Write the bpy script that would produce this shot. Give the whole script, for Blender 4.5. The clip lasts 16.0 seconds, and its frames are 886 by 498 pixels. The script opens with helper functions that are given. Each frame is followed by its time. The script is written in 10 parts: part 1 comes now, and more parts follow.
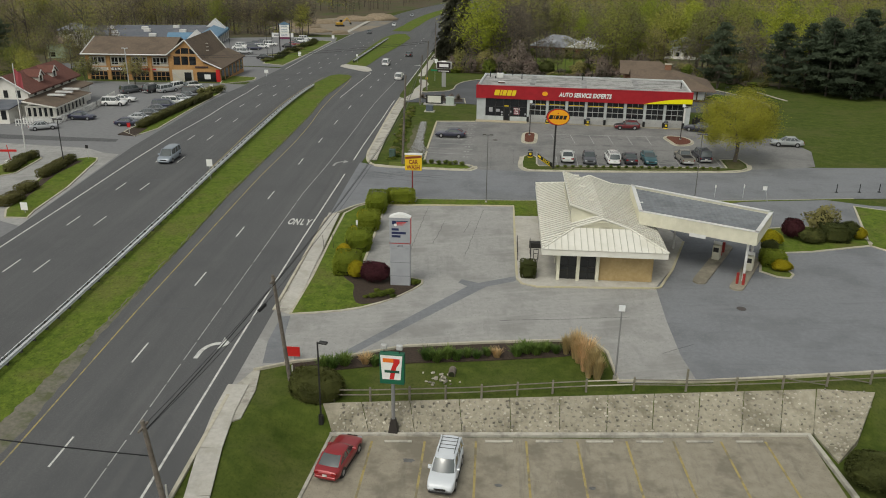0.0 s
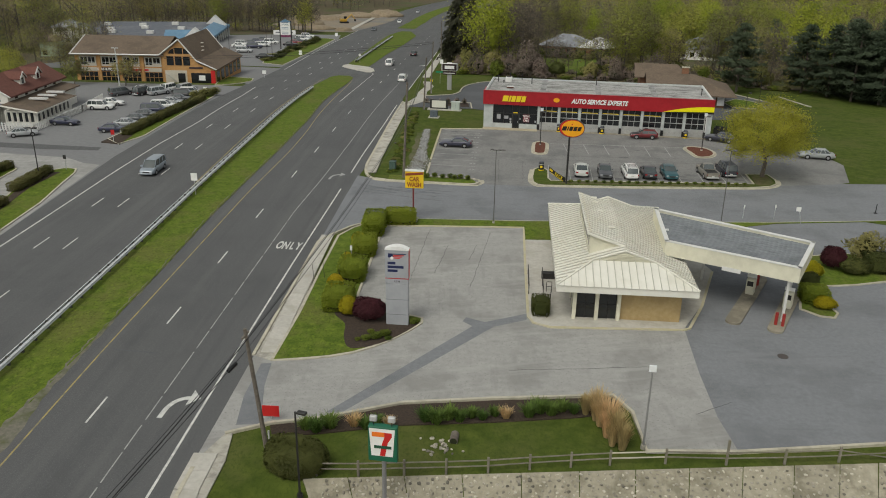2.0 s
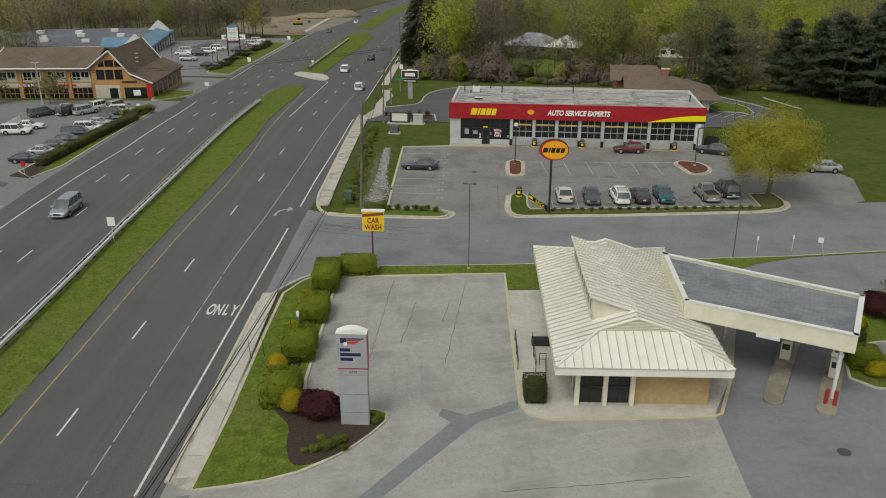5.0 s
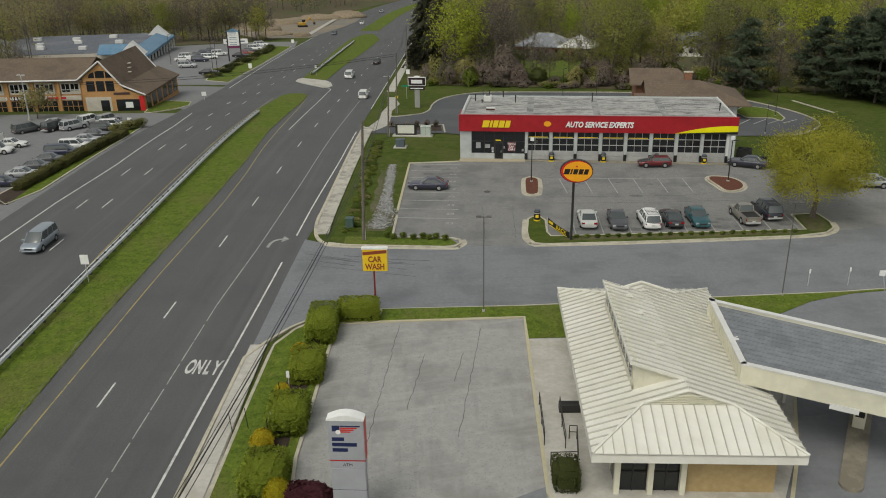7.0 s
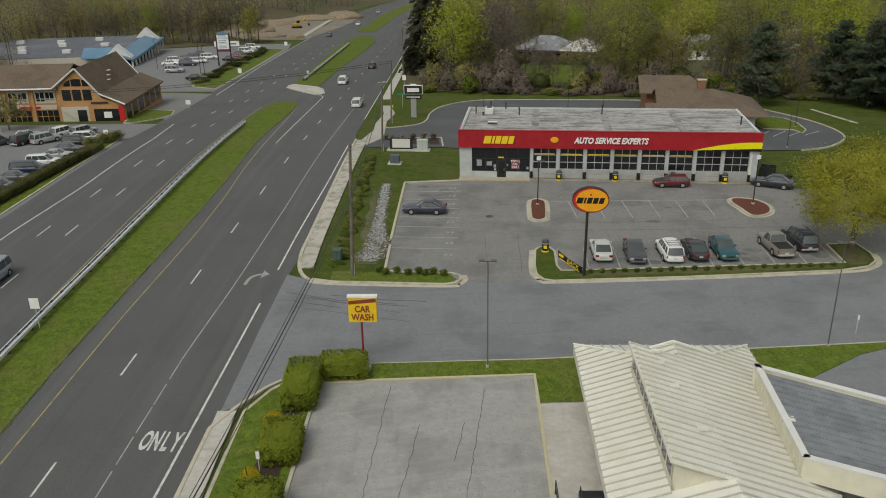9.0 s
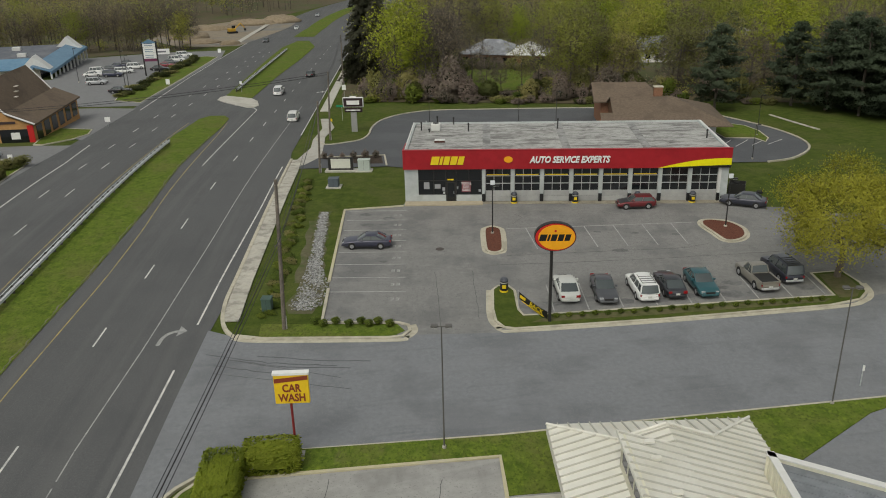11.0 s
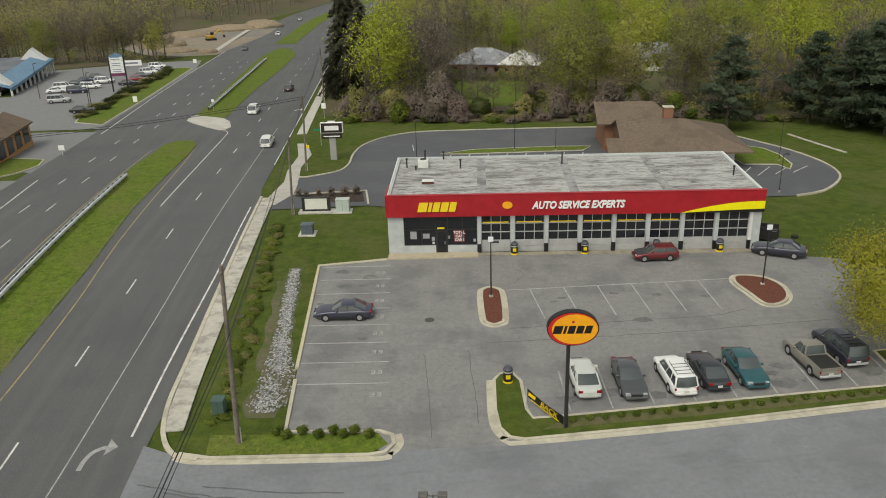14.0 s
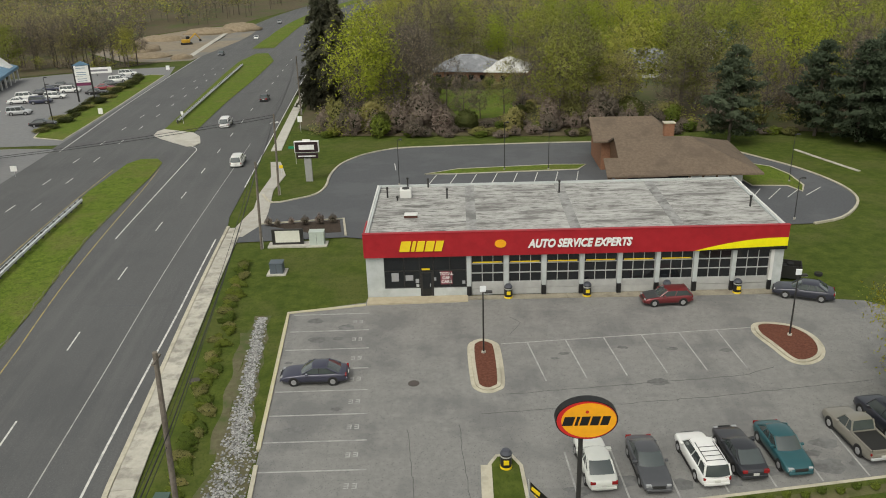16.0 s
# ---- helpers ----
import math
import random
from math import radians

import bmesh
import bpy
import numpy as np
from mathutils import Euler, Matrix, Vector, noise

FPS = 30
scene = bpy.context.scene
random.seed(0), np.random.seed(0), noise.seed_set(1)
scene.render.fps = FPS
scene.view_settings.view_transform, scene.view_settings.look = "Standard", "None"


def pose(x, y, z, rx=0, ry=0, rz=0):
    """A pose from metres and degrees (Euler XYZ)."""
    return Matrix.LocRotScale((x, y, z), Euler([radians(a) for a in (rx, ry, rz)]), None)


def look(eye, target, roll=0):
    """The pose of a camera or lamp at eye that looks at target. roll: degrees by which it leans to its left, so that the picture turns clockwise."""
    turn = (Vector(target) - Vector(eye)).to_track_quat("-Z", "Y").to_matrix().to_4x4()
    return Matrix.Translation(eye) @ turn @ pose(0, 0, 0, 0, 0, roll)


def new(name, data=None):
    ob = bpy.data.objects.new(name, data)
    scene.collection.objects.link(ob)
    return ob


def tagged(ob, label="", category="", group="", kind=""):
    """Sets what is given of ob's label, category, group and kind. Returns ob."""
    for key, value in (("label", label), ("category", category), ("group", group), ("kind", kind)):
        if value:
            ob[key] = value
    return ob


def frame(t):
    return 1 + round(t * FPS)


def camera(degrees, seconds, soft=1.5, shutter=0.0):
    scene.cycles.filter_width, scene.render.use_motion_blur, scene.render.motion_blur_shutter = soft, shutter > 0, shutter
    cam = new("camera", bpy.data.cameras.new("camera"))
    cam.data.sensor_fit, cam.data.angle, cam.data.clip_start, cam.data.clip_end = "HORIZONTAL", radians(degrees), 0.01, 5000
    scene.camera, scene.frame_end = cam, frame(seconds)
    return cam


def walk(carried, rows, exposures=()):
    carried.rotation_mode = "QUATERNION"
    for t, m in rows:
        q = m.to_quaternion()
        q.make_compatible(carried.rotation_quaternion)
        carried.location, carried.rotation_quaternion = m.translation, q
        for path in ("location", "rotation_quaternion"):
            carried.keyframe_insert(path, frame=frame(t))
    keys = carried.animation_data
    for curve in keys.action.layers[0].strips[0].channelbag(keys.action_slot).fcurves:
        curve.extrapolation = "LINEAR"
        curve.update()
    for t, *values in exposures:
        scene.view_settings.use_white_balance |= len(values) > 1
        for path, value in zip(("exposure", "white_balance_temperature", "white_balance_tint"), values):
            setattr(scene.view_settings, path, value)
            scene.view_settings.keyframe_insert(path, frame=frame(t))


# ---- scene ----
cam = camera(57.0, 16.0, soft=1.0)
PATH = [
    (0, (5.148, 3.221, 29.501), (4.891, 5.069, 28.782), 0.7),
    (0.5, (4.932, 5.376, 29.52), (4.678, 7.224, 28.799), 0.7),
    (1, (4.617, 7.481, 29.588), (4.362, 9.328, 28.863), 0.9),
    (1.5, (4.391, 9.62, 29.572), (4.135, 11.466, 28.845), 0.8),
    (2, (4.156, 11.806, 29.579), (3.886, 13.649, 28.849), 0.9),
    (2.5, (3.718, 13.956, 29.633), (3.451, 15.797, 28.9), 1.1),
    (3, (3.287, 16.143, 29.682), (3.009, 17.983, 28.948), 1.0),
    (3.5, (3.014, 18.297, 29.723), (2.749, 20.138, 28.988), 0.9),
    (4, (2.643, 21.019, 29.444), (2.464, 22.871, 28.708), 0.4),
    (6.5, (1.304, 33.369, 29.156), (1.093, 35.215, 28.416), -0.9),
    (7, (1.055, 35.536, 29.295), (0.843, 37.381, 28.553), -1.0),
    (7.5, (0.749, 37.784, 29.319), (0.538, 39.629, 28.577), -1.0),
    (8, (0.586, 40.191, 29.251), (0.376, 42.036, 28.508), -1.0),
    (10.5, (-0.494, 51.631, 29.379), (-0.683, 53.476, 28.631), -1.4),
    (11, (-0.523, 54.387, 29.142), (-0.607, 56.241, 28.395), -1.3),
    (11.5, (-0.71, 56.571, 29.213), (-0.79, 58.425, 28.468), -1.2),
    (12, (-0.822, 58.818, 29.431), (-0.905, 60.672, 28.685), -1.3),
    (12.5, (-0.897, 61.029, 29.595), (-0.976, 62.883, 28.849), -1.6),
    (13, (-1.021, 63.223, 29.733), (-1.106, 65.077, 28.988), -1.8),
    (13.5, (-0.993, 65.489, 29.899), (-1.084, 67.342, 29.152), -1.9),
    (14, (-0.931, 67.718, 30.109), (-0.991, 69.57, 29.357), -1.8),
    (14.5, (-1.019, 69.96, 30.149), (-1.089, 71.812, 29.398), -1.8),
    (15, (-0.981, 72.284, 30.19), (-1.033, 74.137, 29.437), -1.7),
    (15.5, (-1.118, 74.587, 30.332), (-1.168, 76.438, 29.578), -1.7),
    (16, (-1.129, 77.025, 30.367), (-1.152, 78.877, 29.613), -1.8),
]
walk(cam, [(t, look(eye, target, roll)) for t, eye, target, roll in PATH],
     [(0, 0.07, 6760, 5), (4, 0.07, 6760, 5), (7, 0.03, 6760, 5), (10.5, -0.02, 6780, 5), (12, 0.14, 6840, 5), (13, 0.29, 6900, 5), (14, 0.35, 6900, 5), (16, 0.38, 6900, 5)])

# ---- world, sun and exposure ----
world = bpy.data.worlds.new("overcast_sky")
scene.world = world
world.use_nodes = True
wn = world.node_tree.nodes
wl = world.node_tree.links
sky = wn.new("ShaderNodeTexSky")
sky.sky_type, sky.sun_disc = "NISHITA", False
sky.sun_elevation, sky.sun_rotation = radians(52), radians(205)
sky.air_density, sky.dust_density, sky.ozone_density = 1.0, 4.0, 1.0
grey_sky = wn.new("ShaderNodeHueSaturation")
grey_sky.inputs["Saturation"].default_value = 0.22
wl.new(sky.outputs["Color"], grey_sky.inputs["Color"])
wl.new(grey_sky.outputs["Color"], wn["Background"].inputs["Color"])
wn["Background"].inputs["Strength"].default_value = 0.128
sun_data = bpy.data.lights.new("sun", "SUN")
sun_data.energy, sun_data.angle, sun_data.color = 0.66, radians(24), (1.0, 0.96, 0.9)
sun = new("sun", sun_data)
sun.matrix_world = look((0, 0, 80), (0 + 22, 45, 0))
scene.view_settings.exposure = 0.0


# ---- materials ----
def noise_mat(name, c1, c2, scale=1.0, rough=0.85, bump=0.0, c3=None, scale3=0.12, amount3=0.5, metal=0.0,
              bump_scale=None, spec=0.3, detail=6.0, space="world", speck=None, speck_scale=40.0, vary=0.0, island=0.0, coat=0.0):
    """Two colours mixed by a fine noise, a third in broad stains, an optional fleck, bump and a spread from piece to piece."""
    m = bpy.data.materials.new(name)
    m.use_nodes = True
    n, l = m.node_tree.nodes, m.node_tree.links
    b = n["Principled BSDF"]
    if space == "world":
        co = n.new("ShaderNodeNewGeometry").outputs["Position"]
    else:
        co = n.new("ShaderNodeTexCoord").outputs["Object"]

    def tex(sc, det=detail, rg=0.6):
        t = n.new("ShaderNodeTexNoise")
        t.inputs["Scale"].default_value, t.inputs["Detail"].default_value, t.inputs["Roughness"].default_value = sc, det, rg
        l.new(co, t.inputs["Vector"])
        return t.outputs["Fac"]

    def ramp(fac, lo, hi):
        r = n.new("ShaderNodeMapRange")
        r.inputs["From Min"].default_value, r.inputs["From Max"].default_value = lo, hi
        l.new(fac, r.inputs["Value"])
        return r.outputs["Result"]

    fine = tex(scale)
    mm = n.new("ShaderNodeMix")
    mm.data_type = "RGBA"
    l.new(ramp(fine, 0.3, 0.7), mm.inputs[0])
    mm.inputs[6].default_value, mm.inputs[7].default_value = (*c1, 1), (*c2, 1)
    col = mm.outputs[2]
    if c3:
        m3 = n.new("ShaderNodeMix")
        m3.data_type = "RGBA"
        r3 = n.new("ShaderNodeMath")
        r3.operation = "MULTIPLY"
        r3.inputs[1].default_value = amount3
        l.new(ramp(tex(scale3, 4.0, 0.65), 0.48, 0.62), r3.inputs[0])
        l.new(r3.outputs[0], m3.inputs[0])
        l.new(col, m3.inputs[6])
        m3.inputs[7].default_value = (*c3, 1)
        col = m3.outputs[2]
    if speck:
        ms = n.new("ShaderNodeMix")
        ms.data_type = "RGBA"
        l.new(ramp(tex(speck_scale, 2.0, 0.5), 0.62, 0.68), ms.inputs[0])
        l.new(col, ms.inputs[6])
        ms.inputs[7].default_value = (*speck, 1)
        col = ms.outputs[2]
    if vary or island:
        hs = n.new("ShaderNodeHueSaturation")
        src = n.new("ShaderNodeObjectInfo").outputs["Random"] if vary else n.new("ShaderNodeNewGeometry").outputs["Random Per Island"]
        rr = n.new("ShaderNodeMapRange")
        a = vary or island
        rr.inputs["To Min"].default_value, rr.inputs["To Max"].default_value = 1 - a, 1 + a
        l.new(src, rr.inputs["Value"])
        l.new(rr.outputs["Result"], hs.inputs["Value"])
        l.new(col, hs.inputs["Color"])
        col = hs.outputs["Color"]
    l.new(col, b.inputs["Base Color"])
    b.inputs["Roughness"].default_value, b.inputs["Metallic"].default_value = rough, metal
    b.inputs["Specular IOR Level"].default_value = spec
    if coat:
        b.inputs["Coat Weight"].default_value, b.inputs["Coat Roughness"].default_value = coat, 0.08
    if bump:
        bp = n.new("ShaderNodeBump")
        bp.inputs["Strength"].default_value, bp.inputs["Distance"].default_value = bump, 0.05
        l.new(tex(bump_scale or scale * 3), bp.inputs["Height"])
        l.new(bp.outputs["Normal"], b.inputs["Normal"])
    return m


def plain(name, c, rough=0.5, metal=0.0, spec=0.4, vary=0.06, coat=0.0):
    return noise_mat(name, tuple(v * (1 - vary) for v in c), tuple(min(1, v * (1 + vary)) for v in c), 3.0, rough, metal=metal, spec=spec, space="object", coat=coat)


def tracks(mat, angle, across, along_, colour, amount, lo=0.5, hi=0.68):
    """Lays long smears of a colour over a material: tyre tracks, rolled coats, run-off."""
    n, l = mat.node_tree.nodes, mat.node_tree.links
    b = n["Principled BSDF"]
    src = b.inputs["Base Color"].links[0].from_socket
    mp = n.new("ShaderNodeMapping")
    mp.vector_type = "TEXTURE"
    mp.inputs["Rotation"].default_value = (0, 0, radians(angle))
    mp.inputs["Scale"].default_value = (across, along_, across)
    l.new(n.new("ShaderNodeNewGeometry").outputs["Position"], mp.inputs["Vector"])
    t = n.new("ShaderNodeTexNoise")
    t.inputs["Scale"].default_value, t.inputs["Detail"].default_value, t.inputs["Roughness"].default_value = 1.0, 5.0, 0.6
    l.new(mp.outputs["Vector"], t.inputs["Vector"])
    r = n.new("ShaderNodeMapRange")
    r.inputs["From Min"].default_value, r.inputs["From Max"].default_value, r.inputs["To Max"].default_value = lo, hi, amount
    l.new(t.outputs["Fac"], r.inputs["Value"])
    x = n.new("ShaderNodeMix")
    x.data_type = "RGBA"
    l.new(r.outputs["Result"], x.inputs[0])
    l.new(src, x.inputs[6])
    x.inputs[7].default_value = (*colour, 1)
    l.new(x.outputs[2], b.inputs["Base Color"])


ASPHALT = noise_mat("asphalt", (0.082, 0.084, 0.086), (0.111, 0.112, 0.113), 7.0, 0.9, 0.25, (0.08, 0.082, 0.084), 0.09, 0.6, speck=(0.17, 0.17, 0.17), speck_scale=22.0)
tracks(ASPHALT, 5.2, 1.6, 60.0, (0.138, 0.138, 0.136), 0.4)
tracks(ASPHALT, 5.2, 1.0, 40.0, (0.072, 0.073, 0.075), 0.4, 0.54, 0.72)
tracks(ASPHALT, 5.2, 3.0, 5.0, (0.078, 0.079, 0.08), 0.4, 0.55, 0.7)
ASPHALT_OLD = noise_mat("worn_asphalt", (0.165, 0.173, 0.184), (0.206, 0.215, 0.227), 3.0, 0.92, 0.25, (0.135, 0.141, 0.15), 0.16, 0.7, speck=(0.26, 0.265, 0.27), speck_scale=25.0)
tracks(ASPHALT_OLD, -82.0, 2.2, 9.0, (0.22, 0.226, 0.235), 0.35)
tracks(ASPHALT_OLD, -80.0, 1.0, 9.0, (0.105, 0.11, 0.118), 0.4, 0.56, 0.75)
ASPHALT_LOT = noise_mat("lot_asphalt", (0.185, 0.184, 0.177), (0.232, 0.23, 0.221), 2.4, 0.92, 0.25, (0.14, 0.14, 0.14), 0.2, 0.75, speck=(0.11, 0.11, 0.11), speck_scale=14.0)
tracks(ASPHALT_LOT, 0.0, 1.6, 8.0, (0.27, 0.268, 0.255), 0.3, 0.48, 0.75)
tracks(ASPHALT_LOT, 84.0, 1.1, 7.0, (0.13, 0.13, 0.128), 0.4, 0.54, 0.75)
ASPHALT_NEW = noise_mat("fresh_asphalt", (0.075, 0.078, 0.085), (0.1, 0.104, 0.11), 5.0, 0.88, 0.2, (0.12, 0.124, 0.13), 0.15, 0.5)
CONCRETE_LOT = noise_mat("lot_concrete", (0.285, 0.282, 0.268), (0.345, 0.34, 0.325), 2.0, 0.9, 0.2, (0.225, 0.222, 0.21), 0.22, 0.75, speck=(0.22, 0.215, 0.205), speck_scale=9.0)
tracks(CONCRETE_LOT, 8.0, 0.8, 6.0, (0.19, 0.187, 0.178), 0.45, 0.56, 0.74)
tracks(CONCRETE_LOT, -70.0, 0.9, 9.0, (0.39, 0.385, 0.365), 0.4)
CONCRETE = noise_mat("concrete", (0.4, 0.385, 0.345), (0.49, 0.47, 0.425), 3.0, 0.88, 0.2, (0.36, 0.34, 0.29), 0.5, 0.7, vary=0.08)
CONCRETE_DIRTY = noise_mat("weathered_concrete", (0.37, 0.355, 0.305), (0.47, 0.445, 0.385), 2.0, 0.9, 0.3, (0.2, 0.19, 0.165), 0.8, 0.65, vary=0.12)
CONCRETE_TAN = noise_mat("stained_concrete", (0.245, 0.22, 0.168), (0.315, 0.286, 0.224), 1.6, 0.9, 0.25, (0.17, 0.152, 0.118), 0.35, 0.85, speck=(0.19, 0.17, 0.132), speck_scale=14.0)
tracks(CONCRETE_TAN, 5.0, 0.6, 5.0, (0.12, 0.11, 0.09), 0.5, 0.57, 0.75)
KERB = noise_mat("kerb_concrete", (0.42, 0.39, 0.31), (0.5, 0.465, 0.37), 2.5, 0.9, 0.2, (0.3, 0.28, 0.22), 0.6, 0.6)
KERB_YELLOW = noise_mat("faded_yellow_kerb", (0.43, 0.39, 0.25), (0.5, 0.455, 0.31), 2.5, 0.85, 0.2, (0.45, 0.42, 0.33), 0.7, 0.9)
GRASS = noise_mat("grass", (0.064, 0.104, 0.014), (0.132, 0.174, 0.027), 1.1, 0.95, 1.0, (0.14, 0.135, 0.045), 0.16, 0.6, bump_scale=5.0, spec=0.1, detail=9.0)
tracks(GRASS, 5.0, 0.8, 3.0, (0.15, 0.135, 0.06), 0.45, 0.58, 0.74)
tracks(GRASS, 5.0, 0.16, 0.22, (0.04, 0.065, 0.008), 0.6, 0.5, 0.66)
tracks(GRASS, 5.0, 0.3, 0.4, (0.19, 0.245, 0.03), 0.5, 0.54, 0.68)
GRASS_FIELD = noise_mat("mown_field_grass", (0.043, 0.066, 0.011), (0.089, 0.113, 0.022), 0.9, 0.95, 1.0, (0.1, 0.105, 0.035), 0.13, 0.55, bump_scale=5.0, spec=0.1, detail=9.0)
tracks(GRASS_FIELD, 5.0, 0.2, 0.3, (0.035, 0.055, 0.01), 0.5, 0.5, 0.66)
VERGE = noise_mat("thin_verge_grass", (0.075, 0.085, 0.03), (0.13, 0.125, 0.06), 2.0, 0.95, 0.9, (0.12, 0.1, 0.06), 0.5, 0.7, bump_scale=8.0, spec=0.1)
MULCH = noise_mat("bark_mulch", (0.032, 0.024, 0.018), (0.07, 0.05, 0.037), 6.0, 0.95, 0.9, bump_scale=14.0)
MULCH_RED = noise_mat("red_mulch", (0.085, 0.03, 0.018), (0.16, 0.06, 0.038), 6.0, 0.95, 0.9, bump_scale=14.0)
DIRT = noise_mat("bare_earth", (0.125, 0.118, 0.092), (0.2, 0.186, 0.15), 3.0, 0.95, 0.6, (0.085, 0.1, 0.04), 0.5, 0.8)
PAINT_WHITE = noise_mat("worn_white_road_paint", (0.5, 0.5, 0.475), (0.64, 0.64, 0.61), 4.0, 0.7, 0.0, (0.32, 0.32, 0.31), 1.4, 0.75)
PAINT_FADED = noise_mat("faded_white_paint", (0.27, 0.27, 0.26), (0.4, 0.4, 0.38), 3.0, 0.8, 0.0, (0.24, 0.24, 0.24), 1.2, 0.9)
PAINT_YELLOW = noise_mat("worn_yellow_road_paint", (0.3, 0.235, 0.09), (0.39, 0.315, 0.13), 4.0, 0.75, 0.0, (0.17, 0.155, 0.11), 0.9, 0.85)
GLASS_DARK = plain("dark_window_glass", (0.012, 0.014, 0.016), 0.08, 0.0, 0.6)
STEEL = noise_mat("galvanised_steel", (0.46, 0.475, 0.48), (0.56, 0.575, 0.58), 4.0, 0.5, metal=0.25, c3=(0.3, 0.28, 0.25), scale3=0.9, amount3=0.4)
DARK_METAL = plain("dark_painted_metal", (0.025, 0.024, 0.023), 0.5)
BLACK = plain("black_plastic", (0.012, 0.012, 0.013), 0.5)
WHITE_PAINT = noise_mat("white_paint", (0.58, 0.58, 0.56), (0.67, 0.67, 0.65), 2.0, 0.6, c3=(0.58, 0.57, 0.53), scale3=0.5, amount3=0.4)
WOOD_POLE = noise_mat("weathered_wood", (0.13, 0.11, 0.09), (0.2, 0.175, 0.15), 5.0, 0.9, 0.4, (0.09, 0.075, 0.06), 0.7, 0.6)
FENCE_WOOD = noise_mat("grey_fence_wood", (0.14, 0.125, 0.1), (0.22, 0.2, 0.165), 4.0, 0.9, 0.3, (0.15, 0.15, 0.1), 0.9, 0.6, vary=0.15)


# ---- small builders ----
def thing(name, at=(0, 0, 0), turn=0.0, label="", category="", group="", kind=""):
    ob = new(name)
    ob.matrix_world = pose(*at, 0, 0, turn)
    ob.empty_display_size = 0.3
    return tagged(ob, label, category, group, kind)


def mesh_of(name, bm, material):
    me = bpy.data.meshes.new(name)
    bmesh.ops.recalc_face_normals(bm, faces=bm.faces[:])
    bm.to_mesh(me)
    bm.free()
    for mat in (material if isinstance(material, (list, tuple)) else [material]):
        me.materials.append(mat)
    return me


def part(name, bm, material, parent, label=""):
    """One mesh object under a thing or a part. The bmesh is in the thing's own coordinates."""
    ob = new(name, bm if isinstance(bm, bpy.types.Mesh) else mesh_of(name, bm, material))
    ob.parent = parent
    if label:
        ob["label"] = label
    return ob


def whole(name, bm, material, label="", category="", group="", kind="", at=None):
    """A thing or a piece of the setting that is one mesh."""
    ob = new(name, bm if isinstance(bm, bpy.types.Mesh) else mesh_of(name, bm, material))
    if at is not None:
        ob.matrix_world = at
    return tagged(ob, label, category, group, kind)


def box(bm, x0, y0, z0, x1, y1, z1, bevel=0.0, m=None):
    r = bmesh.ops.create_cube(bm, size=1.0)
    vs = r["verts"]
    for v in vs:
        v.co = Vector(((x0 + x1) / 2 + v.co.x * (x1 - x0), (y0 + y1) / 2 + v.co.y * (y1 - y0), (z0 + z1) / 2 + v.co.z * (z1 - z0)))
    if bevel:
        es = list({e for v in vs for e in v.link_edges})
        r2 = bmesh.ops.bevel(bm, geom=es, offset=bevel, segments=1, affect="EDGES")
        vs = list({v for f in r2["faces"] for v in f.verts} | {v for v in vs if v.is_valid})
    if m is not None:
        bmesh.ops.transform(bm, matrix=m, verts=vs)
    return vs


def bx(x0, y0, z0, x1, y1, z1, bevel=0.0):
    bm = bmesh.new()
    box(bm, x0, y0, z0, x1, y1, z1, bevel)
    return bm


def tube(bm, p, q, r0, r1=None, sides=8, caps=True):
    p, q = Vector(p), Vector(q)
    d = q - p
    r = bmesh.ops.create_cone(bm, cap_ends=caps, segments=sides, radius1=r0, radius2=r0 if r1 is None else r1, depth=d.length)
    m = Matrix.Translation((p + q) / 2) @ d.to_track_quat("Z", "Y").to_matrix().to_4x4()
    bmesh.ops.transform(bm, matrix=m, verts=r["verts"])
    return r["verts"]


def tb(p, q, r0, r1=None, sides=8):
    bm = bmesh.new()
    tube(bm, p, q, r0, r1, sides)
    return bm


def prism(bm, pts, z0, z1):
    """A flat polygon pulled up from z0 to z1."""
    lo = [bm.verts.new((x, y, z0)) for x, y in pts]
    hi = [bm.verts.new((x, y, z1)) for x, y in pts]
    n = len(pts)
    bm.faces.new(hi)
    bm.faces.new(lo[::-1])
    for i in range(n):
        bm.faces.new((lo[i], lo[(i + 1) % n], hi[(i + 1) % n], hi[i]))
    return lo + hi


def pr(pts, z0, z1):
    bm = bmesh.new()
    prism(bm, pts, z0, z1)
    return bm


def face3(bm, pts):
    return bm.faces.new([bm.verts.new(p) for p in pts])


def slab3(pts, thick):
    """A flat plate through points in space, pulled down by thick."""
    bm = bmesh.new()
    hi = [bm.verts.new(p) for p in pts]
    lo = [bm.verts.new((p[0], p[1], p[2] - thick)) for p in pts]
    n = len(pts)
    bm.faces.new(hi)
    bm.faces.new(lo[::-1])
    for i in range(n):
        bm.faces.new((lo[i], lo[(i + 1) % n], hi[(i + 1) % n], hi[i]))
    return bm


def smooth_path(pts, n=6, closed=False):
    """Catmull-Rom through the points."""
    out = []
    k = len(pts)
    for i in range(k if closed else k - 1):
        a = [Vector(pts[(i + j) % k]) if closed else Vector(pts[min(max(i + j, 0), k - 1)]) for j in (-1, 0, 1, 2)]
        for s in range(n):
            t = s / n
            out.append(tuple(0.5 * (2 * a[1] + (a[2] - a[0]) * t + (2 * a[0] - 5 * a[1] + 4 * a[2] - a[3]) * t * t + (3 * a[1] - a[0] - 3 * a[2] + a[3]) * t ** 3)))
    if not closed:
        out.append(tuple(pts[-1]))
    return out


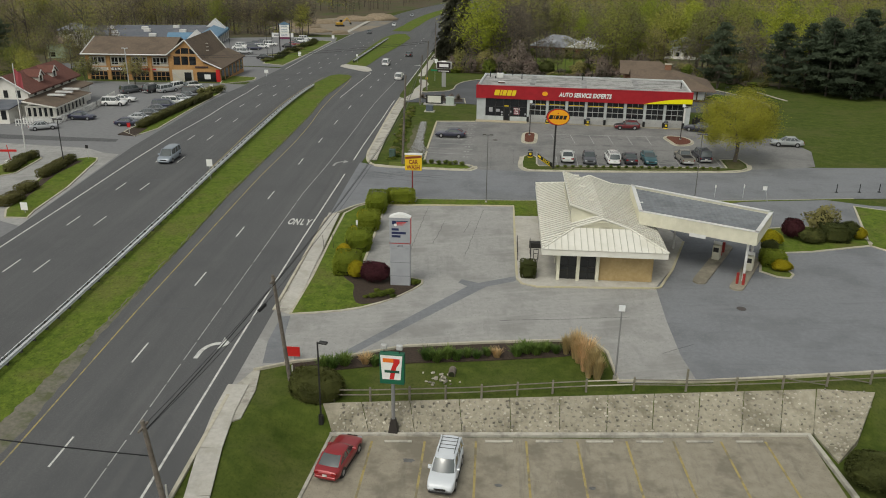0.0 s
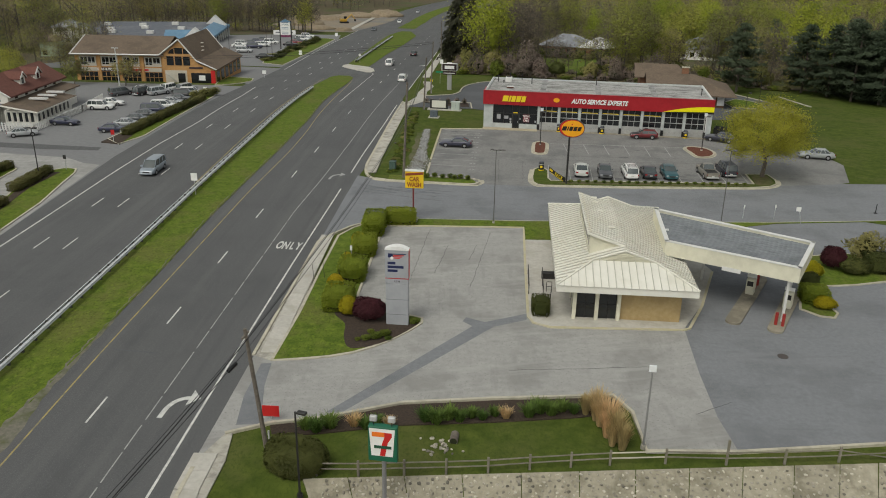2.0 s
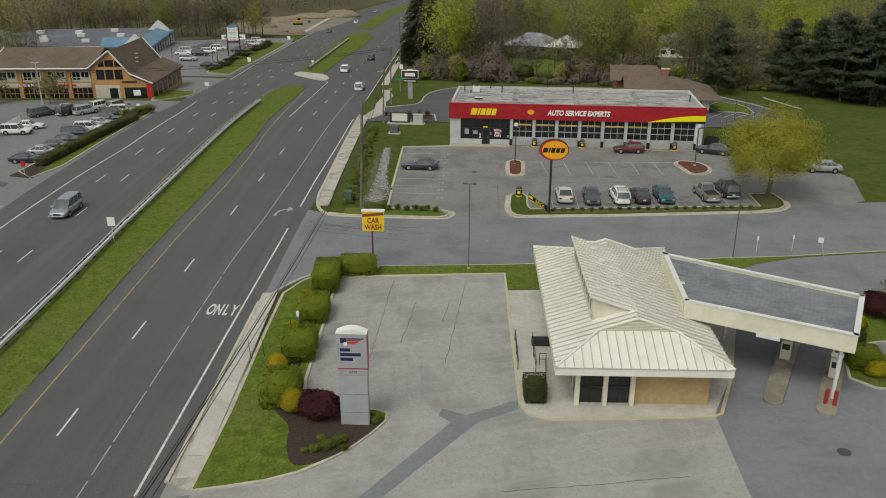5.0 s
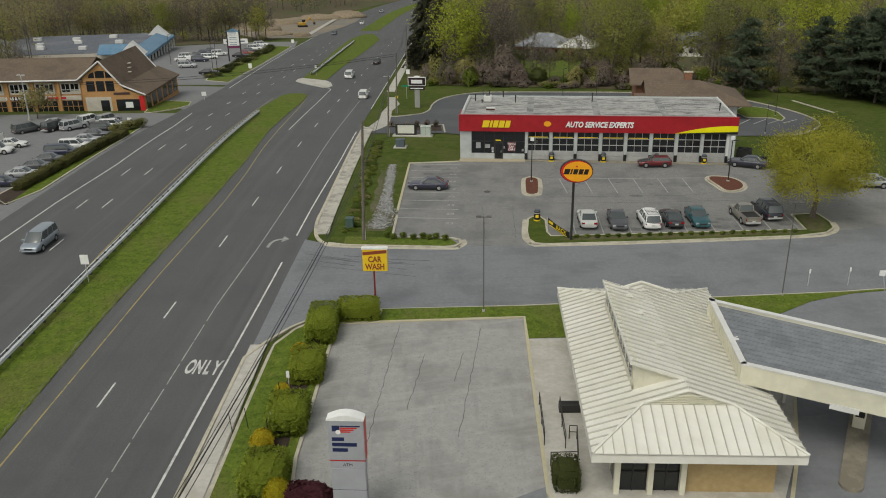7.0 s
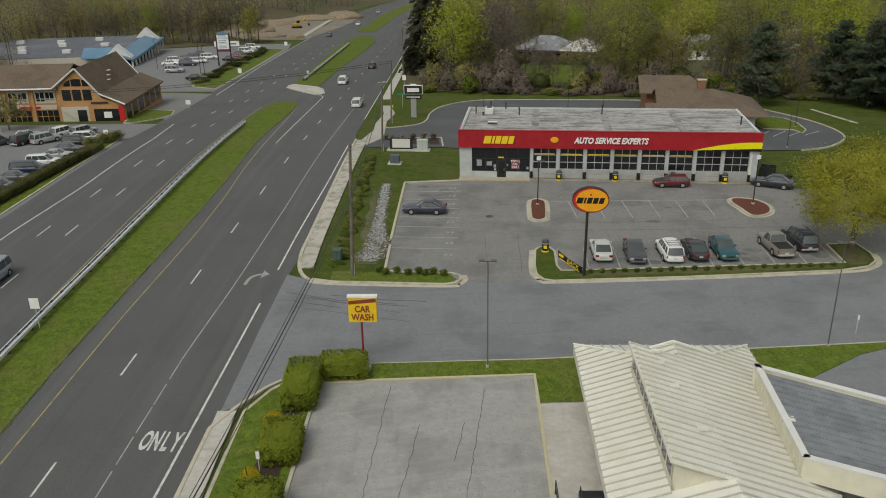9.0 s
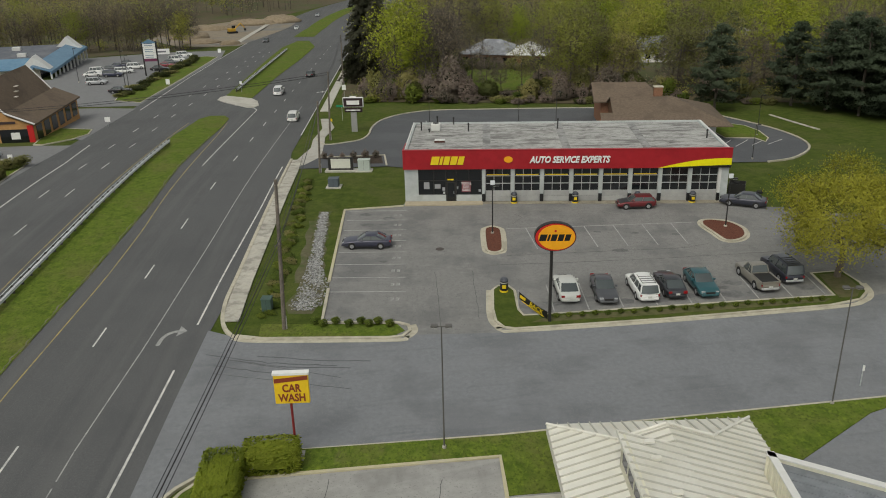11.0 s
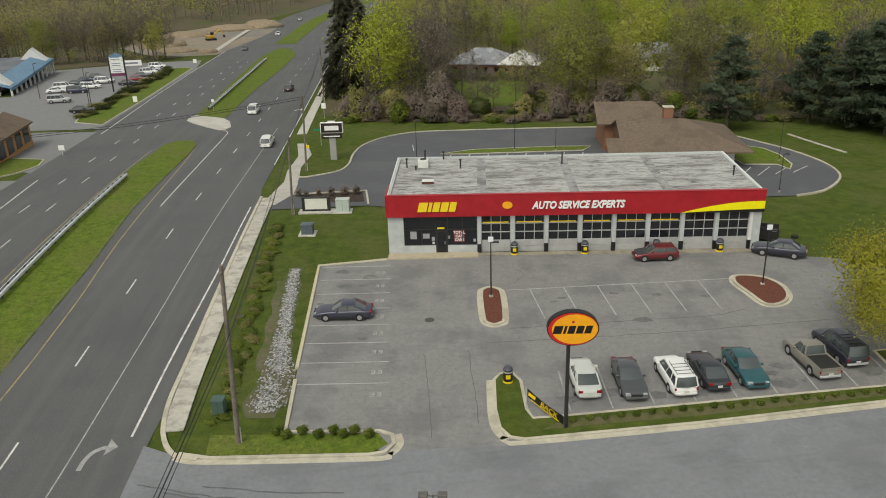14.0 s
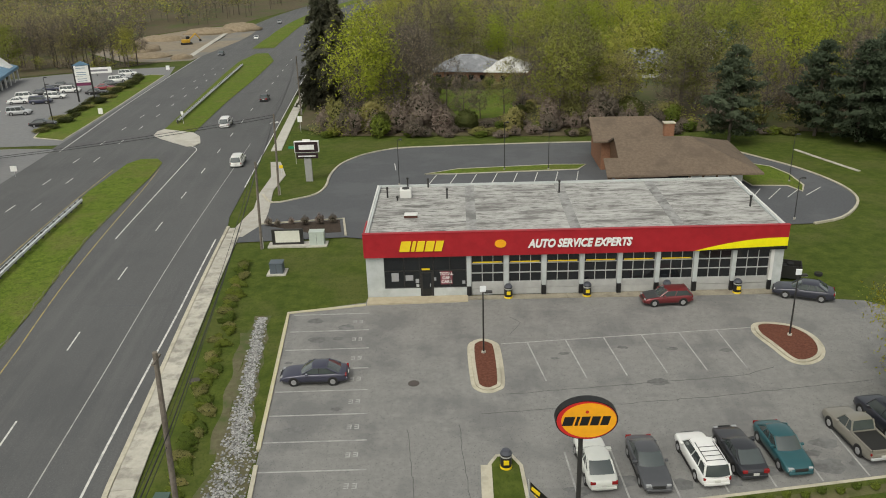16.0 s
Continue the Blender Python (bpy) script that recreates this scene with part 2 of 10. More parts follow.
def step01(v):
    v = min(1.0, max(0.0, v))
    return v * v * (3 - 2 * v)


def gz(x, y):
    """The height of the ground."""
    d = y - 150.0
    z = 0.0 if d < -15 else (-0.05 * (d + 15) ** 2 / 60 if d < 15 else -0.05 * min(d, 270.0))
    if y < 70:
        base, top = 48.9 + 0.158 * x, 51.3 + 0.217 * x
        k = 1 - step01((y - base) / max(top - base, 1.0))
        z -= 1.4 * k * step01((x + 23.1 + 0.0915 * (y - 41) - 10.2) / 4.2)
    if y > 330:
        z += 16 * step01((abs(x + 60) - 60) / 300) * step01((y - 330) / 250)
    return z


def cuts(ys):
    lo, hi = min(ys), max(ys)
    return [c for c in list(range(30, 70, 2)) + list(range(136, 166, 5)) + list(range(170, 700, 15)) if lo < c < hi]


def drape(bm, dz):
    """Cuts a flat mesh across the fall of the ground and lays it dz above it."""
    for c in cuts([v.co.y for v in bm.verts]):
        bmesh.ops.bisect_plane(bm, geom=bm.verts[:] + bm.edges[:] + bm.faces[:], plane_co=(0, c, 0), plane_no=(0, 1, 0))
    for v in bm.verts:
        v.co.z += gz(v.co.x, v.co.y) + dz
    return bm


def sheet(pts, dz, thick=0.0):
    """A draped polygon; with thick it has sides down into the ground."""
    bm = bmesh.new()
    if thick:
        prism(bm, pts, -thick, 0)
    else:
        bm.faces.new([bm.verts.new((x, y, 0)) for x, y in pts])
    return drape(bm, dz)


def ribbon(path, half, z0, z1, closed=False, off=0.0):
    """A bar of width 2 * half along a flat path, from z0 to z1 over the ground, shifted sideways by off."""
    bm = bmesh.new()
    n = len(path)
    P = [Vector((p[0], p[1])) for p in path]
    rows = []
    for i in range(n):
        a = P[i - 1] if (i > 0 or closed) else P[i]
        b = P[(i + 1) % n] if (i < n - 1 or closed) else P[i]
        t = (b - a).normalized()
        s = Vector((-t.y, t.x))
        rows.append([(P[i] + s * (off - half)), (P[i] + s * (off + half))])
    vs = []
    for l, r in rows:
        zl, zr = gz(l.x, l.y), gz(r.x, r.y)
        vs.append([bm.verts.new((l.x, l.y, zl + z1)), bm.verts.new((r.x, r.y, zr + z1)), bm.verts.new((r.x, r.y, zr + z0)), bm.verts.new((l.x, l.y, zl + z0))])
    for i in range(n if closed else n - 1):
        a, b = vs[i], vs[(i + 1) % n]
        for j in range(4):
            bm.faces.new((a[j], a[(j + 1) % 4], b[(j + 1) % 4], b[j]))
    if not closed:
        bm.faces.new(vs[0])
        bm.faces.new(vs[-1][::-1])
    return bm


def dense(path, step=4.0, closed=False):
    out = []
    n = len(path)
    for i in range(n if closed else n - 1):
        a, b = Vector(path[i][:2]), Vector(path[(i + 1) % n][:2])
        k = max(1, int((b - a).length / step))
        out += [tuple(a.lerp(b, j / k)) for j in range(k)]
    if not closed:
        out.append(tuple(path[-1][:2]))
    return out


def letters(body, size, material, name="lettering", depth=0.01, shear=0.0, align="CENTER", bold=0.0):
    """Text as a mesh, flat in its own xy plane."""
    cu = bpy.data.curves.new(name, "FONT")
    cu.body, cu.size, cu.extrude, cu.shear, cu.align_x, cu.align_y = body, size, depth, shear, align, "CENTER"
    cu.resolution_u, cu.offset = 3, bold
    tmp = bpy.data.objects.new(name, cu)
    scene.collection.objects.link(tmp)
    me = bpy.data.meshes.new_from_object(tmp.evaluated_get(bpy.context.evaluated_depsgraph_get()))
    bpy.data.objects.remove(tmp)
    bpy.data.curves.remove(cu)
    me.name = name
    me.materials.clear()
    me.materials.append(material)
    return me


# ---- ground ----
def ground_sheet():
    xs = [-3000, -1500, -800, -500] + list(range(-400, -20, 12)) + [v * 0.75 for v in range(-27, 54)] + list(range(44, 400, 12)) + [500, 800, 1500, 3000]
    ys = [-1500, -600, -200, -60, 0, 20] + [v * 0.6 for v in range(50, 105)] + list(range(66, 700, 6)) + [800, 1000, 1400, 2200, 3500]
    verts = [(x, y, gz(x, y) - 0.06) for y in ys for x in xs]
    w = len(xs)
    faces = [(j * w + i, j * w + i + 1, (j + 1) * w + i + 1, (j + 1) * w + i) for j in range(len(ys) - 1) for i in range(w - 1)]
    me = bpy.data.meshes.new("ground")
    me.from_pydata(verts, [], faces)
    me.materials.append(GRASS_FIELD)
    for p in me.polygons:
        p.use_smooth = True
    return whole("ground", me, GRASS, "green spring grass ground with paler worn patches", "grass", kind="structure")


ground_sheet()


# ---- the highway ----
def lane(y, off):
    """The point of the highway at y, off metres right of the lane dashes of the northbound side."""
    x = -23.1 - 0.0915 * (y - 41)
    if y > 400:
        x += 0.0011 * (y - 400) ** 2
    return (x + off, y)


def along(y0, y1, off, step=6.0):
    k = max(1, int(abs(y1 - y0) / step))
    return [lane(y0 + (y1 - y0) * i / k, off(y0 + (y1 - y0) * i / k) if callable(off) else off) for i in range(k + 1)]


def strip_mesh(y0, y1, left, right, dz, step=6.0, dz_right=None):
    a, b = along(y0, y1, left, step), along(y0, y1, right, step)
    bm = bmesh.new()
    va = [bm.verts.new((x, y, gz(x, y) + dz)) for x, y in a]
    vb = [bm.verts.new((x, y, gz(x, y) + (dz if dz_right is None else dz_right))) for x, y in b]
    for i in range(len(a) - 1):
        bm.faces.new((va[i], vb[i], vb[i + 1], va[i + 1]))
    return bm


def piece(v, a, b):
    """A value that goes from a to b in straight steps: pairs of (y, value)."""
    return float(np.interp(v, a, b))


SHOULDER = lambda y: piece(y, [0, 80, 110, 170, 200, 260, 420], [-24.6, -24.6, -26.8, -26.6, -27.5, -29, -33])
whole("road", strip_mesh(-60, 640, SHOULDER, lambda y: piece(y, [0, 105, 114, 160, 164], [7.9, 7.9, 8.4, 8.4, 7.9]), 0.0, 5.0), ASPHALT, "grey asphalt divided highway with worn lane markings", "road", kind="structure")
med_r = lambda y: piece(y, [0, 45, 60, 76, 92, 105, 120, 140, 157, 172, 185, 194, 196.5], [-5.3, -5.3, -5.0, -5.1, -5.5, -5.4, -5.15, -5.2, -6.2, -6.3, -6.2, -6.6, -8.0])
GUARD = lambda y: piece(y, [0, 57, 84, 100, 132, 172], [-9.05, -9.2, -9.75, -10.2, -10.75, -11.5])
med_l = lambda y: piece(y, [0, 57, 84, 100, 132, 172, 178, 185, 195, 196.5], [-9.45, -9.6, -10.15, -10.6, -11.15, -12.3, -12.6, -12.2, -11.8, -10.6])
whole("median", strip_mesh(-60, 196.5, med_l, med_r, 0.07, 3.0), GRASS, "grassy highway median with bare patches", "median", kind="structure")
med2_r = lambda y: piece(y, [209, 214, 250, 290, 330, 356], [-6.6, -6.5, -6.3, -5.0, -4.6, -9.5])
med2_l = lambda y: piece(y, [209, 220, 300, 330, 356], [-8.2, -12.6, -15.0, -15.4, -13])
whole("median", strip_mesh(216, 354, med2_l, med2_r, 0.07, 4.0), GRASS, "grassy median strip beyond the crossing", "median", kind="structure")
whole("median_nose", sheet([lane(y, o) for y, o in ((212.0, -11.3), (205.0, -5.4), (205.2, -4.2), (207.4, -3.6), (213.0, -4.8), (216.5, -6.6), (220.5, -12.6), (218.5, -13.4), (215.0, -13.2))], 0.12, 0.2), CONCRETE, "pale concrete nose at the end of the median", "kerb", kind="structure")
whole("median", strip_mesh(372, 600, -17, -9, 0.07, 4.0), GRASS, "far grassy median strip", "median", kind="structure")
whole("shoulder", strip_mesh(-60, 178, lambda y: med_r(y) - 0.2 + 0.07 * math.sin(y * 0.7) + 0.08 * math.sin(y * 2.3) + 0.07 * math.sin(y * 5.1), lambda y: med_r(y) + piece(y, [0, 43, 50, 56, 66, 80, 180], [1.7, 1.6, 1.2, 0.35, 0.1, 0.05, 0.05]) + 0.05 * math.sin(y * 0.9) + 0.05 * math.sin(y * 3.1), 0.09, 0.4, 0.012), DIRT, "bare gravelly earth along the median edge", "shoulder", kind="structure")


def line(name, y0, y1, off, half, mat, label):
    whole(name, strip_mesh(y0, y1, (lambda y: off(y) - half) if callable(off) else off - half, (lambda y: off(y) + half) if callable(off) else off + half, 0.012, 4.0), mat, label, "road marking", kind="structure")


yel_r = lambda y: piece(y, [0, 40, 60, 80, 100, 120, 132, 144, 180, 190], [-3.1, -3.15, -3.6, -3.75, -3.9, -3.5, -3.7, -4.4, -5.6, -6.2])
line("yellow_line", -40, 190, yel_r, 0.06, PAINT_YELLOW, "faded yellow line beside the median")
turn_r = lambda y: piece(y, [0, 95, 108, 130, 180, 206], [3.2, 3.2, 3.75, 4.2, 4.6, 4.8])
for k in range(34):
    y_ = -14 + 3.2 * k
    whole("lane_dash", strip_mesh(y_, y_ + 2.8 + 0.2 * math.sin(k * 2.1), lambda y: turn_r(y) - 0.045, lambda y: turn_r(y) + 0.045, 0.012, 1.0), PAINT_FADED, "worn broken white turn lane line", "road marking", group="turn lane marks", kind="structure")
line("lane_line", 94.5, 206, turn_r, 0.05, PAINT_FADED, "thin worn white lane line")
line("lane_line", 158, 200, -3.2, 0.07, PAINT_WHITE, "solid white line of the left turn lane")
whole("lane_line", ribbon(smooth_path([lane(y, o) for y, o in ((200, -3.2), (203.0, -3.4), (205.5, -4.9), (208.5, -8.5))], 5), 0.07, 0.0, 0.014), PAINT_WHITE, "white line that bends round the median nose", "road marking", kind="structure")
edge_r = lambda y: piece(y, [0, 55, 80, 100, 121, 139, 177, 420], [6.4, 6.3, 6.5, 6.8, 7.05, 7.6, 7.8, 7.6])
line("edge_line", -20, 104, edge_r, 0.08, PAINT_WHITE, "solid white edge line")
line("edge_line", 111, 157, edge_r, 0.08, PAINT_WHITE, "solid white edge line")
line("edge_line", 178, 420, edge_r, 0.08, PAINT_WHITE, "solid white edge line")
line("edge_line", -20, 172, lambda y: piece(y, [0, 86, 106, 120, 135, 160, 190], [-22.6, -23.0, -23.3, -23.2, -22.4, -22.7, -25.0]), 0.09, PAINT_WHITE, "solid white edge line of the southbound side")
line("edge_line", 204, 420, lambda y: piece(y, [200, 250, 290, 420], [-25.4, -28.0, -29.4, -32.8]), 0.09, PAINT_WHITE, "solid white edge line of the southbound side")
line("yellow_line", -20, 190, lambda y: GUARD(y) - piece(y, [0, 86, 105, 125, 190], [0.4, 0.45, 1.2, 1.6, 1.4]), 0.06, PAINT_YELLOW, "faded yellow line beside the guard rail")
# dark seams across the lanes
for y_, o0, o1 in ((61.5, -3.0, 0.6), (140.5, 0.3, 4.0), (161.0, -3.8, 3.2), (97.0, -18.0, -13.0)):
    whole("road_crack", strip_mesh(y_, y_ + 0.16, o0, o1, 0.009, 0.1), ASPHALT_NEW, "dark sealed crack across the lanes", "road crack", kind="structure")


def dash(y, off, length=3.1, half=0.07, mat=PAINT_WHITE):
    whole("lane_dash", strip_mesh(y - length / 2, y + length / 2, off - half, off + half, 0.012, 1.0), mat, "white lane dash on the highway", "road marking", group="lane dashes", kind="structure")


dash_y = [28.8, 41.3, 53.8, 67.8, 80.4, 93.4, 109.0, 121.6, 134.3, 148.0, 162.0] + [162 + 13.0 * k for k in range(1, 14)]
for y_ in dash_y:
    dash(y_, piece(y_, [40, 60, 100, 122, 160], [-0.2, -0.55, -0.45, 0.1, 0.5]))
for k in range(-1, 20):
    y_ = 67.8 + 12.9 * k
    dash(y_, piece(y_, [60, 92, 125, 150, 195], [-19.0, -19.8, -19.95, -19.3, -20.5]))
    dash(y_ + 0.4, piece(y_, [60, 92, 125, 150, 195], [-16.2, -16.85, -17.05, -16.3, -17.5]))

# right-hand verge: gutter, kerb, sidewalk slabs
whole("kerb", ribbon(along(-40, 49, 7.95, 3), 0.12, -0.1, 0.12), KERB, "concrete kerb along the highway", "kerb", kind="structure")
whole("kerb", ribbon(along(62.5, 86, 7.75, 3) + [(-18.6, 88.5), (-17.4, 91), (-15.6, 93.2), (-13.5, 94.3)], 0.12, -0.1, 0.13), KERB, "curved concrete kerb at the side road", "kerb", kind="structure")
whole("sidewalk_base", drape(pr([lane(45, 8.0), (-14.0, 46.5), (-14.3, 50), (-15.0, 52.9), (-15.6, 61.8), lane(66, 9.6), lane(84, 9.0), lane(88, 8.8), lane(84, 7.8), lane(62, 7.8), lane(50, 7.9)][::1], -0.1, 0.0), 0.03), CONCRETE_DIRTY, "pale concrete sidewalk bed", "sidewalk", kind="structure")


def slabs(path, half, length, name_label):
    """Sidewalk slabs, each a part of one sidewalk."""
    root = thing("sidewalk", (0, 0, 0), 0, name_label, "sidewalk", kind="structure")
    P = dense(path, length)
    for a, b in zip(P[:-1], P[1:]):
        A, B = Vector(a), Vector(b)
        d = (B - A)
        g = d.normalized() * 0.012
        bm = ribbon([tuple(A + g), tuple(B - g)], half, 0.0, 0.09 + random.uniform(0, 0.012))
        part("slab", bm, CONCRETE_DIRTY if "stained" in name_label else CONCRETE, root)
    return root


slabs([(-9.9, -10), (-12.0, 25), (-13.45, 38.5), (-14.6, 43.0), (-15.35, 47), (-15.7, 50.4)], 0.72, 1.6, "pale concrete sidewalk slabs beside the highway")
slabs(along(63, 88, lambda y: piece(y, [63, 80, 88], [8.8, 8.5, 8.35]), 4), 0.62, 1.6, "pale concrete sidewalk slabs beside the bank lawn")
slabs(along(111.5, 160.5, lambda y: piece(y, [111, 114, 118, 160], [9.45, 9.35, 9.25, 9.35]), 4), 0.72, 1.7, "stained concrete sidewalk slabs beside the grass bank")
whole("kerb", ribbon(smooth_path([(-17.6, 108.5), (-19.2, 109.0), (-20.6, 111.2)] + [lane(y, 8.4) for y in (115, 120, 128, 137, 148, 161)], 5), 0.16, -0.1, 0.13), KERB, "concrete kerb at the side road corner", "kerb", kind="structure")

# driveway apron, side road and lots
whole("driveway", sheet([lane(49.5, 7.8), (-15.4, 52.6), (-13.0, 54.2), (-9.8, 55.4), (-5.2, 58.0), (0.8, 59.6), (8.8, 61.4), (10.0, 59.5), (10.6, 55.0), (16.2, 56.0), (15.5, 59.9), (15.1, 65.7), (14.9, 72.4), (16.8, 80), (12, 92), (0.8, 94.0), (-13.9, 91.8), (-15.7, 61.9), lane(62.5, 7.8)], 0.035), CONCRETE_LOT, "pale weathered concrete bank parking lot", "parking lot", kind="structure")
whole("driveway", sheet([(16.2, 56.0), (23, 57.9), (30, 59.8), (46, 63.5), (70, 68), (70, 100), (42.5, 101.8), (38, 103.2), (28, 100.8), (24, 99.0), (17.5, 94.0), (12, 92), (16.8, 80), (14.9, 72.4), (15.1, 65.7), (15.5, 59.9)], 0.032), ASPHALT_OLD, "grey patched asphalt drive-through lot", "parking lot", kind="structure")
whole("side_road", sheet([lane(100, 7.9), lane(88, 7.9), (-18.75, 88.4), (-17.5, 91.0), (-15.6, 93.3), (-13.5, 94.5), (0.8, 96.4), (27, 100.9), (41.5, 104.4), (90, 113.5), (90, 127), (47, 119.6), (39, 118.3), (30.5, 116.2), (27.6, 114.0), (13.7, 111.5), (1.9, 110.0), (-5.6, 109.6), (-6.4, 108.7), (-16.9, 108.5), (-19.2, 109.0), lane(110, 8.0)], 0.028), ASPHALT_OLD, "wide grey asphalt side road", "road", kind="structure")
whole("parking_lot", sheet([(-15.0, 138.3), (-8.6, 139.9), (-8.6, 140.6), (27.0, 140.6), (29.7, 138.4), (32.8, 137.8), (34.4, 136.4), (36.5, 136.0), (40.6, 136.0), (42.8, 128), (41.0, 119.2), (39, 118.0), (30.5, 115.6), (27, 113.2), (1.9, 109.6), (-6.4, 109.2), (-12.8, 111.2)], 0.036), ASPHALT_LOT, "grey asphalt parking lot with faded stall lines", "parking lot", kind="structure")
whole("parking_lot", sheet([(-8.3, 41.0), (-8.2, 47.7), (0.9, 48.7), (8.4, 49.8), (22.9, 52.4), (24.2, 40), (24.5, -40), (-8.5, -40)], 0.03), CONCRETE_TAN, "tan stained concrete convenience store lot", "parking lot", kind="structure")


# ---- islands, kerbs and markings of the lots ----
def kerbed(name, pts, mat, label, top=0.13, kerb=KERB, half=0.11, smooth=0):
    """A raised bed with a concrete kerb round it."""
    if smooth:
        pts = smooth_path(pts, smooth, True)
    P = dense(pts, 3.0, True)
    whole(name, sheet(P, top - 0.02, 0.3), mat, label, "planting bed", kind="structure")
    whole("kerb", ribbon(P, half, -0.1, top, True), kerb, "concrete kerb round a planting bed", "kerb", kind="structure")


def kerb_line(pts, mat=KERB, label="concrete kerb beside the lot", half=0.11, top=0.14, smooth=0):
    P = smooth_path(pts, smooth) if smooth else pts
    whole("kerb", ribbon(dense(P, 3.0), half, -0.1, top), mat, label, "kerb", kind="structure")


def bed(pts, mat, label, dz=0.05, name="planting_bed", thick=0.15):
    whole(name, sheet(dense(pts, 3.0, True), dz, thick), mat, label, "planting bed", kind="structure")


# bank
kerbed("lawn", [(-15.7, 61.95), (-13.7, 62.5), (-11.8, 63.2), (-10.2, 64.1), (-8.9, 65.3), (-7.8, 66.6), (-6.7, 68.4), (-6.0, 69.9), (-6.1, 70.7), (-6.9, 71.0), (-10.5, 71.3), (-11.9, 72.0), (-12.4, 74.5), (-13.95, 91.7), (-13.0, 94.3), (-15.4, 92.9), (-17.0, 90.6), (-17.9, 88.0), (-17.2, 80.0), (-16.2, 70.0)], GRASS, "mown lawn strip beside the bank lot")
bed(smooth_path([(-11.5, 66.4), (-10.5, 64.7), (-8.4, 65.9), (-6.5, 68.9), (-6.4, 70.2), (-9.0, 70.8), (-12.0, 72), (-13.0, 73.5), (-13.4, 70.5), (-12.0, 68.6)], 4, True), MULCH, "dark mulched bed round the bank sign", 0.135)
bed([(-13.0, 73.5), (-14.6, 91.5), (-15.6, 91.3), (-15.2, 73.5)], MULCH, "dark mulch under the hedge", 0.13)
kerb_line([(-13.8, 91.95), (0.75, 94.1), (1.5, 84), (2.4, 72.6), (2.9, 71.5), (4.3, 70.95), (14.8, 72.35), (15.3, 72.7), (16.9, 77.3), (18.9, 85.2)], KERB_YELLOW, "concrete kerb with faded yellow paint")
bed([(2.5, 72.2), (3.2, 71.4), (4.4, 71.05), (14.8, 72.45), (16.8, 77.3), (18.9, 85.5), (16.5, 92.5), (1.1, 90.4)], CONCRETE, "pale concrete walk round the bank", 0.1, "walk")
bed([(1.0, 90.6), (16.5, 92.7), (24, 98.8), (28.0, 100.7), (41.5, 104.2), (27, 100.8), (0.8, 96.2), (-13.4, 94.4), (-13.8, 92.1), (0.8, 94.2)], GRASS, "narrow grass strip beside the side road", 0.09, "lawn")
kerb_line([(-13.4, 94.4), (0.8, 96.3), (27, 100.9), (41.5, 104.3)], KERB, "low kerb beside the side road", 0.08, 0.08)
for a, b, l in (((19.0, 74.7), (23.0, 84.2), 0), ((22.1, 73.7), (25.1, 81.0), 0)):
    A, B = Vector(a), Vector(b)
    t = (B - A).normalized()
    n_ = Vector((-t.y, t.x)) * 0.62
    pts = [tuple(A + n_ * math.cos(k) - t * 0.6 * math.sin(k)) for k in np.linspace(0, math.pi, 8)] + [tuple(B - n_ * math.cos(k) + t * 0.6 * math.sin(k)) for k in np.linspace(0, math.pi, 8)]
    whole("teller_island", drape(pr(pts, -0.1, 0.2), 0.0), CONCRETE_TAN, "tan concrete drive-through island with rounded ends", "kerb", kind="structure")
kerbed("planting_bed", [(25.1, 78.2), (26.4, 77.0), (27.5, 76.9), (28.0, 77.8), (27.5, 80.2), (28.3, 83.6), (31.3, 84.4), (37.9, 87.3), (38.3, 88.0), (37.8, 91.5), (33, 92.5), (28.6, 91.0), (26.8, 86.0)], GRASS, "kerbed bed of shrubs beside the canopy")
kerbed("lawn", [(37.9, 87.3), (45, 80), (75, 82), (75, 96), (43.8, 99.9), (40.5, 101)], GRASS, "grass beside the asphalt lot")
# road edge of the store lot and the bed above the wall
bed([(-13.0, 54.0), (-9.8, 55.2), (-5.2, 57.8), (0.8, 59.4), (8.8, 61.2), (9.6, 59.6), (6.4, 58.3), (1.0, 56.8), (-5.0, 55.4), (-9.5, 53.7), (-12.4, 52.8)], MULCH, "dark mulch bed of tufted plants", 0.02)
kerb_line([(-15.4, 52.6), (-13.0, 54.2), (-9.8, 55.4), (-5.2, 58.0), (0.8, 59.6), (8.8, 61.4), (10.0, 59.5), (10.6, 55.2), (16.2, 56.1), (23, 57.9), (30, 59.8), (46, 63.5)], KERB, "concrete kerb along the driveway")
# dark patched trench across the concrete
whole("asphalt_patch", sheet([(-15.1, 53.6), (-13.6, 54.0), (-15.0, 58.5), (-15.6, 61.6), (-16.3, 61.4), (-15.9, 57.0)], 0.045), ASPHALT_OLD, "dark asphalt patch at the driveway mouth", "road patch", kind="structure")
whole("asphalt_patch", sheet([(-9.9, 56.0), (-8.8, 56.3), (-0.2, 70.3), (2.3, 72.0), (2.3, 73.2), (-1.0, 71.0), (-2.6, 71.6), (-2.8, 70.8), (-1.9, 70.1)], 0.045), ASPHALT_OLD, "narrow dark asphalt trench patch", "road patch", kind="structure")

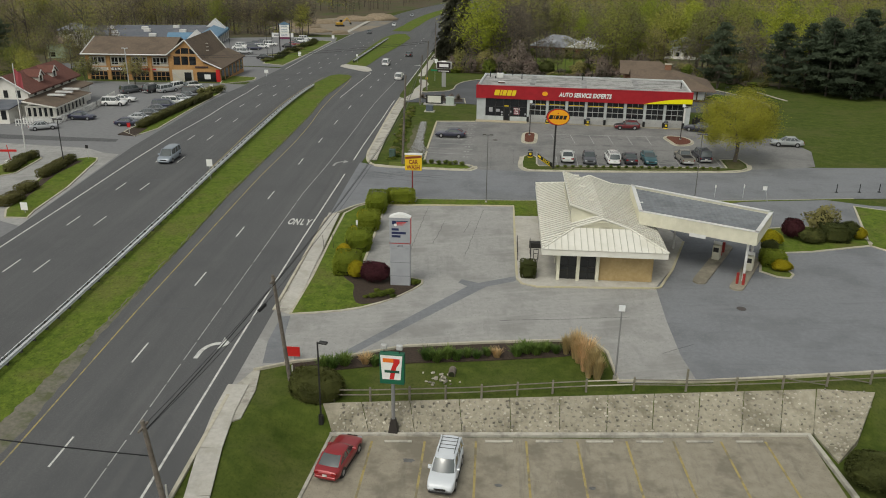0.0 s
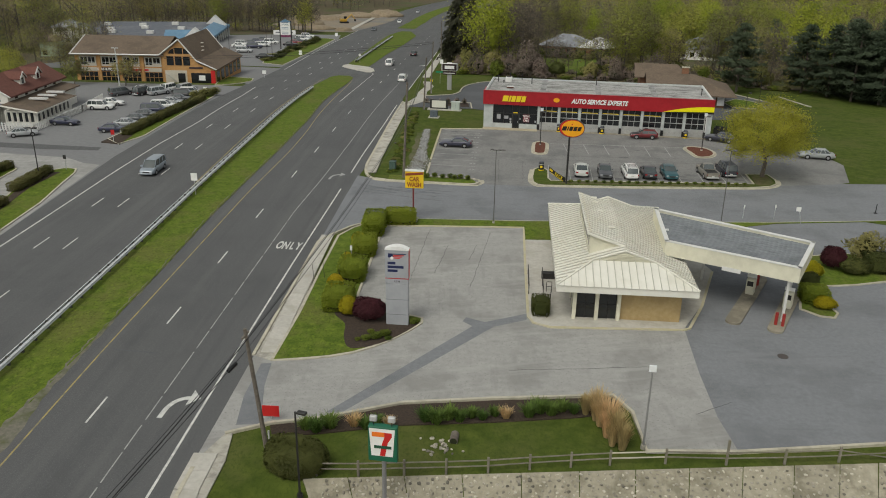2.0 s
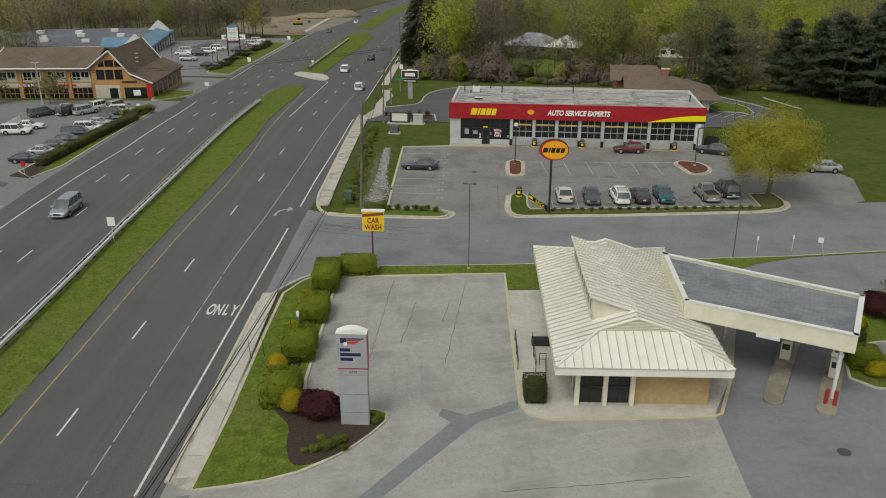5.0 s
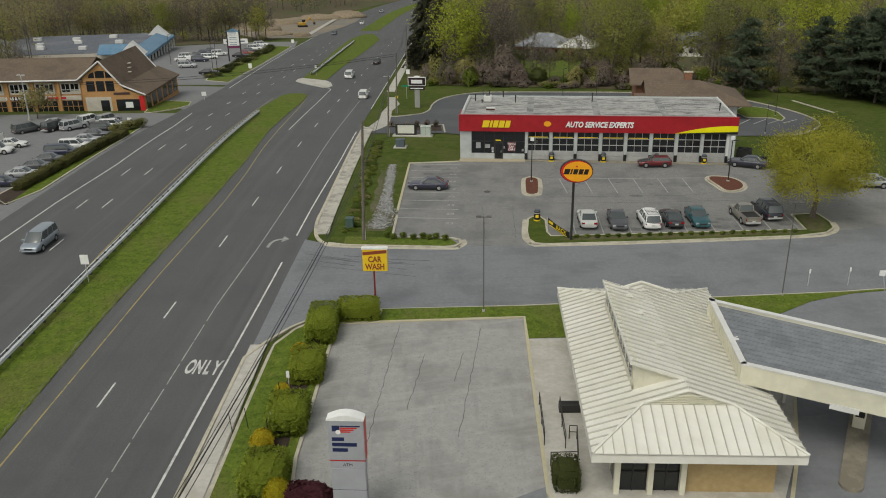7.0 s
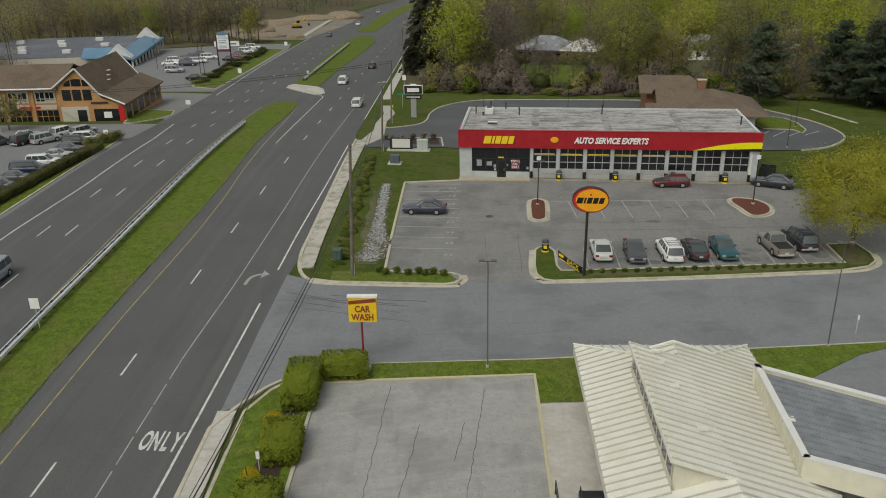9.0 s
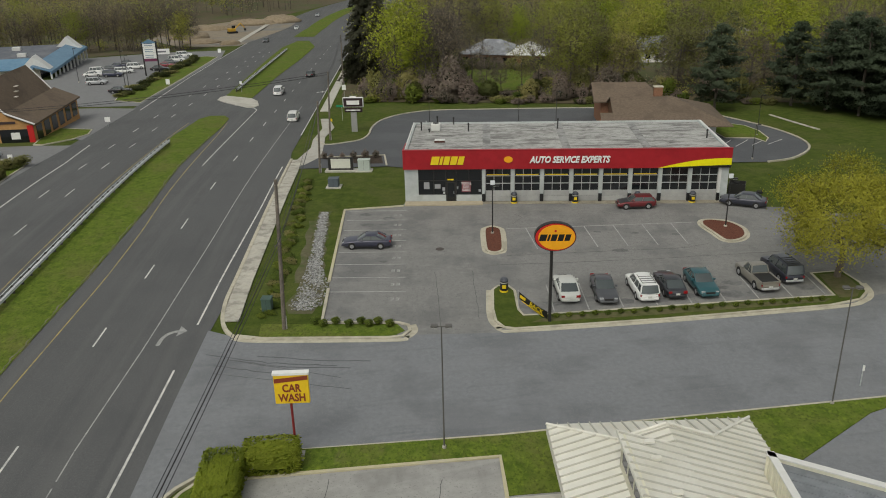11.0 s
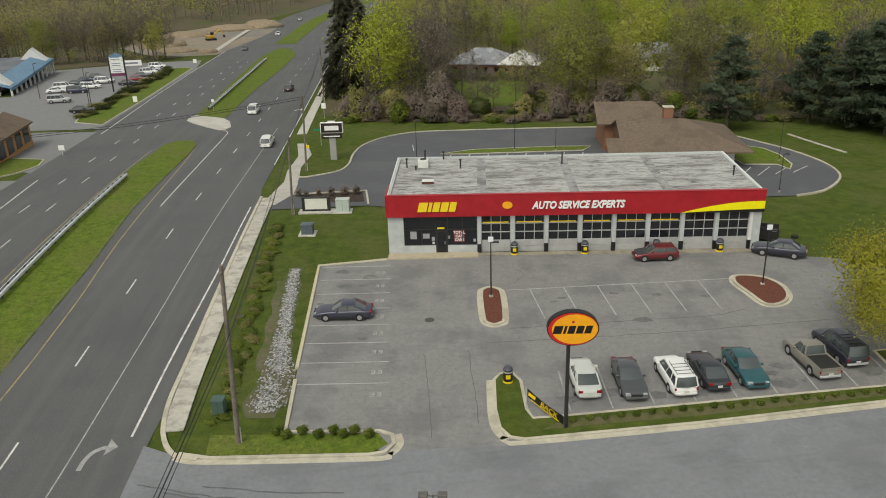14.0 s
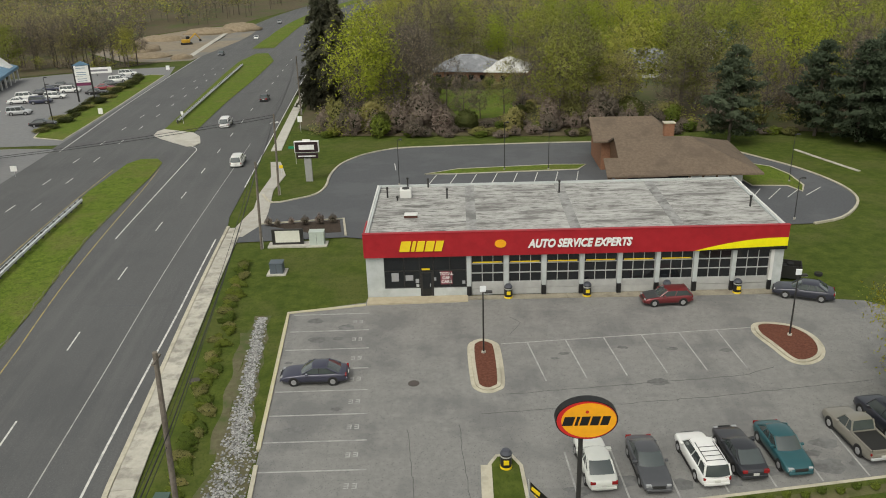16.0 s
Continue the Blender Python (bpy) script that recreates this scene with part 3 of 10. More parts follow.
# garage lot
kerbed("planting_bed", [(0.75, 117.2), (0.7, 113.5), (0.9, 111.4), (1.5, 110.4), (2.4, 110.15), (13.7, 111.7), (27.6, 114.1), (30.4, 115.2), (31.5, 116.6), (31.7, 118.4), (31.2, 120.9), (28.4, 120.4), (28.6, 115.9), (24, 115.3), (5.0, 112.6), (3.1, 112.4), (2.75, 113.4), (2.6, 117.0), (2.1, 118.0), (1.2, 118.0)], GRASS_FIELD, "kerbed grass strip before the parking row")
bed([(3.6, 111.1), (13.6, 112.4), (27.3, 114.6), (28.2, 115.3), (13.0, 113.2), (5.0, 112.1)], VERGE, "grassy strip with low plants", 0.125)
bed([(28.8, 115.4), (30.3, 115.6), (31.2, 117), (31.2, 119), (30.8, 120.4), (28.9, 120.0)], VERGE, "thin dry grass under the maple", 0.13)
kerb_line([(-18.9, 109.05), (-16.9, 108.6), (-7.2, 108.75), (-6.2, 109.0), (-5.7, 109.9), (-5.9, 110.8), (-6.7, 111.2), (-12.75, 111.25), (-13.3, 117.6)], KERB, "pale concrete kerb at the lot entrance", 0.13)
kerb_line([(-13.5, 119.2), (-14.95, 138.15), (-8.6, 139.35)], KERB_YELLOW, "concrete kerb with faded yellow paint", 0.13)
bed([(-17.2, 108.9), (-7.0, 109.0), (-6.1, 109.9), (-6.8, 111.0), (-17.5, 111.0)], GRASS, "grass end of the verge with small shrubs", 0.06, "lawn")


def gutter(path, off, label="pale concrete gutter along the kerb"):
    whole("gutter", ribbon(dense(smooth_path(path, 4), 2.0), 0.24, -0.1, 0.048, off=off), KERB, label, "gutter", kind="structure")


gutter([(0.75, 117.2), (0.7, 113.5), (0.9, 111.4), (1.5, 110.4), (2.4, 110.15), (13.7, 111.7), (27.6, 114.1), (30.4, 115.2), (31.5, 116.6), (31.7, 118.4)], -0.3)
gutter([(-18.9, 109.05), (-16.9, 108.6), (-7.2, 108.75), (-6.2, 109.0), (-5.7, 109.9), (-5.9, 110.8)], -0.36)


def lot_island(pts, k=5):
    P = smooth_path(pts, k, True)
    cx, cy = sum(p[0] for p in P) / len(P), sum(p[1] for p in P) / len(P)
    whole("island_gutter", sheet([tuple(p[:2]) for p in P], 0.05, 0.2), KERB, "pale concrete gutter apron of a lot island", "kerb", kind="structure")

    def inset(d):
        out = []
        for i in range(len(P)):
            a, b = Vector(P[i - 1][:2]), Vector(P[(i + 1) % len(P)][:2])
            t = (b - a).normalized()
            n1 = Vector((-t.y, t.x))
            p = Vector(P[i][:2])
            if (p + n1 * 0.1 - Vector((cx, cy))).length > (p - n1 * 0.1 - Vector((cx, cy))).length:
                n1 = -n1
            out.append(tuple(p + n1 * d))
        return out
    whole("planting_bed", sheet(inset(0.52), 0.13, 0.2), MULCH_RED, "red mulch in a lot island", "planting bed", kind="structure")
    whole("kerb", ribbon(inset(0.4), 0.13, 0.0, 0.18, True), KERB, "rounded concrete kerb of a lot island", "kerb", kind="structure")


lot_island([(-0.2, 131.4), (0.2, 132.5), (1.0, 132.9), (1.9, 132.4), (2.3, 131.2), (2.3, 126.4), (1.8, 125.4), (1.0, 125.1), (0.2, 125.6), (-0.1, 126.8)])
lot_island([(22.2, 134.1), (23.4, 134.5), (25.2, 133.9), (26.2, 132.2), (26.2, 130.2), (25.4, 128.6), (24.0, 127.8), (22.9, 128.3), (22.3, 130.5), (21.8, 132.6)])


def stall(a, b, mat=PAINT_FADED, half=0.055):
    whole("stall_line", ribbon([a, b], half, 0.03, 0.047), mat, "faded white parking stall line", "road marking", group="parking stall lines", kind="structure")


for i in range(8):
    y = 117.0 + i * 2.97
    stall((-13.2 - (y - 117) * 0.06, y - 0.02), (-6.6 - (y - 117) * 0.075, y + 0.05))
    bm = bmesh.new()
    for k in range(2):
        gx = -7.8 + k * 0.48 - (y - 117) * 0.075
        box(bm, gx + 0.22, y - 1.7, 0.038, gx + 0.3, y - 1.2, 0.046)
        for q in range(3):
            box(bm, gx, y - 1.7 + q * 0.21, 0.038, gx + 0.2, y - 1.62 + q * 0.21, 0.046)
    whole("stall_number", bm, PAINT_FADED, "worn painted stall numbers", "road marking", group="stall numbers", kind="structure")
for i in range(6):
    stall((4.4 + i * 2.96, 132.15 + i * 0.22), (5.2 + i * 2.88, 126.5 + i * 0.22))
stall((2.4, 132.0), (21.9, 133.6))
for i in range(9):
    stall((5.35 + i * 2.8, 118.3 + i * 0.36), (5.6 + i * 2.8, 113.1 + i * 0.38))


def crack(pts, half=0.018, mat=None):
    P = []
    for a, b in zip(pts[:-1], pts[1:]):
        A, B = Vector(a), Vector(b)
        n = max(2, int((B - A).length / 0.5))
        for k in range(n):
            p = A.lerp(B, k / n)
            P.append((p.x + random.uniform(-0.06, 0.06), p.y + random.uniform(-0.06, 0.06)))
    P.append(tuple(pts[-1]))
    whole("pavement_crack", ribbon(P, half, 0.036, 0.043), mat or TAR, "dark tarred crack in the paving", "crack", group="pavement cracks", kind="structure")


SKID = noise_mat("tyre_rubber_marks", (0.085, 0.088, 0.094), (0.13, 0.134, 0.142), 1.2, 0.85)
TAR = noise_mat("crack_tar", (0.06, 0.06, 0.06), (0.1, 0.1, 0.097), 4.0, 0.7)
for c in ([(0.5, 122.6), (8, 123.2), (16, 124.0), (27.5, 125.6)], [(2.2, 124.9), (9, 125.6), (19, 126.6), (21.5, 127.6)], [(-4.3, 121), (-3.6, 114), (-3.4, 110.5)], [(-1.0, 121.5), (-0.4, 112)], [(3.2, 133.5), (4.2, 135.5), (3.4, 136.4)],
          [(-6.4, 87.5), (-6.6, 80.2)], [(-2.6, 92), (-3.0, 77.5)], [(-3.6, 88), (-3.9, 84)], [(-9.0, 92), (-8.4, 74)], [(12.2, 66.0), (1.5, 63.6)], [(14.2, 60.0), (16.8, 62.0)], [(-19, 103.5), (-9, 101.5)], [(-17, 105), (-10, 103)]):
    crack(c)

for c in ([(-20.4, 106.2), (-15.5, 105.0), (-10.5, 104.6)], [(-18.6, 105.4), (-14.0, 104.4), (-9.5, 104.3)], [(-16.5, 106.0), (-12.6, 105.4), (-8.2, 105.3)], [(-19.4, 104.6), (-15.0, 103.6)]):
    crack(c, 0.05, SKID)


def stain(x, y, r, mat=None):
    bm = bmesh.new()
    n = 14
    pts = [(x + r * random.uniform(0.6, 1.1) * math.cos(2 * math.pi * k / n), y + 0.6 * r * random.uniform(0.6, 1.1) * math.sin(2 * math.pi * k / n)) for k in range(n)]
    whole("oil_stain", sheet(pts, 0.041), mat or STAIN, "dark oil stain on the asphalt", "stain", group="oil stains", kind="structure")


STAIN = noise_mat("oil_stain", (0.09, 0.09, 0.09), (0.16, 0.16, 0.158), 3.0, 0.8)
for x, y, r in ((6.2, 129.6, 0.35), (7.0, 130.3, 0.45), (13.0, 126.0, 0.9), (15.1, 130.6, 0.5), (19.0, 130.2, 0.6), (-9.2, 123.6, 0.45), (-11.8, 133.4, 0.9), (-10.2, 133.5, 0.5), (-12.4, 136.6, 0.8), (-13.5, 129.9, 0.35), (20.1, 117.6, 0.6), (11.4, 131.0, 0.5), (-2.8, 45.6, 0.45), (3.0, 44.0, 0.3), (8.6, 44.6, 0.3), (6.6, 41.3, 0.5)):
    stain(x, y, r)

WORN = noise_mat("worn_stall_asphalt", (0.12, 0.121, 0.122), (0.2, 0.2, 0.197), 1.6, 0.9, 0.2, (0.09, 0.09, 0.09), 0.9, 0.6)
for x, y, r in ((8.4, 115.4, 1.1), (11.5, 115.0, 1.0), (14.4, 115.2, 0.9), (20.6, 116.4, 1.3), (21.2, 118.6, 1.0), (22.6, 116.6, 0.8), (17.0, 116.0, 0.9), (5.6, 114.6, 0.9), (-11.6, 121.3, 0.7), (-9.8, 135.4, 0.9), (26.8, 117.6, 1.0)):
    stain(x, y, r, WORN)

# manhole covers; the last is added in place of a thin dark crack
for x, y in ((-4.1, 126.6), (-19.9, 127.7), (21.7, 69.3)):
    bm = bmesh.new()
    tube(bm, (x, y, gz(x, y) - 0.05), (x, y, gz(x, y) + 0.055), 0.4, sides=20)
    whole("manhole_cover", bm, plain("cast_iron", (0.07, 0.06, 0.055), 0.7), "round rusty cast iron manhole cover", "manhole cover", group="manhole covers", kind="structure")

# lane words and arrows
for k, ch in enumerate("ONLY"):
    me = letters(ch, 1.0, PAINT_WHITE, "lane_letter", 0.003, bold=0.03)
    x, y = lane(84.4, 4.15 + 0.64 * k)
    whole("lane_letter", me, None, "tall white pavement letter", "road marking", group="lane word", kind="structure", at=pose(x, y, 0.02, 0, 0, 5.2) @ Matrix.Diagonal((0.82, 2.7, 1, 1)))


def turn_arrow(x, y, s=1.0, mat=PAINT_WHITE):
    bm = bmesh.new()
    path = [(-0.55, -1.6), (-0.5, -0.7), (-0.25, -0.05), (0.2, 0.3), (0.6, 0.4)]
    P = smooth_path(path, 4)
    w = 0.17
    for a, b in zip(P[:-1], P[1:]):
        A, B = Vector(a), Vector(b)
        t = (B - A).normalized()
        n = Vector((-t.y, t.x)) * w
        bm.faces.new([bm.verts.new((*q, 0)) for q in (A - n, B - n, B + n, A + n)])
    bm.faces.new([bm.verts.new((*q, 0)) for q in ((0.6, -0.35), (1.35, 0.4), (0.6, 1.2))])
    bmesh.ops.remove_doubles(bm, verts=bm.verts[:], dist=0.01)
    whole("lane_arrow", bm, mat, "white right turn arrow on the lane", "road marking", group="lane arrows", kind="structure", at=pose(x, y, gz(x, y) + 0.02, 0, 0, 5) @ Matrix.Diagonal((s, s * 1.25, 1, 1)))


turn_arrow(-19.9, 55.6)
turn_arrow(-24.2, 109.4, 0.9, PAINT_FADED)
turn_arrow(-33.5, 224, 1.0)

# store lot below the retaining wall
def lot_y(x, k=0.0):
    return 48.9 + 0.158 * x - k


kerb_line([(-8.6, 30), (-8.4, 41.0), (-8.3, 47.5)], CONCRETE_DIRTY, "weathered concrete kerb of the store lot", 0.1, 0.13)
kerb_line([(-8.4, lot_y(-8.4) - 0.05), (23.0, lot_y(23.0) - 0.05)], CONCRETE_DIRTY, "weathered concrete kerb at the wall foot", 0.14, 0.18)
kerb_line([(23.0, lot_y(23)), (24.4, 44), (25.6, 34)], CONCRETE_DIRTY, "weathered concrete kerb of the store lot", 0.14, 0.2)
for i, x in enumerate((-5.5, -2.1, 1.2, 4.45, 7.75, 10.95, 14.0, 17.1, 20.0)):
    whole("stall_line", ribbon([(x, lot_y(x, 0.75)), (x + 0.5 * (i / 8) + 0.35, lot_y(x, 6.6))], 0.075, 0.02, 0.044), PAINT_YELLOW, "faded yellow parking stall line", "road marking", group="yellow stall lines", kind="structure")
for i in range(8):
    x = -3.8 + i * 3.25
    if i not in (1,):
        bm = bmesh.new()
        box(bm, -0.9, -0.09, 0.0, 0.9, 0.09, 0.13, 0.035)
        whole("wheel_stop", bm, CONCRETE_DIRTY, "weathered concrete wheel stop", "wheel stop", group="wheel stops", at=pose(x, lot_y(x, 0.85), -1.37, 0, 0, 9))

# across the highway
LOT_L = noise_mat("dark_lot_asphalt", (0.165, 0.167, 0.17), (0.205, 0.207, 0.21), 1.6, 0.92, 0.2, (0.2, 0.2, 0.2), 0.08, 0.5)
whole("parking_lot", sheet([lane(20, -25), lane(78, -24.4), lane(112, -26.5), lane(150, -26.5), lane(172, -26.4), (-68, 172), (-100, 168), (-125, 150), (-125, 20)], 0.012), LOT_L, "grey asphalt shop parking lot", "parking lot", kind="structure")
whole("driveway", sheet([lane(78, -24.4), lane(108, -26.6), (-58.5, 108.5), (-62, 110.5), (-100, 112), (-100, 84), (-66, 84)], 0.02), CONCRETE_LOT, "pale worn driveway across the highway", "driveway", kind="structure")
whole("asphalt_patch", sheet([(-60, 114.8), (-68, 113.8), (-95, 113.0), (-95, 115.5), (-70, 116.3), (-60.4, 116.4)], 0.03), ASPHALT, "dark asphalt repair strip", "road patch", kind="structure")
whole("side_road", sheet([lane(176, -26.3), lane(206, -27.0), (-72, 207), (-110, 205), (-160, 204), (-160, 186), (-110, 190), (-72, 182)], 0.014), LOT_L, "asphalt side street across the highway", "road", kind="structure")
kerbed("lawn", [lane(80.5, -24.9), lane(83, -25.4), lane(92, -26.0), lane(100, -27.4), (-56.8, 103.8), (-57.6, 105.4), (-59.0, 105.6), (-60.8, 103.8), (-59.8, 96), (-57.2, 88), (-55.5, 82.5), (-54.0, 80.2)], GRASS, "kerbed grass island with clipped bushes")
bed([(-60.2, 103.3), (-58.6, 103.6), (-58.4, 97), (-56.5, 89), (-55.8, 86), (-57.2, 88.5), (-59.3, 96)], MULCH, "dark mulch under the bushes", 0.125)
kerbed("lawn", [(-63.8, 96.5), (-64.2, 99.0), (-64.9, 103.8), (-66.0, 105.0), (-67.4, 104.5), (-68.0, 100), (-68.2, 95), (-66, 93.5)], GRASS, "kerbed grass island at the driveway")
kerbed("lawn", [(-59.0, 118.5), lane(124, -27.2), lane(138, -27.2), lane(150, -27.2), lane(158, -27.6), lane(163, -29), (-64.5, 163.2), (-64.8, 158.5), (-62.6, 152), (-62.2, 142), (-62.3, 130), (-62.0, 121)], GRASS, "grass strip with a long hedge beside the highway")
bed([(-62.0, 119), (-58.8, 118.5), (-59.6, 124), (-62, 124)], MULCH, "mulched end of the hedge strip", 0.125)
kerbed("lawn", [(-67.6, 172.6), (-66.2, 172.4), (-63.6, 176.5), (-62.8, 180.5), (-64.0, 184.5), (-70.4, 186), (-70.0, 181)], GRASS, "grass corner beside the shops")
# far strip mall lot
whole("parking_lot", sheet([lane(209, -27.6), lane(300, -30.0), (-82, 322), (-100, 318), (-122, 302), (-104.5, 252), (-130, 250), (-130, 207)], 0.02), LOT_L, "asphalt strip mall parking lot", "parking lot", kind="structure")
kerbed("lawn", [lane(213, -28.3), lane(250, -29.2), lane(296, -31.2), (-78.3, 301), (-82.5, 303), (-85.5, 300), (-84, 285), (-80.6, 262), (-78.5, 240), (-76.5, 226), (-73.5, 216)], GRASS, "long grass island with shrub beds")
# construction site
whole("building_site", sheet([(-82, 338), (-92, 335), (-104, 339), (-128, 372), (-132, 430), (-112, 460), (-90, 468), (-84, 440), (-83, 400)], 0.05), noise_mat("sandy_earth", (0.19, 0.158, 0.115), (0.27, 0.228, 0.17), 0.5, 0.95, 0.6, (0.17, 0.168, 0.155), 0.05, 0.9), "bare sandy building site", "building site", kind="structure")
whole("sidewalk", ribbon([lane(346, -34.5), lane(390, -36.5), lane(440, -38.5)], 1.0, -0.1, 0.08), CONCRETE, "pale concrete walk beside the building site", "sidewalk", kind="structure")

# loop drive of the low bank
whole("parking_lot", sheet(smooth_path([(-24.6, 155.6), (-22.4, 161.2), (-22.6, 166), (-23.5, 171)], 2)[:-1] + [(-22.7, 170.3), (-20.0, 171.6), (-17.9, 173.6), (-17.2, 177.5), (-17.4, 183), (-16.7, 189.5), (-14.2, 195), (-10.5, 198.4), (-6, 199.6), (16.7, 200.0), (30, 198.5), (36, 195.2), (39.3, 191.6), (42.0, 186), (44.6, 179.5), (45.9, 172.5), (45.6, 167), (43.9, 162.8), (40.4, 158.6), (36.7, 156.9), (27.5, 156.6), (27.5, 155.4), (-9.0, 155.4), (-12.2, 156.5)], 0.03), ASPHALT_NEW, "dark smooth asphalt loop drive", "parking lot", kind="structure")
kerb_line([(-24.6, 174), (-22.7, 170.3), (-20.0, 171.6), (-17.9, 173.6), (-17.2, 177.5), (-17.4, 183), (-16.7, 189.5), (-14.2, 195), (-10.5, 198.4), (-6, 199.6), (16.7, 200.0), (30, 198.5), (36, 195.2), (39.3, 191.6), (42.0, 186), (44.6, 179.5), (45.9, 172.5), (45.6, 167), (43.9, 162.8), (40.4, 158.6), (36.7, 156.9)], KERB, "concrete kerb round the loop drive", 0.14, 0.15, 3)
kerb_line([(-22.2, 161.7), (-13.2, 162.9), (-12.3, 157.0)], KERB, "concrete kerb beside the loop drive", 0.12, 0.14)
bed([(-21.8, 161.3), (-13.6, 162.5), (-12.9, 158.2), (-16, 158.0)], MULCH, "mulched corner bed with low shrubs", 0.06)
kerbed("lawn", [(-4.5, 182.2), (-1.0, 181.9), (16.0, 182.6), (17.5, 185.2), (13.0, 185.6), (0.0, 184.6)], GRASS, "grass strip between angled stalls")
kerbed("lawn", [(38.3, 184), (41.2, 181.2), (42.0, 177.0), (41.6, 171.5), (40.4, 168.9), (39.7, 171.5), (35.6, 172), (35.0, 178.0)], GRASS, "curved grass island beside the low building")
for i in range(8):
    stall((-3.0 + i * 2.7, 181.6), (-3.9 + i * 2.7, 177.0), PAINT_WHITE)
for i in range(4):
    stall((33.0 + i * 2.4, 165.5 + i * 0.6), (36.0 + i * 2.4, 170.5), PAINT_WHITE)
stall((-8.6, 185), (-9.0, 189), PAINT_WHITE)
whole("sidewalk", sheet([(-25.0, 157.5), (-23.3, 157.5), (-22.0, 162), (-22.3, 166), (-23.0, 171), (-23.7, 176), (-23.6, 184), (-25.8, 192), (-27.3, 192), (-25.4, 183), (-25.2, 174), (-24.4, 168)], 0.06, 0.1), CONCRETE, "pale winding concrete sidewalk", "sidewalk", kind="structure")
whole("sidewalk", ribbon(along(200, 262, 9.6, 6), 0.8, -0.1, 0.07), CONCRETE, "pale concrete sidewalk along the woods", "sidewalk", kind="structure")
whole("drain_swale", ribbon(smooth_path([(48.4, 191), (49.2, 187), (50.3, 182), (51.3, 177.8)], 4), 0.24, -0.05, 0.05), CONCRETE_DIRTY, "pale stone lined drain", "drain", kind="structure")


# ---- auto service building ----
RED = noise_mat("red_fascia_metal", (0.3, 0.012, 0.018), (0.36, 0.018, 0.026), 1.5, 0.45, c3=(0.25, 0.012, 0.018), scale3=0.4, amount3=0.5)
SIGN_YELLOW = plain("sign_yellow", (0.75, 0.55, 0.02), 0.45)
SIGN_ORANGE = plain("sign_orange", (0.8, 0.36, 0.015), 0.4)
SIGN_RED = plain("sign_red", (0.5, 0.02, 0.02), 0.4)
SIGN_WHITE = plain("sign_white", (0.75, 0.75, 0.73), 0.45)
SIGN_BLACK = plain("sign_black", (0.01, 0.01, 0.01), 0.45)
BLOCK_PALE = noise_mat("pale_painted_block", (0.4, 0.425, 0.42), (0.48, 0.505, 0.5), 1.2, 0.75, 0.1, (0.34, 0.36, 0.345), 0.5, 0.6)
ROOF_MEMBRANE = noise_mat("weathered_roof_coating", (0.3, 0.3, 0.285), (0.48, 0.475, 0.455), 1.1, 0.85, 0.3, (0.13, 0.125, 0.12), 0.55, 0.85)
DOOR_PANEL = noise_mat("garage_door_paint", (0.3, 0.302, 0.295), (0.37, 0.372, 0.362), 1.5, 0.6, c3=(0.4, 0.4, 0.38), scale3=0.7, amount3=0.5, vary=0.06)
GARAGE_DARK = plain("garage_interior_dark", (0.03, 0.032, 0.034), 0.7)


NOTICE = plain("faded_paper", (0.3, 0.3, 0.31), 0.7)


def roof_streaks(mat):
    """Stretches the stains along the building, as the coating was rolled on."""
    n, l = mat.node_tree.nodes, mat.node_tree.links
    geo = [x for x in n if x.type == "NEW_GEOMETRY"][0]
    mp = n.new("ShaderNodeMapping")
    mp.inputs["Scale"].default_value = (0.5, 1.4, 1.0)
    for t in [x for x in n if x.type == "TEX_NOISE"]:
        l.new(mp.outputs["Vector"], t.inputs["Vector"])
    l.new(geo.outputs["Position"], mp.inputs["Vector"])


roof_streaks(ROOF_MEMBRANE)
tracks(ROOF_MEMBRANE, 94.0, 0.12, 0.7, (0.11, 0.105, 0.1), 0.7, 0.53, 0.62)
tracks(ROOF_MEMBRANE, 86.0, 0.3, 1.5, (0.085, 0.08, 0.075), 0.8, 0.54, 0.66)
tracks(ROOF_MEMBRANE, 91.0, 0.5, 8.0, (0.5, 0.5, 0.48), 0.6, 0.54, 0.66)


SEAM_GREY = noise_mat("roof_lap_coating", (0.22, 0.22, 0.215), (0.34, 0.34, 0.33), 2.5, 0.85, 0.3, (0.13, 0.13, 0.125), 0.8, 0.8)


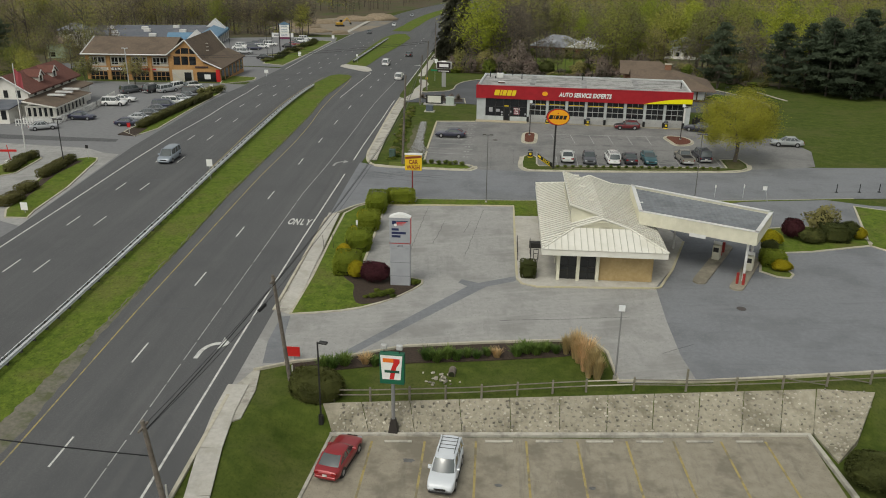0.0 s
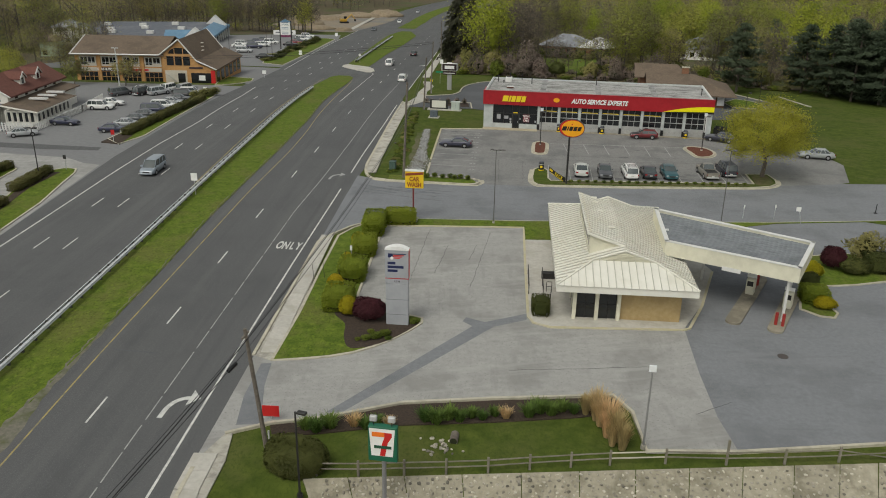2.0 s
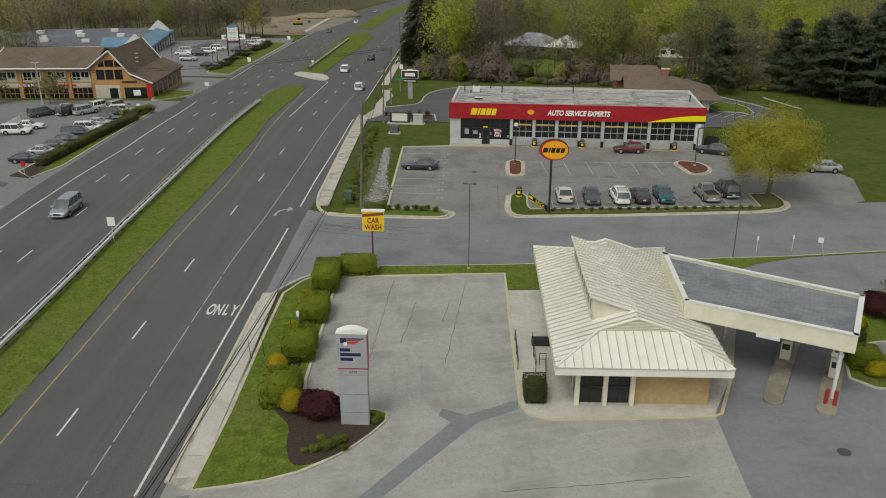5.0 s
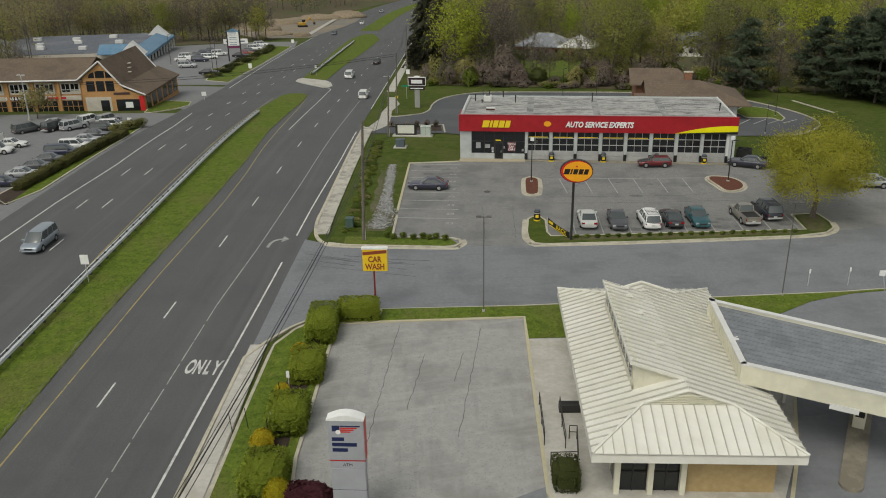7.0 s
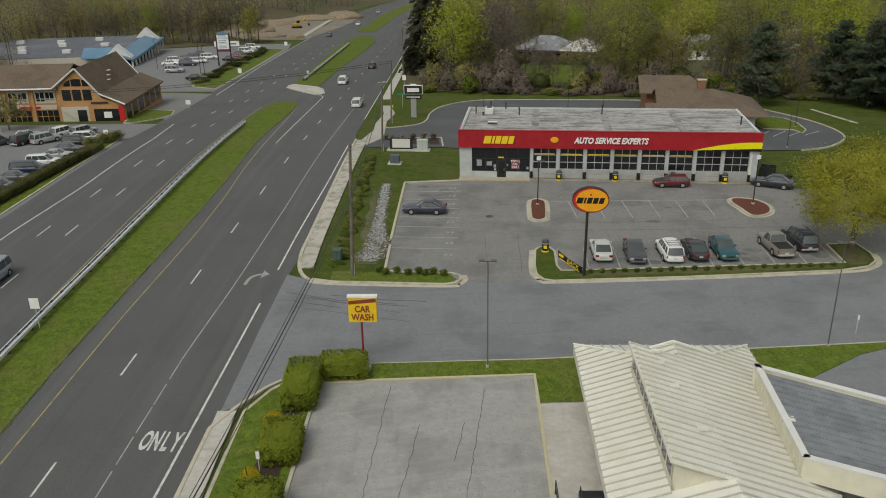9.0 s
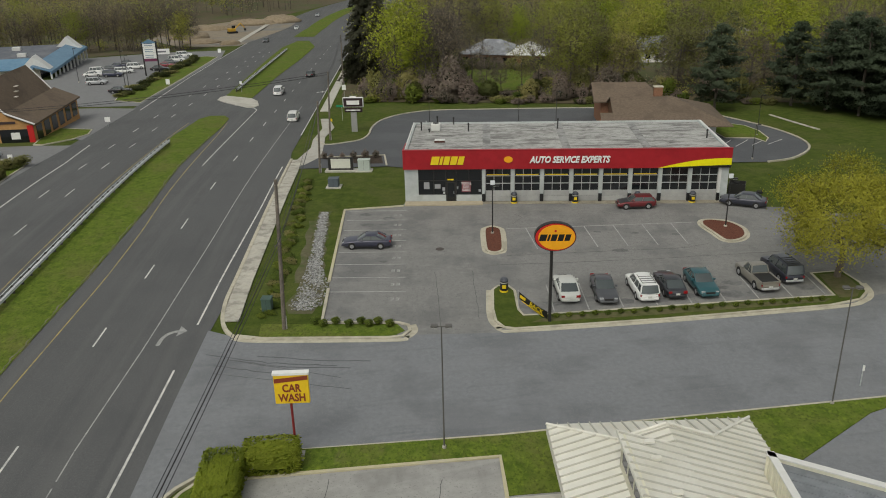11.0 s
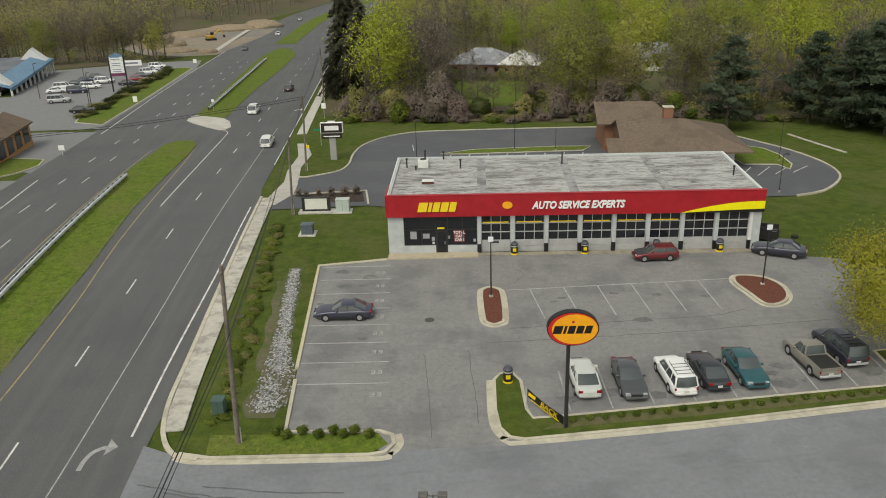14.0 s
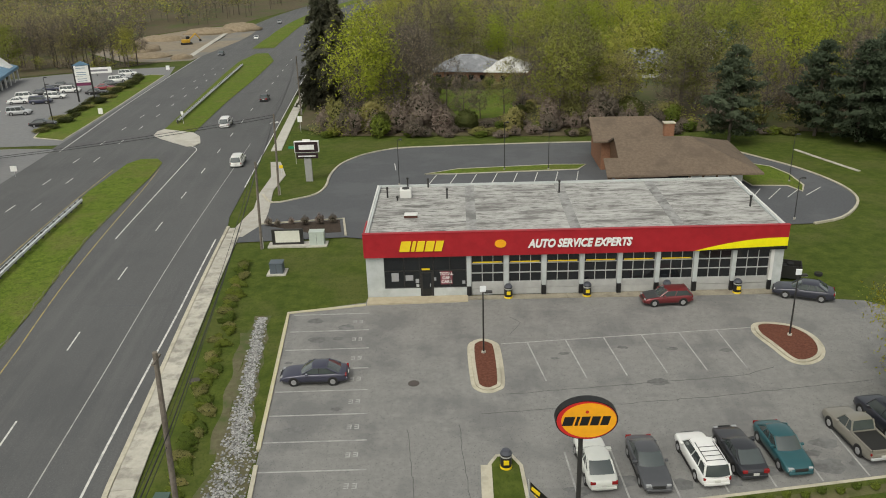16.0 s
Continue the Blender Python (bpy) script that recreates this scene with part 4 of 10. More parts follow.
def auto_shop():
    W, D, H = 35.2, 13.9, 5.95
    s = thing("auto_service_building", (-8.5, 140.75, 0.0), -0.6, "low block garage with a red fascia and eight bay doors", "building")
    fb = 3.85
    # shell
    part("wall", bx(0, 13.6, -1, W, D, H - 0.15), BLOCK_PALE, s)
    part("wall", bx(0, 0.35, -1, 0.3, 13.6, H - 0.15), BLOCK_PALE, s)
    part("wall", bx(W - 0.3, 0.35, -1, W, 13.6, H - 0.15), BLOCK_PALE, s)
    part("pier", bx(0, 0, -0.2, 1.5, 0.35, fb), BLOCK_PALE, s)
    part("pier", bx(W - 0.95, 0, -0.2, W, 0.35, fb), BLOCK_PALE, s)
    part("interior_floor", bx(0.3, 0.4, -0.05, W - 0.3, 13.6, 0.05), GARAGE_DARK, s)
    part("interior_partition", bx(8.4, 0.6, 0.05, 8.55, 13.6, 3.9), GARAGE_DARK, s)
    part("roof", bx(0.12, 0.1, 5.1, W - 0.12, D - 0.1, 5.62), ROOF_MEMBRANE, s, "weathered grey and white flat roof with dark streaks")
    for a in ((0, 0.06, W, 0.16, H), (0, D - 0.12, W, D, 5.72)):
        part("parapet", bx(a[0], a[1], 5.5, a[2], a[3], a[4]), ROOF_MEMBRANE, s)
    for a in ((-0.03, 0.3, 0.1, D - 0.25), (W - 0.15, 0.3, W + 0.03, D - 0.25)):
        part("parapet", bx(a[0], a[1], 5.5, a[2], a[3], H - 0.08), WHITE_PAINT, s)
    for i in range(3):
        part("roof_seam", bx(8.6 + i * 8.8, 0.4, 5.6, 9.5 + i * 8.8, D - 0.3, 5.64), SEAM_GREY, s)
    f = part("fascia", bx(-0.12, -0.28, fb, W + 0.12, 0.05, H + 0.04, 0.02), RED, s, "glossy dark red metal fascia")
    part("fascia_side", bx(-0.12, 0.05, fb, 0.0, 3.2, H + 0.02), RED, s)
    part("fascia_cap", bx(-0.15, -0.31, H + 0.04, W + 0.15, 0.1, H + 0.08), RED, s)
    # yellow swoosh
    bm = bmesh.new()
    top = [(27.6 + 7.7 * k / 14, fb + 0.02 + 1.05 * math.sin(min(1, k / 13) * math.pi / 2) ** 0.9) for k in range(15)]
    bot = [(27.6 + 7.7 * k / 14, fb + 0.0 + 0.32 * (k / 14) ** 0.7) for k in range(15)]
    for k in range(14):
        face3(bm, [(bot[k][0], -0.292, bot[k][1]), (bot[k + 1][0], -0.292, bot[k + 1][1]), (top[k + 1][0], -0.292, top[k + 1][1]), (top[k][0], -0.292, top[k][1])])
    bmesh.ops.remove_doubles(bm, verts=bm.verts[:], dist=0.001)
    part("swoosh", bm, plain("bright_yellow", (0.8, 0.72, 0.01), 0.4), s, "bright yellow painted swoosh")
    bm = bmesh.new()
    for k in range(14):
        face3(bm, [(bot[k][0], -0.287, fb - 0.0), (bot[k + 1][0], -0.287, fb - 0.0), (bot[k + 1][0], -0.287, bot[k + 1][1]), (bot[k][0], -0.287, bot[k][1])])
    bmesh.ops.remove_doubles(bm, verts=bm.verts[:], dist=0.001)
    part("swoosh_edge", bm, SIGN_BLACK, s)
    t = part("lettering", letters("AUTO SERVICE EXPERTS", 0.98, SIGN_WHITE, depth=0.05, shear=0.25, bold=0.035), None, s, "raised white slanted letters")
    t.matrix_basis = pose(18.0, -0.36, 4.87, 90, 0, 0) @ Matrix.Diagonal((0.8, 1, 1, 1))
    # name sign as plain slanted bars
    for k, wd in enumerate((0.85, 0.3, 0.62, 0.7, 0.62)):
        x0 = 3.0 + sum((0.85, 0.3, 0.62, 0.7, 0.62)[:k]) + 0.12 * k
        bm = bmesh.new()
        for y, dx, z0, z1, hw in ((-0.4, 0.0, 4.42, 5.32, 0.0),):
            q = [(x0 - 0.1, z0), (x0 + wd - 0.1, z0), (x0 + wd + 0.12, z1), (x0 + 0.12, z1)]
            lo = [bm.verts.new((x, -0.28, z)) for x, z in q]
            hi = [bm.verts.new((x, -0.4, z)) for x, z in q]
            bm.faces.new(hi)
            for i in range(4):
                bm.faces.new((lo[i], lo[(i + 1) % 4], hi[(i + 1) % 4], hi[i]))
        part("sign_bar", bm, SIGN_YELLOW, s, "yellow raised sign letter shape")
    bm = bmesh.new()
    bmesh.ops.create_cone(bm, cap_ends=True, segments=24, radius1=0.48, radius2=0.48, depth=0.1)
    bmesh.ops.transform(bm, matrix=pose(11.4, -0.33, 4.95, 90, 0, 0) @ Matrix.Diagonal((1, 0.72, 1, 1)), verts=bm.verts[:])
    part("emblem", bm, SIGN_ORANGE, s, "small orange oval emblem")
    # office front
    part("office_glazing", bx(1.5, 0.12, 0.85, 8.55, 0.18, fb), GLASS_DARK, s, "dark tinted office window wall")
    part("knee_wall", bx(1.5, 0.02, -0.1, 4.55, 0.3, 0.85), BLOCK_PALE, s)
    part("knee_wall", bx(5.7, 0.02, -0.1, 8.55, 0.3, 0.85), BLOCK_PALE, s)
    for x in (1.5, 3.2, 4.55, 5.7, 7.1, 8.5):
        part("mullion", bx(x - 0.04, 0.06, 0.85, x + 0.04, 0.12, fb), DARK_METAL, s)
    for z in (0.87, 2.45):
        part("mullion", bx(1.5, 0.065, z - 0.04, 8.55, 0.12, z + 0.04), DARK_METAL, s)
    d = part("office_door", bx(4.6, 0.08, 0.0, 5.65, 0.14, 2.35), DARK_METAL, s, "dark glass office door")
    part("door_pane", bx(4.75, 0.06, 0.15, 5.5, 0.075, 2.2), GLASS_DARK, d)
    part("door_handle", bx(5.4, 0.03, 0.95, 5.44, 0.06, 1.25), STEEL, d)
    for x, z, w, h in ((2.1, 1.5, 0.62, 0.78), (3.3, 1.55, 0.65, 0.5), (4.15, 1.3, 0.3, 0.4), (4.2, 0.95, 0.25, 0.25), (5.72, 1.5, 0.2, 0.3), (8.15, 1.15, 0.25, 0.3)):
        part("window_notice", bx(x, 0.095, z, x + w, 0.115, z + h), NOTICE if z > 0.96 else STEEL, s, "paper notice in the window")
    p = part("poster", bx(6.3, 0.09, 1.15, 7.3, 0.115, 2.35), plain("poster_maroon", (0.2, 0.045, 0.06), 0.5), s, "maroon poster in the window")
    for i, w in enumerate(("TOTAL", "CAR", "CARE")):
        t = part("poster_word", letters(w, 0.36, SIGN_WHITE, depth=0.004, bold=0.012), None, p)
        t.matrix_basis = pose(6.8, 0.084, 2.12 - 0.37 * i, 90, 0, 0)
    part("number_bar", bx(4.7, 0.05, 2.52, 5.4, 0.058, 2.68), SIGN_YELLOW, s)
    # bays
    x0, pitch = 8.72, 3.2
    for b in range(8):
        xa = x0 + b * pitch
        part("pilaster", bx(xa - 0.18, -0.04, 0.95, xa + 0.18, 0.3, fb), BLOCK_PALE, s)
        part("bollard_guard", bx(xa - 0.19, -0.07, -0.1, xa + 0.19, 0.3, 0.95, 0.02), BLACK, s, "black rubber post guard")
        dr = part("garage_door", bx(xa + 0.18, 0.2, 0.02, xa + pitch - 0.18, 0.24, 0.1), DOOR_PANEL, s, "grey sectional garage door with three rows of panes")
        for z0, z1 in ((0.06, 0.62), (0.64, 1.2)):
            part("door_panel", bx(xa + 0.2, 0.14, z0, xa + pitch - 0.2, 0.22, z1, 0.015), DOOR_PANEL, dr)
        part("door_pane", bx(xa + 0.2, 0.2, 1.2, xa + pitch - 0.2, 0.21, fb), GLASS_DARK, dr)
        for i in range(4):
            z = 1.24 + i * 0.86
            part("rail", bx(xa + 0.2, 0.15, z - 0.045, xa + pitch - 0.2, 0.2, z + 0.045), DOOR_PANEL, dr)
        for i in range(4):
            x = xa + 0.22 + i * (pitch - 0.44) / 3
            part("stile", bx(x - 0.03, 0.155, 1.24, x + 0.03, 0.198, fb), DOOR_PANEL, dr)
        if b < 6:
            part("banner", bx(xa + 0.35, 0.12, 3.05, xa + pitch - 0.4, 0.14, 3.15), SIGN_YELLOW, s, "thin yellow banner across the bay")
    part("pilaster", bx(x0 + 8 * pitch - 0.18, -0.04, 0.95, x0 + 8 * pitch + 0.1, 0.3, fb), WHITE_PAINT, s)
    part("bollard_guard", bx(x0 + 8 * pitch - 0.19, -0.07, -0.1, x0 + 8 * pitch + 0.12, 0.3, 0.95, 0.02), BLACK, s)
    part("lintel", bx(0.3, 0.25, fb, W - 0.3, 0.35, 5.1), GARAGE_DARK, s)
    # vents and units on the roof
    for x, y, h in ((1.2, 10.5, 1.0), (3.0, 13.2, 1.1), (5.0, 13.4, 0.9), (6.9, 9.8, 1.0), (17.6, 10.7, 1.25), (34.0, 5.6, 1.0), (2.2, 9.6, 0.4)):
        v = part("vent_pipe", tb((x, y, 5.6), (x, y, 5.6 + h), 0.08, sides=10), DARK_METAL, s, "dark roof vent pipe")
        part("vent_cap", tb((x, y, 5.6 + h - 0.12), (x, y, 5.6 + h + 0.06), 0.13, 0.1, 10), DARK_METAL, v)
    u = part("roof_unit", bx(2.4, 10.1, 5.62, 3.5, 11.2, 6.45, 0.06), WHITE_PAINT, s, "small white rooftop condenser")
    part("fan_grille", tb((2.95, 10.65, 6.45), (2.95, 10.65, 6.5), 0.36, sides=20), DARK_METAL, u)
    hb = part("roof_hatch", bx(3.1, 4.6, 5.62, 4.3, 5.5, 5.85, 0.03), WHITE_PAINT, s)
    part("hatch_side", bx(3.1, 4.55, 5.62, 4.3, 4.6, 5.84), plain("rust_brown", (0.08, 0.035, 0.025), 0.8), hb)
    return s


auto_shop()
whole("entrance_step", pr([(-8.5, 139.3), (0.1, 139.5), (0.1, 140.65), (-8.5, 140.65)], -0.1, 0.14), noise_mat("tan_step_concrete", (0.36, 0.31, 0.22), (0.44, 0.385, 0.28), 2.0, 0.9), "tan concrete step along the office front", "step", kind="structure")
whole("bay_apron", pr([(0.1, 139.9), (27.0, 139.5), (27.0, 140.65), (0.1, 140.65)], -0.1, 0.06), CONCRETE_TAN, "tan concrete apron below the bay doors", "apron", kind="structure")

# ---- bank branch ----
ROOF_CREAM = noise_mat("cream_metal_roof", (0.66, 0.648, 0.58), (0.72, 0.706, 0.64), 1.2, 0.5, c3=(0.58, 0.56, 0.47), scale3=0.35, amount3=0.45, space="object")
CREAM = noise_mat("cream_paint", (0.6, 0.58, 0.46), (0.68, 0.655, 0.53), 1.5, 0.6, c3=(0.5, 0.48, 0.38), scale3=0.5, amount3=0.4, space="object")
BRICK_TAN = noise_mat("tan_brick", (0.36, 0.26, 0.12), (0.44, 0.33, 0.17), 3.0, 0.85, 0.2, (0.3, 0.22, 0.11), 0.6, 0.5, space="object")
CANOPY_ROOF = noise_mat("grey_canopy_roof", (0.17, 0.185, 0.2), (0.23, 0.245, 0.26), 1.4, 0.8, 0.1, (0.13, 0.14, 0.15), 0.5, 0.6)


# seams coloured darker than the roof for the shade beside each rib
SEAM_SHADE = noise_mat("shaded_seam_metal", (0.43, 0.42, 0.37), (0.5, 0.49, 0.43), 2.0, 0.6, space="object")


def bank():
    W, D, E, S = 11.15, 20.7, 3.42, 0.346
    s = thing("bank_building", (4.54, 71.73, 0.0), 3.7, "closed bank branch with a cream standing seam metal roof", "building")
    C, R = W / 2, E + S * W / 2
    g0, gz_ = 3.1, E + S * 3.1
    # walls
    part("wall", bx(5.25, 1.3, 0, W - 1.0, 1.6, E), BRICK_TAN, s, "tan brick front wall")
    part("wall", bx(1.6, 1.6, 0, 1.9, D - 2, E), GLASS_DARK, s, "dark glazed side wall")
    part("wall", bx(W - 1.3, 1.6, 0, W - 1.0, D - 2, E), BRICK_TAN, s)
    part("wall", bx(1.6, D - 2.0, 0, W - 1.0, D - 1.7, E), BRICK_TAN, s)
    part("window_wall", bx(1.6, 1.36, 0.1, 5.25, 1.5, E), GLASS_DARK, s, "dark entrance glazing")
    for x in (1.6, 3.4, 5.15):
        part("column", bx(x - 0.15, 0.95, 0, x + 0.15, 1.3, E - 0.1, 0.02), CREAM, s)
    for x in (2.5, 4.3):
        part("mullion", bx(x - 0.03, 1.3, 0.1, x + 0.03, 1.36, E), DARK_METAL, s)
    part("mullion", bx(1.6, 1.3, 1.3, 5.25, 1.36, 1.37), DARK_METAL, s)
    for k in range(9):
        y = 3.2 + k * 1.9
        part("mullion", bx(1.53, y - 0.06, 0, 1.6, y + 0.06, E), CREAM, s)
    # eaves
    part("soffit", bx(0.25, 0.25, E - 0.25, W - 0.25, D - 0.25, E - 0.12), CREAM, s)
    for a in ((0, 0, W, 0.2), (0, D - 0.2, W, D)):
        part("eave_board", bx(a[0], a[1], E - 0.55, a[2], a[3], E), ROOF_CREAM, s)
    for a in ((0, 0.2, 0.2, D - 0.2), (W - 0.2, 0.2, W, D - 0.2)):
        part("eave_board", bx(a[0], a[1], E - 0.55, a[2], a[3], E), ROOF_CREAM, s)
    # roof planes: hips with a gablet at each end, and a raised monitor on one side
    e = E + 0.03
    front = [(0, 0, e), (W, 0, e), (W - g0, g0, gz_), (g0, g0, gz_)]
    back = [(W, D, e), (0, D, e), (g0, D - g0, gz_), (W - g0, D - g0, gz_)]
    left = [(0, D, e), (0, 0, e), (g0, g0, gz_), (C, g0, R), (C, D - g0, R), (g0, D - g0, gz_)]
    right = [(W, 0, e), (W, D, e), (W - g0, D - g0, gz_), (C, D - g0, R), (C, g0, R), (W - g0, g0, gz_)]
    for pts in (front, back, left, right):
        part("roof_plane", slab3(pts, 0.12), ROOF_CREAM, s, "cream standing seam metal roof")
    for v, sg in ((g0, -1), (D - g0, 1)):
        bm = bmesh.new()
        face3(bm, [(g0, v, gz_), (W - g0, v, gz_), (C, v, R)])
        gb = part("gablet", bm, CREAM, s, "louvred cream gablet")
        for i in range(5):
            z = gz_ + 0.06 + i * 0.12
            half = (R - z) / S
            part("louvre", bx(C - half, v + sg * 0.02, z, C + half, v + sg * 0.06, z + 0.05), CREAM, gb)
    # monitor
    u0, v0, v1 = 2.8, 4.75, 15.6
    zt, zb = E + S * (W - u0), E + S * u0
    part("monitor_roof", slab3([(u0 - 0.25, v0 - 0.25, zt + 0.08), (C + 0.2, v0 - 0.25, R - 0.02), (C + 0.2, v1 + 0.2, R - 0.02), (u0 - 0.25, v1 + 0.2, zt + 0.08)], 0.2), ROOF_CREAM, s, "raised cream metal roof over the clerestory")
    for v in (v0, v1):
        bm = bmesh.new()
        q = [(u0, zb - 0.1), (C, R - 0.1), (u0, zt)]
        lo = [bm.verts.new((u, v, z)) for u, z in q]
        hi = [bm.verts.new((u, v + 0.15 * (1 if v == v0 else -1), z)) for u, z in q]
        bm.faces.new(lo)
        bm.faces.new(hi[::-1])
        for i in range(3):
            bm.faces.new((lo[i], lo[(i + 1) % 3], hi[(i + 1) % 3], hi[i]))
        part("monitor_end", bm, CREAM, s, "cream ribbed triangular end wall")
        for u in (3.4, 4.1, 4.8):
            z1 = zt - (u - u0) * S
            part("batten", bx(u - 0.03, v - 0.03, zb + (u - u0) * S, u + 0.03, v + 0.0, z1 - 0.1), CREAM, s)
    part("monitor_wall", bx(u0, v0, zb - 0.1, u0 + 0.12, v1, zb + 0.45), CREAM, s)
    part("monitor_wall", bx(u0, v0, zt - 0.35, u0 + 0.12, v1, zt), CREAM, s)
    part("clerestory_window", bx(u0 + 0.02, v0 + 0.3, zb + 0.45, u0 + 0.1, v1 - 0.3, zt - 0.35), plain("blue_black_glass", (0.02, 0.025, 0.06), 0.1), s, "dark clerestory window strip")
    for k in range(10):
        v = v0 + 0.3 + k * (v1 - v0 - 0.6) / 9
        part("mullion", bx(u0 - 0.02, v - 0.04, zb + 0.45, u0 + 0.02, v + 0.04, zt - 0.35), CREAM, s)

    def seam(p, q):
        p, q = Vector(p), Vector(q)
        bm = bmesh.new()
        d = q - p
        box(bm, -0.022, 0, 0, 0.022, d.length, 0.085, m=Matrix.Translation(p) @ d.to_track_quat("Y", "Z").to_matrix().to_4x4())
        part("seam", bm, SEAM_SHADE, s)

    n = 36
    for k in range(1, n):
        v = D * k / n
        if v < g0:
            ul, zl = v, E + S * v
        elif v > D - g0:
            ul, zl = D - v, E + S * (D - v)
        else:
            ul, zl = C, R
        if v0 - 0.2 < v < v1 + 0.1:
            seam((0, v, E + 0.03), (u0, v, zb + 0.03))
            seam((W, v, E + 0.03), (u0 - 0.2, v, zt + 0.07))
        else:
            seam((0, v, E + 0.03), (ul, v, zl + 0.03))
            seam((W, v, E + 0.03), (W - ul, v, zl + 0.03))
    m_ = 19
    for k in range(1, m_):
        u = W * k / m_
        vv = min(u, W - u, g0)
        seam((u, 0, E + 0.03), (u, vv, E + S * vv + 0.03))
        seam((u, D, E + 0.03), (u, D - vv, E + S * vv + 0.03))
    for a, b in (((0, 0, E), (g0, g0, gz_)), ((W, 0, E), (W - g0, g0, gz_)), ((0, D, E), (g0, D - g0, gz_)), ((W, D, E), (W - g0, D - g0, gz_)), ((g0, g0, gz_), (C, g0, R)), ((W - g0, g0, gz_), (C, g0, R)), ((g0, D - g0, gz_), (C, D - g0, R)), ((W - g0, D - g0, gz_), (C, D - g0, R))):
        bm = bmesh.new()
        tube(bm, (a[0], a[1], a[2] + 0.07), (b[0], b[1], b[2] + 0.07), 0.09, sides=6)
        part("ridge_cap", bm, ROOF_CREAM, s)
    for u, v in ((4.0, 13.9), (4.3, 11.6), (4.9, 7.9), (4.0, 15.2)):
        z = E + S * (W - u)
        part("roof_vent", bx(u - 0.25, v - 0.12, z + 0.1, u + 0.25, v + 0.12, z + 0.22), ROOF_CREAM, s)
    return s


bank()


def canopy():
    q = [(13.45, 78.65), (23.4, 74.4), (26.05, 80.75), (13.3, 87.5)]
    s = thing("drive_through_canopy", (0, 0, 0), 0, "angled drive-through canopy with a cream panelled fascia", "canopy")
    cx, cy = sum(p[0] for p in q) / 4, sum(p[1] for p in q) / 4
    inner = [(cx + (x - cx) * 0.965, cy + (y - cy) * 0.955) for x, y in q]
    part("deck", pr(inner, 4.0, 4.98), CANOPY_ROOF, s, "grey seamed canopy roof")
    for i in range(4):
        a, b = Vector(q[i]), Vector(q[(i + 1) % 4])
        t = (b - a).normalized()
        nrm = Vector((-t.y, t.x))
        bm = bmesh.new()
        prism(bm, [tuple(a), tuple(b), tuple(b + nrm * 0.22), tuple(a + nrm * 0.22)], 3.95, 5.2)
        f = part("fascia_panel", bm, CREAM, s, "cream metal fascia")
        bm = bmesh.new()
        prism(bm, [tuple(a - nrm * 0.06 - t * 0.05), tuple(b - nrm * 0.06 + t * 0.05), tuple(b + nrm * 0.3), tuple(a + nrm * 0.3)], 5.2, 5.27)
        part("coping", bm, WHITE_PAINT, f)
        k = int((b - a).length / 0.42)
        for j in range(1, k):
            p = a.lerp(b, j / k)
            bm = bmesh.new()
            prism(bm, [tuple(p - t * 0.02), tuple(p + t * 0.02), tuple(p + t * 0.02 - nrm * 0.03), tuple(p - t * 0.02 - nrm * 0.03)], 3.96, 5.18)
            part("batten", bm, CREAM, f)
    a, b, c, d = [Vector(p) for p in inner]
    for i in range(1, 13):
        p, r = a.lerp(d, i / 13), b.lerp(c, i / 13)
        part("deck_seam", ribbon([tuple(p), tuple(r)], 0.03, 4.98, 5.02), CANOPY_ROOF, s)
    for x, y in ((14.9, 83.2), (17.6, 83.0), (16.2, 86.3), (22.9, 75.2), (24.6, 80.3)):
        part("post", bx(x - 0.1, y - 0.1, 0.0, x + 0.1, y + 0.1, 4.0, 0.015), WHITE_PAINT, s, "white square canopy post")
    part("roof_bracket", bx(13.6, 82.1, 4.4, 14.1, 82.6, 5.0), WHITE_PAINT, s)
    sg = part("lane_sign", bx(-0.75, -0.03, -0.17, 0.75, 0.03, 0.17), WHITE_PAINT, s, "small white lane sign under the fascia")
    sg.matrix_basis = pose(18.6, 76.38, 3.9, 0, 0, -23.1)
    return s


canopy()

# ---- low brown bank beyond the garage ----
SHINGLE_BROWN = noise_mat("brown_shingles", (0.118, 0.088, 0.064), (0.165, 0.126, 0.093), 3.0, 0.95, 0.4, (0.095, 0.074, 0.056), 0.25, 0.7)
WOOD_BROWN = noise_mat("brown_siding", (0.1, 0.055, 0.03), (0.15, 0.085, 0.05), 3.0, 0.8, 0.2)
BRICK = noise_mat("brown_brick", (0.2, 0.1, 0.06), (0.27, 0.14, 0.085), 4.0, 0.9, 0.3)


def hip(x0, y0, x1, y1, e, rise, over=0.0):
    """The four planes of a hip roof with its ridge along x."""
    w = (y1 - y0) / 2
    k = min(w, (x1 - x0) / 2 - 0.01)
    a, b = (x0 + k, (y0 + y1) / 2, e + rise), (x1 - k, (y0 + y1) / 2, e + rise)
    p = [(x0, y0, e), (x1, y0, e), (x1, y1, e), (x0, y1, e)]
    return [[p[0], p[1], b, a], [p[1], p[2], b], [p[2], p[3], a, b], [p[3], p[0], a]]


